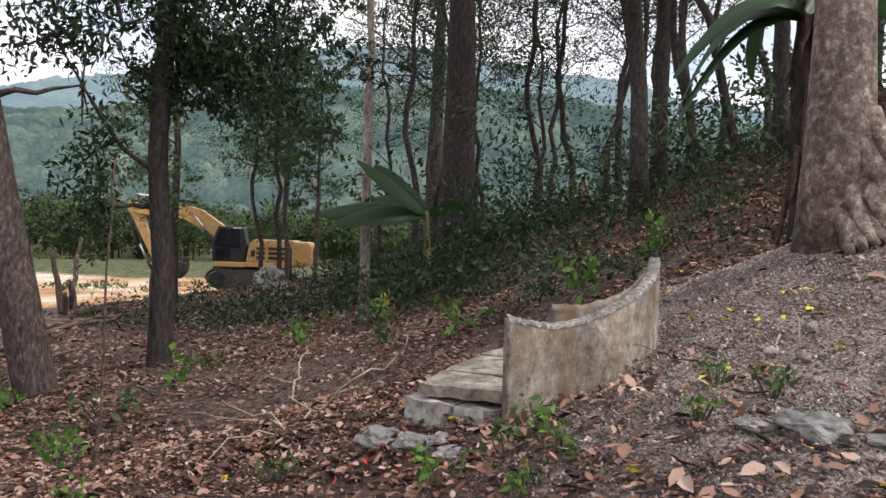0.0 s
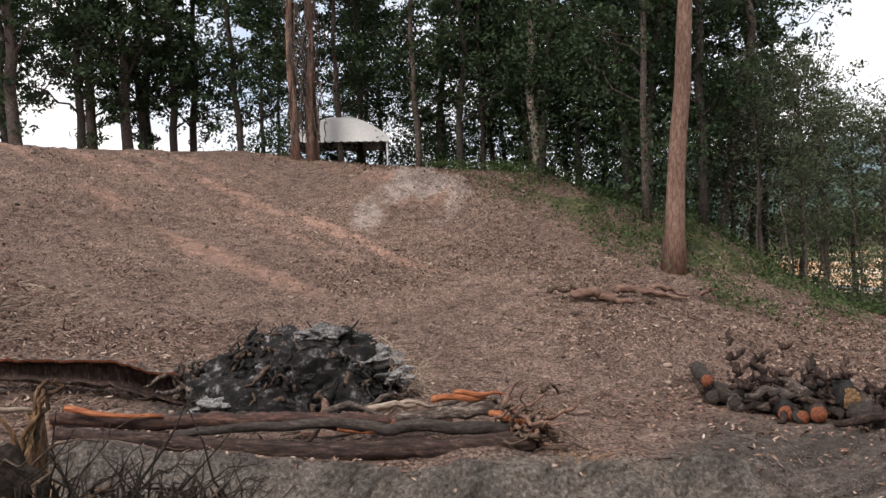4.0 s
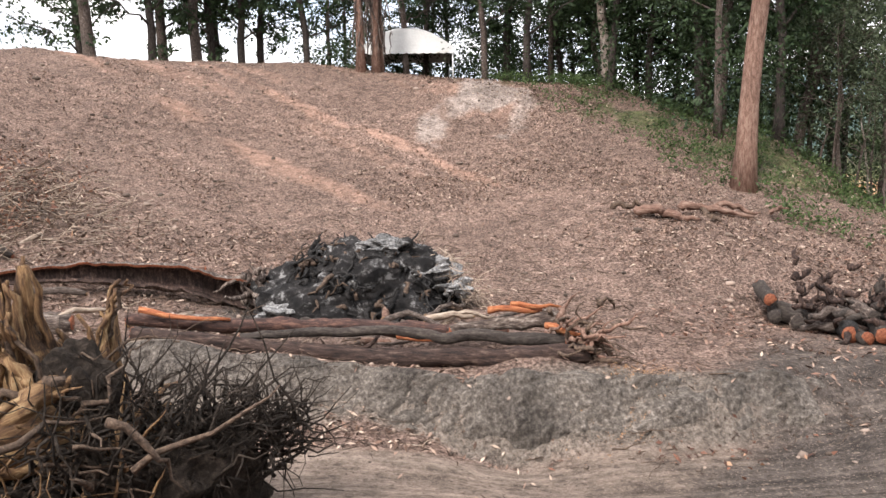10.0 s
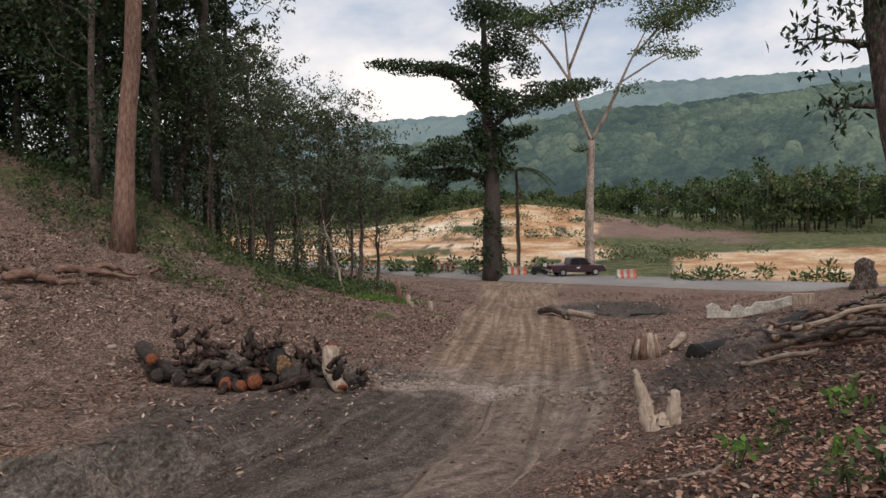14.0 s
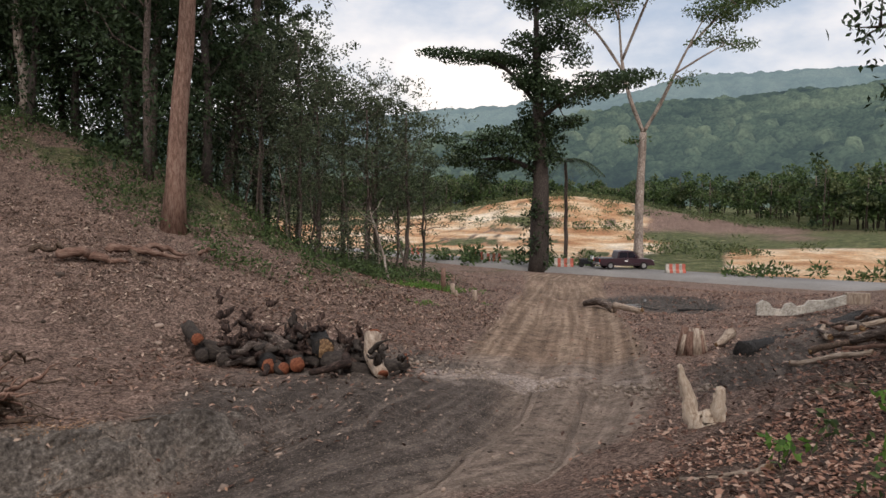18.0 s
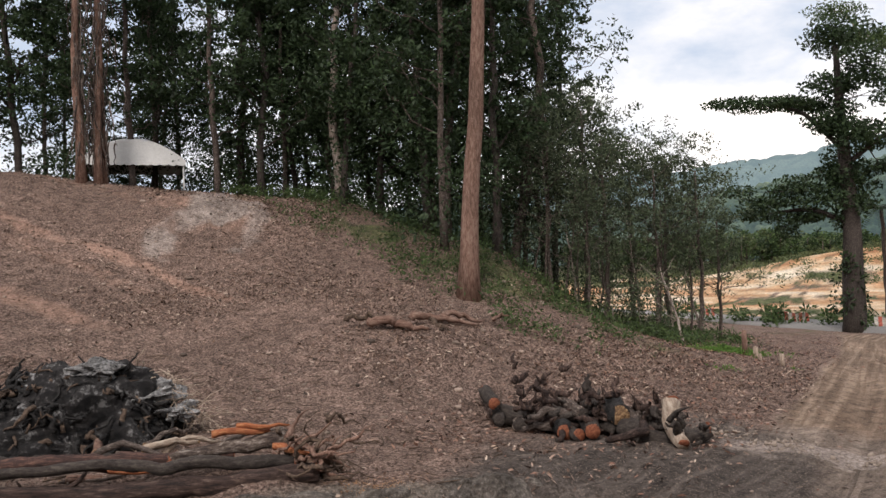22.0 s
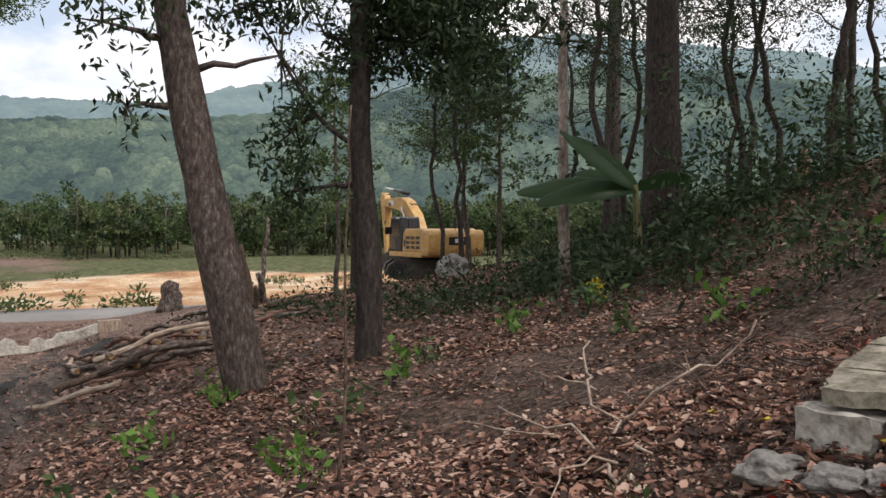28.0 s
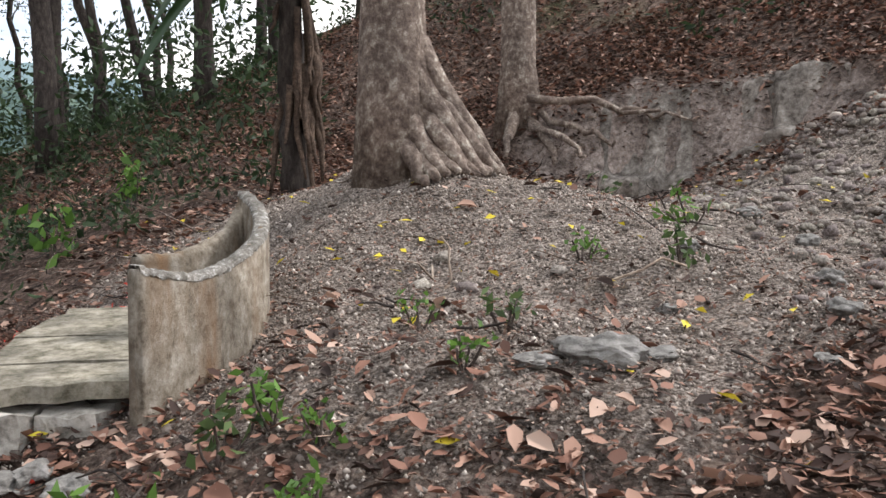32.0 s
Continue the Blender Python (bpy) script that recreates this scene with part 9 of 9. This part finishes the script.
xs, ys = region(900, -9, 6, 20, 33, lambda x, y: 0.8 * np.exp(-(((x + 1) / 6.5) ** 2 + ((y - 25) / 5) ** 2) ** 2), 66)
twigs("red_splinters", xs, ys, 0.35, 0.02, "reddish bark splinters about the felled logs", 67, WOOD_SPLIT, 0.1)
# creeping bare stems near the grave
for k, (x, y, ex, ey, h) in enumerate([(5.0, -3.9, 4.0, -3.2, 0.5), (5.2, -4.2, 6.1, -5.0, 0.55), (4.9, -4.0, 5.9, -4.0, 0.35), (5.6, -4.6, 4.7, -4.9, 0.5), (2.1, -5.5, 2.0, -5.6, 0.28), (1.5, -5.2, 0.7, -5.3, 0.06)]):
    z0, z1 = gz(x, y), gz(ex, ey)
    s = Soup().tube(wander((x, y, z0), (ex, ey, z1 + h), 9, 0.05, k + 7), [0.012, 0.006], 5)
    s.tube(wander(((x + ex) / 2, (y + ey) / 2, (z0 + z1 + h) / 2), (ex + 0.25, ey + 0.3, z1 + h * 0.6), 6, 0.04, k + 17), [0.008, 0.003], 4)
    tagged(part("bare_stem", s.mesh("bare_stem"), WOOD_PALE), "thin bare dry stem bending over the leaf litter", "dry stem", "dry stems")


def stones(name, xs, ys, size, vary, material, label, seed, category="clods", sink=0.2):
    """Broken clods: jagged twenty-sided lumps, each of its own size and turn."""
    r = np.random.RandomState(seed)
    n, g = len(xs), (1 + 5**0.5) / 2
    I = np.array([(-1, g, 0), (1, g, 0), (-1, -g, 0), (1, -g, 0), (0, -1, g), (0, 1, g), (0, -1, -g), (0, 1, -g), (g, 0, -1), (g, 0, 1), (-g, 0, -1), (-g, 0, 1)]) / 1.9
    T = np.array([(0, 11, 5), (0, 5, 1), (0, 1, 7), (0, 7, 10), (0, 10, 11), (1, 5, 9), (5, 11, 4), (11, 10, 2), (10, 7, 6), (7, 1, 8), (3, 9, 4), (3, 4, 2), (3, 2, 6), (3, 6, 8), (3, 8, 9), (4, 9, 5), (2, 4, 11), (6, 2, 10), (8, 6, 7), (9, 8, 1)])
    R = size * np.minimum(np.exp(r.normal(size=(n, 1, 1)) * vary), 3.0)
    P = I[None] * r.uniform(0.5, 1.3, (n, 12, 1)) * r.uniform(0.65, 1.35, (n, 1, 3)) * [1, 1, 0.75]
    a = r.uniform(0, 2 * np.pi, (n, 1))
    P = np.stack([P[..., 0] * np.cos(a) - P[..., 1] * np.sin(a), P[..., 0] * np.sin(a) + P[..., 1] * np.cos(a), P[..., 2]], -1)
    c = np.stack([xs, ys, ground(xs, ys)], -1)[:, None] + R * [0, 0, 0.5 - sink]
    V = (c + R * P).reshape(-1, 3)
    F = ((np.arange(n) * 12)[:, None, None] + T[None]).reshape(-1, 3)
    return tagged(part(name, mesh_of(name, V, F), material), label, category, kind="stuff")


r = np.random.RandomState(61)
PALE_RUBBLE = surface("broken clods", [(0.12, 0.10, 0.086), (0.28, 0.243, 0.212), (0.44, 0.39, 0.345)], 30, 0.95, 0.8, random_tint=0.7, relief=0.02)
xs, ys = region(130000, -2.5, 5, -11.5, -3, lambda x, y: 0.15 + 0.85 * gravel_at(x, y), 32)
c = np.stack([xs, ys, ground(xs, ys) + 0.004], -1)
R_ = 0.0056 * np.exp(r.normal(size=(len(xs), 1)) * 0.5)
O = np.array([(1, 0, 0), (0, 1, 0), (-1, 0, 0), (0, -1, 0), (0, 0, 1), (0, 0, -1)], float)
V = c[:, None] + O[None] * R_[:, None] * r.uniform(0.6, 1.3, (len(xs), 6, 1))
T = np.array([(0, 1, 4), (1, 2, 4), (2, 3, 4), (3, 0, 4), (1, 0, 5), (2, 1, 5), (3, 2, 5), (0, 3, 5)])
F = (np.arange(len(xs)) * 6)[:, None, None] + T[None]
CLOD = foliage("clods", (0.04, 0.03, 0.024), (0.38, 0.29, 0.235), 0.0, 0.95)
GRAVEL = foliage("gravel", (0.08, 0.067, 0.057), (0.66, 0.59, 0.52), 0.0, 0.9, [(0.4, (0.22, 0.185, 0.157)), (0.85, (0.40, 0.345, 0.30))])
tagged(part("gravel", mesh_of("gravel", V.reshape(-1, 3), F.reshape(-1, 3)), GRAVEL), "loose gravel on the grave mound", "gravel", kind="stuff")
xs, ys = region(5600, -4.2, 2.2, -10.0, -3.6, lambda x, y: 0.03 + 0.97 * ease(0.6, -0.6, x + 0.08 * (y + 6)), 34)
stones("rubble", xs, ys, 0.02, 0.8, PALE_RUBBLE, "broken grey clods fallen from the cut bank", 42, "rubble")
xs, ys = region(26000, -14, 34, 2, 44, lambda x, y: (1 - 0.75 * in_track(x, y)) * ease(-0.2, 0.3, fbm(x, y, 0.3, 3, 97)), 33)
stones("clods", xs, ys, 0.018, 0.55, CLOD, "small clods and stones on the cleared ground", 35, "clods")
xs, ys = region(5200, -14, 36, 10, 45, lambda x, y: (1 - 0.9 * in_track(x, y)) * ease(-0.25, 0.3, fbm(x, y, 0.35, 3, 107)), 68)
stones("earth_lumps", xs, ys, 0.042, 0.5, CLOD, "dark earth lumps strewn over the cleared hillside", 69, "clods")
# pale broken clods across the track
xs, ys = region(5200, 18, 24, -2, 6, lambda x, y: np.exp(-((x - 20.6 - 0.28 * (y - 2)) / 0.7) ** 4) * ease(-0.5, 0.1, fbm(x, y, 0.9, 3, 98)), 35)
PALE_CLOD = foliage("pale clods", (0.14, 0.108, 0.085), (0.34, 0.275, 0.225), 0.0, 0.95)
stones("pale_clods", xs, ys, 0.026, 0.6, PALE_CLOD, "line of pale broken clods across the track", 70, "clods")
# tyre tread prints: rows of low slanted bars
V, F = [], []
for xs_, ys_ in (([9.5, 12.2, 14.8, 17.4, 20], [4.0, 2.85, 2.78, 2.2, 2.2]), ([10.5, 13.8, 17.1, 20], [2.2, 1.05, 0.98, 0.9])):
    run = np.arange(xs_[0], xs_[-1], 0.085)
    yc = np.interp(run, xs_, ys_)
    for x, y in zip(run, yc):
        for sd in (-1, 1):
            q = [(x, y + 0.01 * sd), (x + 0.042, y + 0.01 * sd), (x + 0.142, y + 0.15 * sd), (x + 0.1, y + 0.15 * sd)]
            V += q
            F.append(len(V) - np.array([4, 3, 2, 1] if sd > 0 else [1, 2, 3, 4]))
V = np.array(V)
Zt = ground(V[:, 0], V[:, 1])
n4 = len(V) // 4
top = np.column_stack([V, Zt + 0.01])
low = np.column_stack([V, Zt - 0.03])
i4 = np.arange(n4)[:, None] * 4
side = [np.concatenate([i4 + a, i4 + b, i4 + b + 4 * n4, i4 + a + 4 * n4], 1) for a, b in ((0, 1), (1, 2), (2, 3), (3, 0))]
TREAD = surface("pressed track earth", [(0.12, 0.092, 0.075), (0.215, 0.167, 0.136), (0.32, 0.255, 0.21)], 9, 0.95, 0.5)
tagged(part("tyre_prints", mesh_of("tyre_prints", np.concatenate([top, low]), np.concatenate([np.array(F)] + side)), TREAD), "slanted tyre tread prints pressed in the track", "tyre prints", kind="stuff")
# plants of the bank above the cut
xs, ys = region(1300, 4, 16, -20, -8, lambda x, y: ease(0, 2.5, -y - 5.5 - 0.5 * x) * ease(-0.3, 0.25, fbm(x, y, 0.45, 3, 108)) * 0.9, 70)
clumps("slope_weeds", hubs_on(xs, ys, 0.02, 0.3, 71), 12, (0.16, 0.16, 0.1), (0.13, 0.045), LEAF_DARK, "low dark weeds on the wooded slope", 72)
xs, ys = region(900, 3.5, 14, -18, -5, lambda x, y: 0.6 + 0 * x, 73)
twigs("slope_twigs", xs, ys, 0.55, 0.008, "dead grey twigs fallen on the wooded slope", 74, WOOD_GREY, 0.08, 0.3)
xs, ys = region(2200, -11, 3, -27, -12.3, lambda x, y: ease(-0.3, 0.3, fbm(x, y, 0.4, 3, 99)) * (0.3 + 0.7 * ease(13, 15, -y)), 36)
clumps("bank_undergrowth", hubs_on(xs, ys, 0.03, 0.4, 37), 13, (0.2, 0.2, 0.15), (0.16, 0.05), LEAF_DARK, "dark weeds on the leaf-strewn bank", 40)
xs, ys = region(170, -12, 4, -32, -17, lambda x, y: 0.9 + 0 * x, 38)
clumps("bank_shrubs", hubs_on(xs, ys, 0.2, 2.6, 39), 60, (0.6, 0.6, 0.5), (0.22, 0.08), LEAF_DARK, "dark shrubs at the top of the bank", 41)
xs, ys = region(260, 4.5, 14, -23, -13.5, lambda x, y: 0.5 + 0 * x, 48)
clumps("wood_shrubs", hubs_on(xs, ys, 0.1, 2.0, 49), 26, (0.45, 0.45, 0.35), (0.2, 0.08), LEAF_DARK, "dark shrubs between the trunks above the grave", 42)
xs, ys = region(1500, -2, 11, -15, -6.5, lambda x, y: (1 - gravel_at(x, y)) * ease(4, 5.5, x) * ease(0, 2, -y - 4.0 - 0.55 * x) * ease(-0.1, 0.3, fbm(x, y, 0.5, 3, 100)), 50)
clumps("low_weeds", hubs_on(xs, ys, 0.02, 0.2, 51), 12, (0.13, 0.13, 0.08), (0.1, 0.04), LEAF_DARK, "low green weeds on the litter slope", 43)
tagged(part("vine_stem", Soup().tube(wander((6.9, -3.4, gz(6.9, -3.4) - 0.05), (6.85, -3.5, gz(6.9, -3.4) + 2.6), 12, 0.012, 9), [0.014, 0.008], 6).mesh("vine_stem"), EARTH_ROOT), "thin bare sapling stem on the leaf-strewn bank", "sapling")
xs, ys = region(2600, -4.5, 1.5, -12, -8.6, lambda x, y: np.exp(-(((cut_side(x, y)[0] + 1.0) / 0.6) ** 2)) * 0.9, 52)
stones("fallen_clods", xs, ys, 0.018, 0.6, GRAVEL, "pale clods crumbled from the cut above the grave", 84, "clods")
xs, ys = region(2200, -4, 14, 6, 18.5, lambda x, y: np.exp(-(((bank_side(x, y)[0] + 1.2) / 0.5) ** 2)) * 0.8, 53)
stones("bank_clods", xs, ys, 0.034, 0.6, CLOD, "dark clods at the foot of the dug bank", 70, "clods")
xs, ys = region(5000, -4, 14, 6, 18.5, lambda x, y: np.exp(-(((bank_side(x, y)[0] + 1.3) / 0.6) ** 2)) * ease(-0.1, 0.3, fbm(x, y, 0.5, 3, 102)), 54)
tagged(part("bank_leaves", lying("bank_leaves", xs, ys, 0.12, 0.06, 55, 0.6), LEAF_HEAP), "red-brown withered leaves at the foot of the dug bank", "fallen leaves", kind="stuff")
xs, ys = region(300, 2, 15, 6, 16, lambda x, y: np.exp(-(((bank_side(x, y)[0] + 1.1) / 0.6) ** 2)) * 0.8, 56)
twigs("bank_twigs", xs, ys, 0.6, 0.012, "broken twigs at the foot of the dug bank", 57, EARTH_ROOT, 0.1)
# crumbs of broken leaves
xs, ys = region(90000, -2, 6.5, -7, -1.2, lambda x, y: (1 - 0.75 * gravel_at(x, y)) * (0.25 + 0.75 * ease(-0.3, 0.3, fbm(x, y, 0.9, 3, 105))), 58)
tagged(part("leaf_crumbs", lying("leaf_crumbs", xs, ys, 0.03, 0.013, 59, 0.5), LEAF_DRY), "crumbs of broken dry leaves", "fallen leaves", kind="stuff")
xs, ys = region(500, -2, 6.5, -8, -1.2, lambda x, y: 0.5 + 0 * x, 60)
twigs("thin_twigs", xs, ys, 0.28, 0.004, "thin broken twigs on the mound", 61, EARTH_ROOT)
xs, ys = region(1500, -11, 8, -24, -11.8, lambda x, y: 0.8 + 0 * x, 62)
twigs("bank_litter_twigs", xs, ys, 0.5, 0.007, "dead twigs and stems on the leaf-strewn bank", 63, EARTH_ROOT, 0.1, 0.4)


def motions():
    """The machine swings its house and works its stick and bucket."""
    swing = [(0.0, -14), (0.6, -12), (1.2, -10), (1.8, -11), (2.4, -14), (6.0, -22), (10.0, -10), (15.0, -30), (20.0, -60), (25.0, -80), (26.5, -82), (27.2, -78), (28.0, -71), (29.0, -60), (30.5, -42), (32.0, -30)]
    walk(house, [(t, pose(0, 0, 0, 0, 0, a)) for t, a in swing])
    # seconds, boom lift, stick angle and bucket angle in degrees from level ahead
    work = [(0.0, 0, -112, -150), (0.6, 0, -108, -146), (1.2, 0, -118, -128), (1.8, 1, -110, -120), (2.4, 2, -100, -112), (6.0, 8, -90, -150), (10.0, 2, -115, -150), (15.0, 6, -95, -150), (20.0, 2, -110, -140), (25.0, -8, -98, -130), (27.0, -8, -96, -140), (28.0, 2, -96, -150), (29.0, 10, -98, -158), (32.0, 6, -105, -150)]
    booms, sticks, buckets = [], [], []
    for t, lift, s, b in work:
        bm_ = pose(0.45, -0.1, 1.75, 0, -lift, 0)
        tip = bm_ @ Vector((5.02, 0, 1.85))
        end = pose(*tip, 0, -s, 0) @ Vector((2.85, 0, 0))
        booms.append((t, bm_))
        sticks.append((t, pose(*tip, 0, -s, 0)))
        buckets.append((t, pose(*end, 0, -b, 0)))
    walk(boom, booms)
    walk(stick, sticks)
    walk(bucket, buckets)


motions()
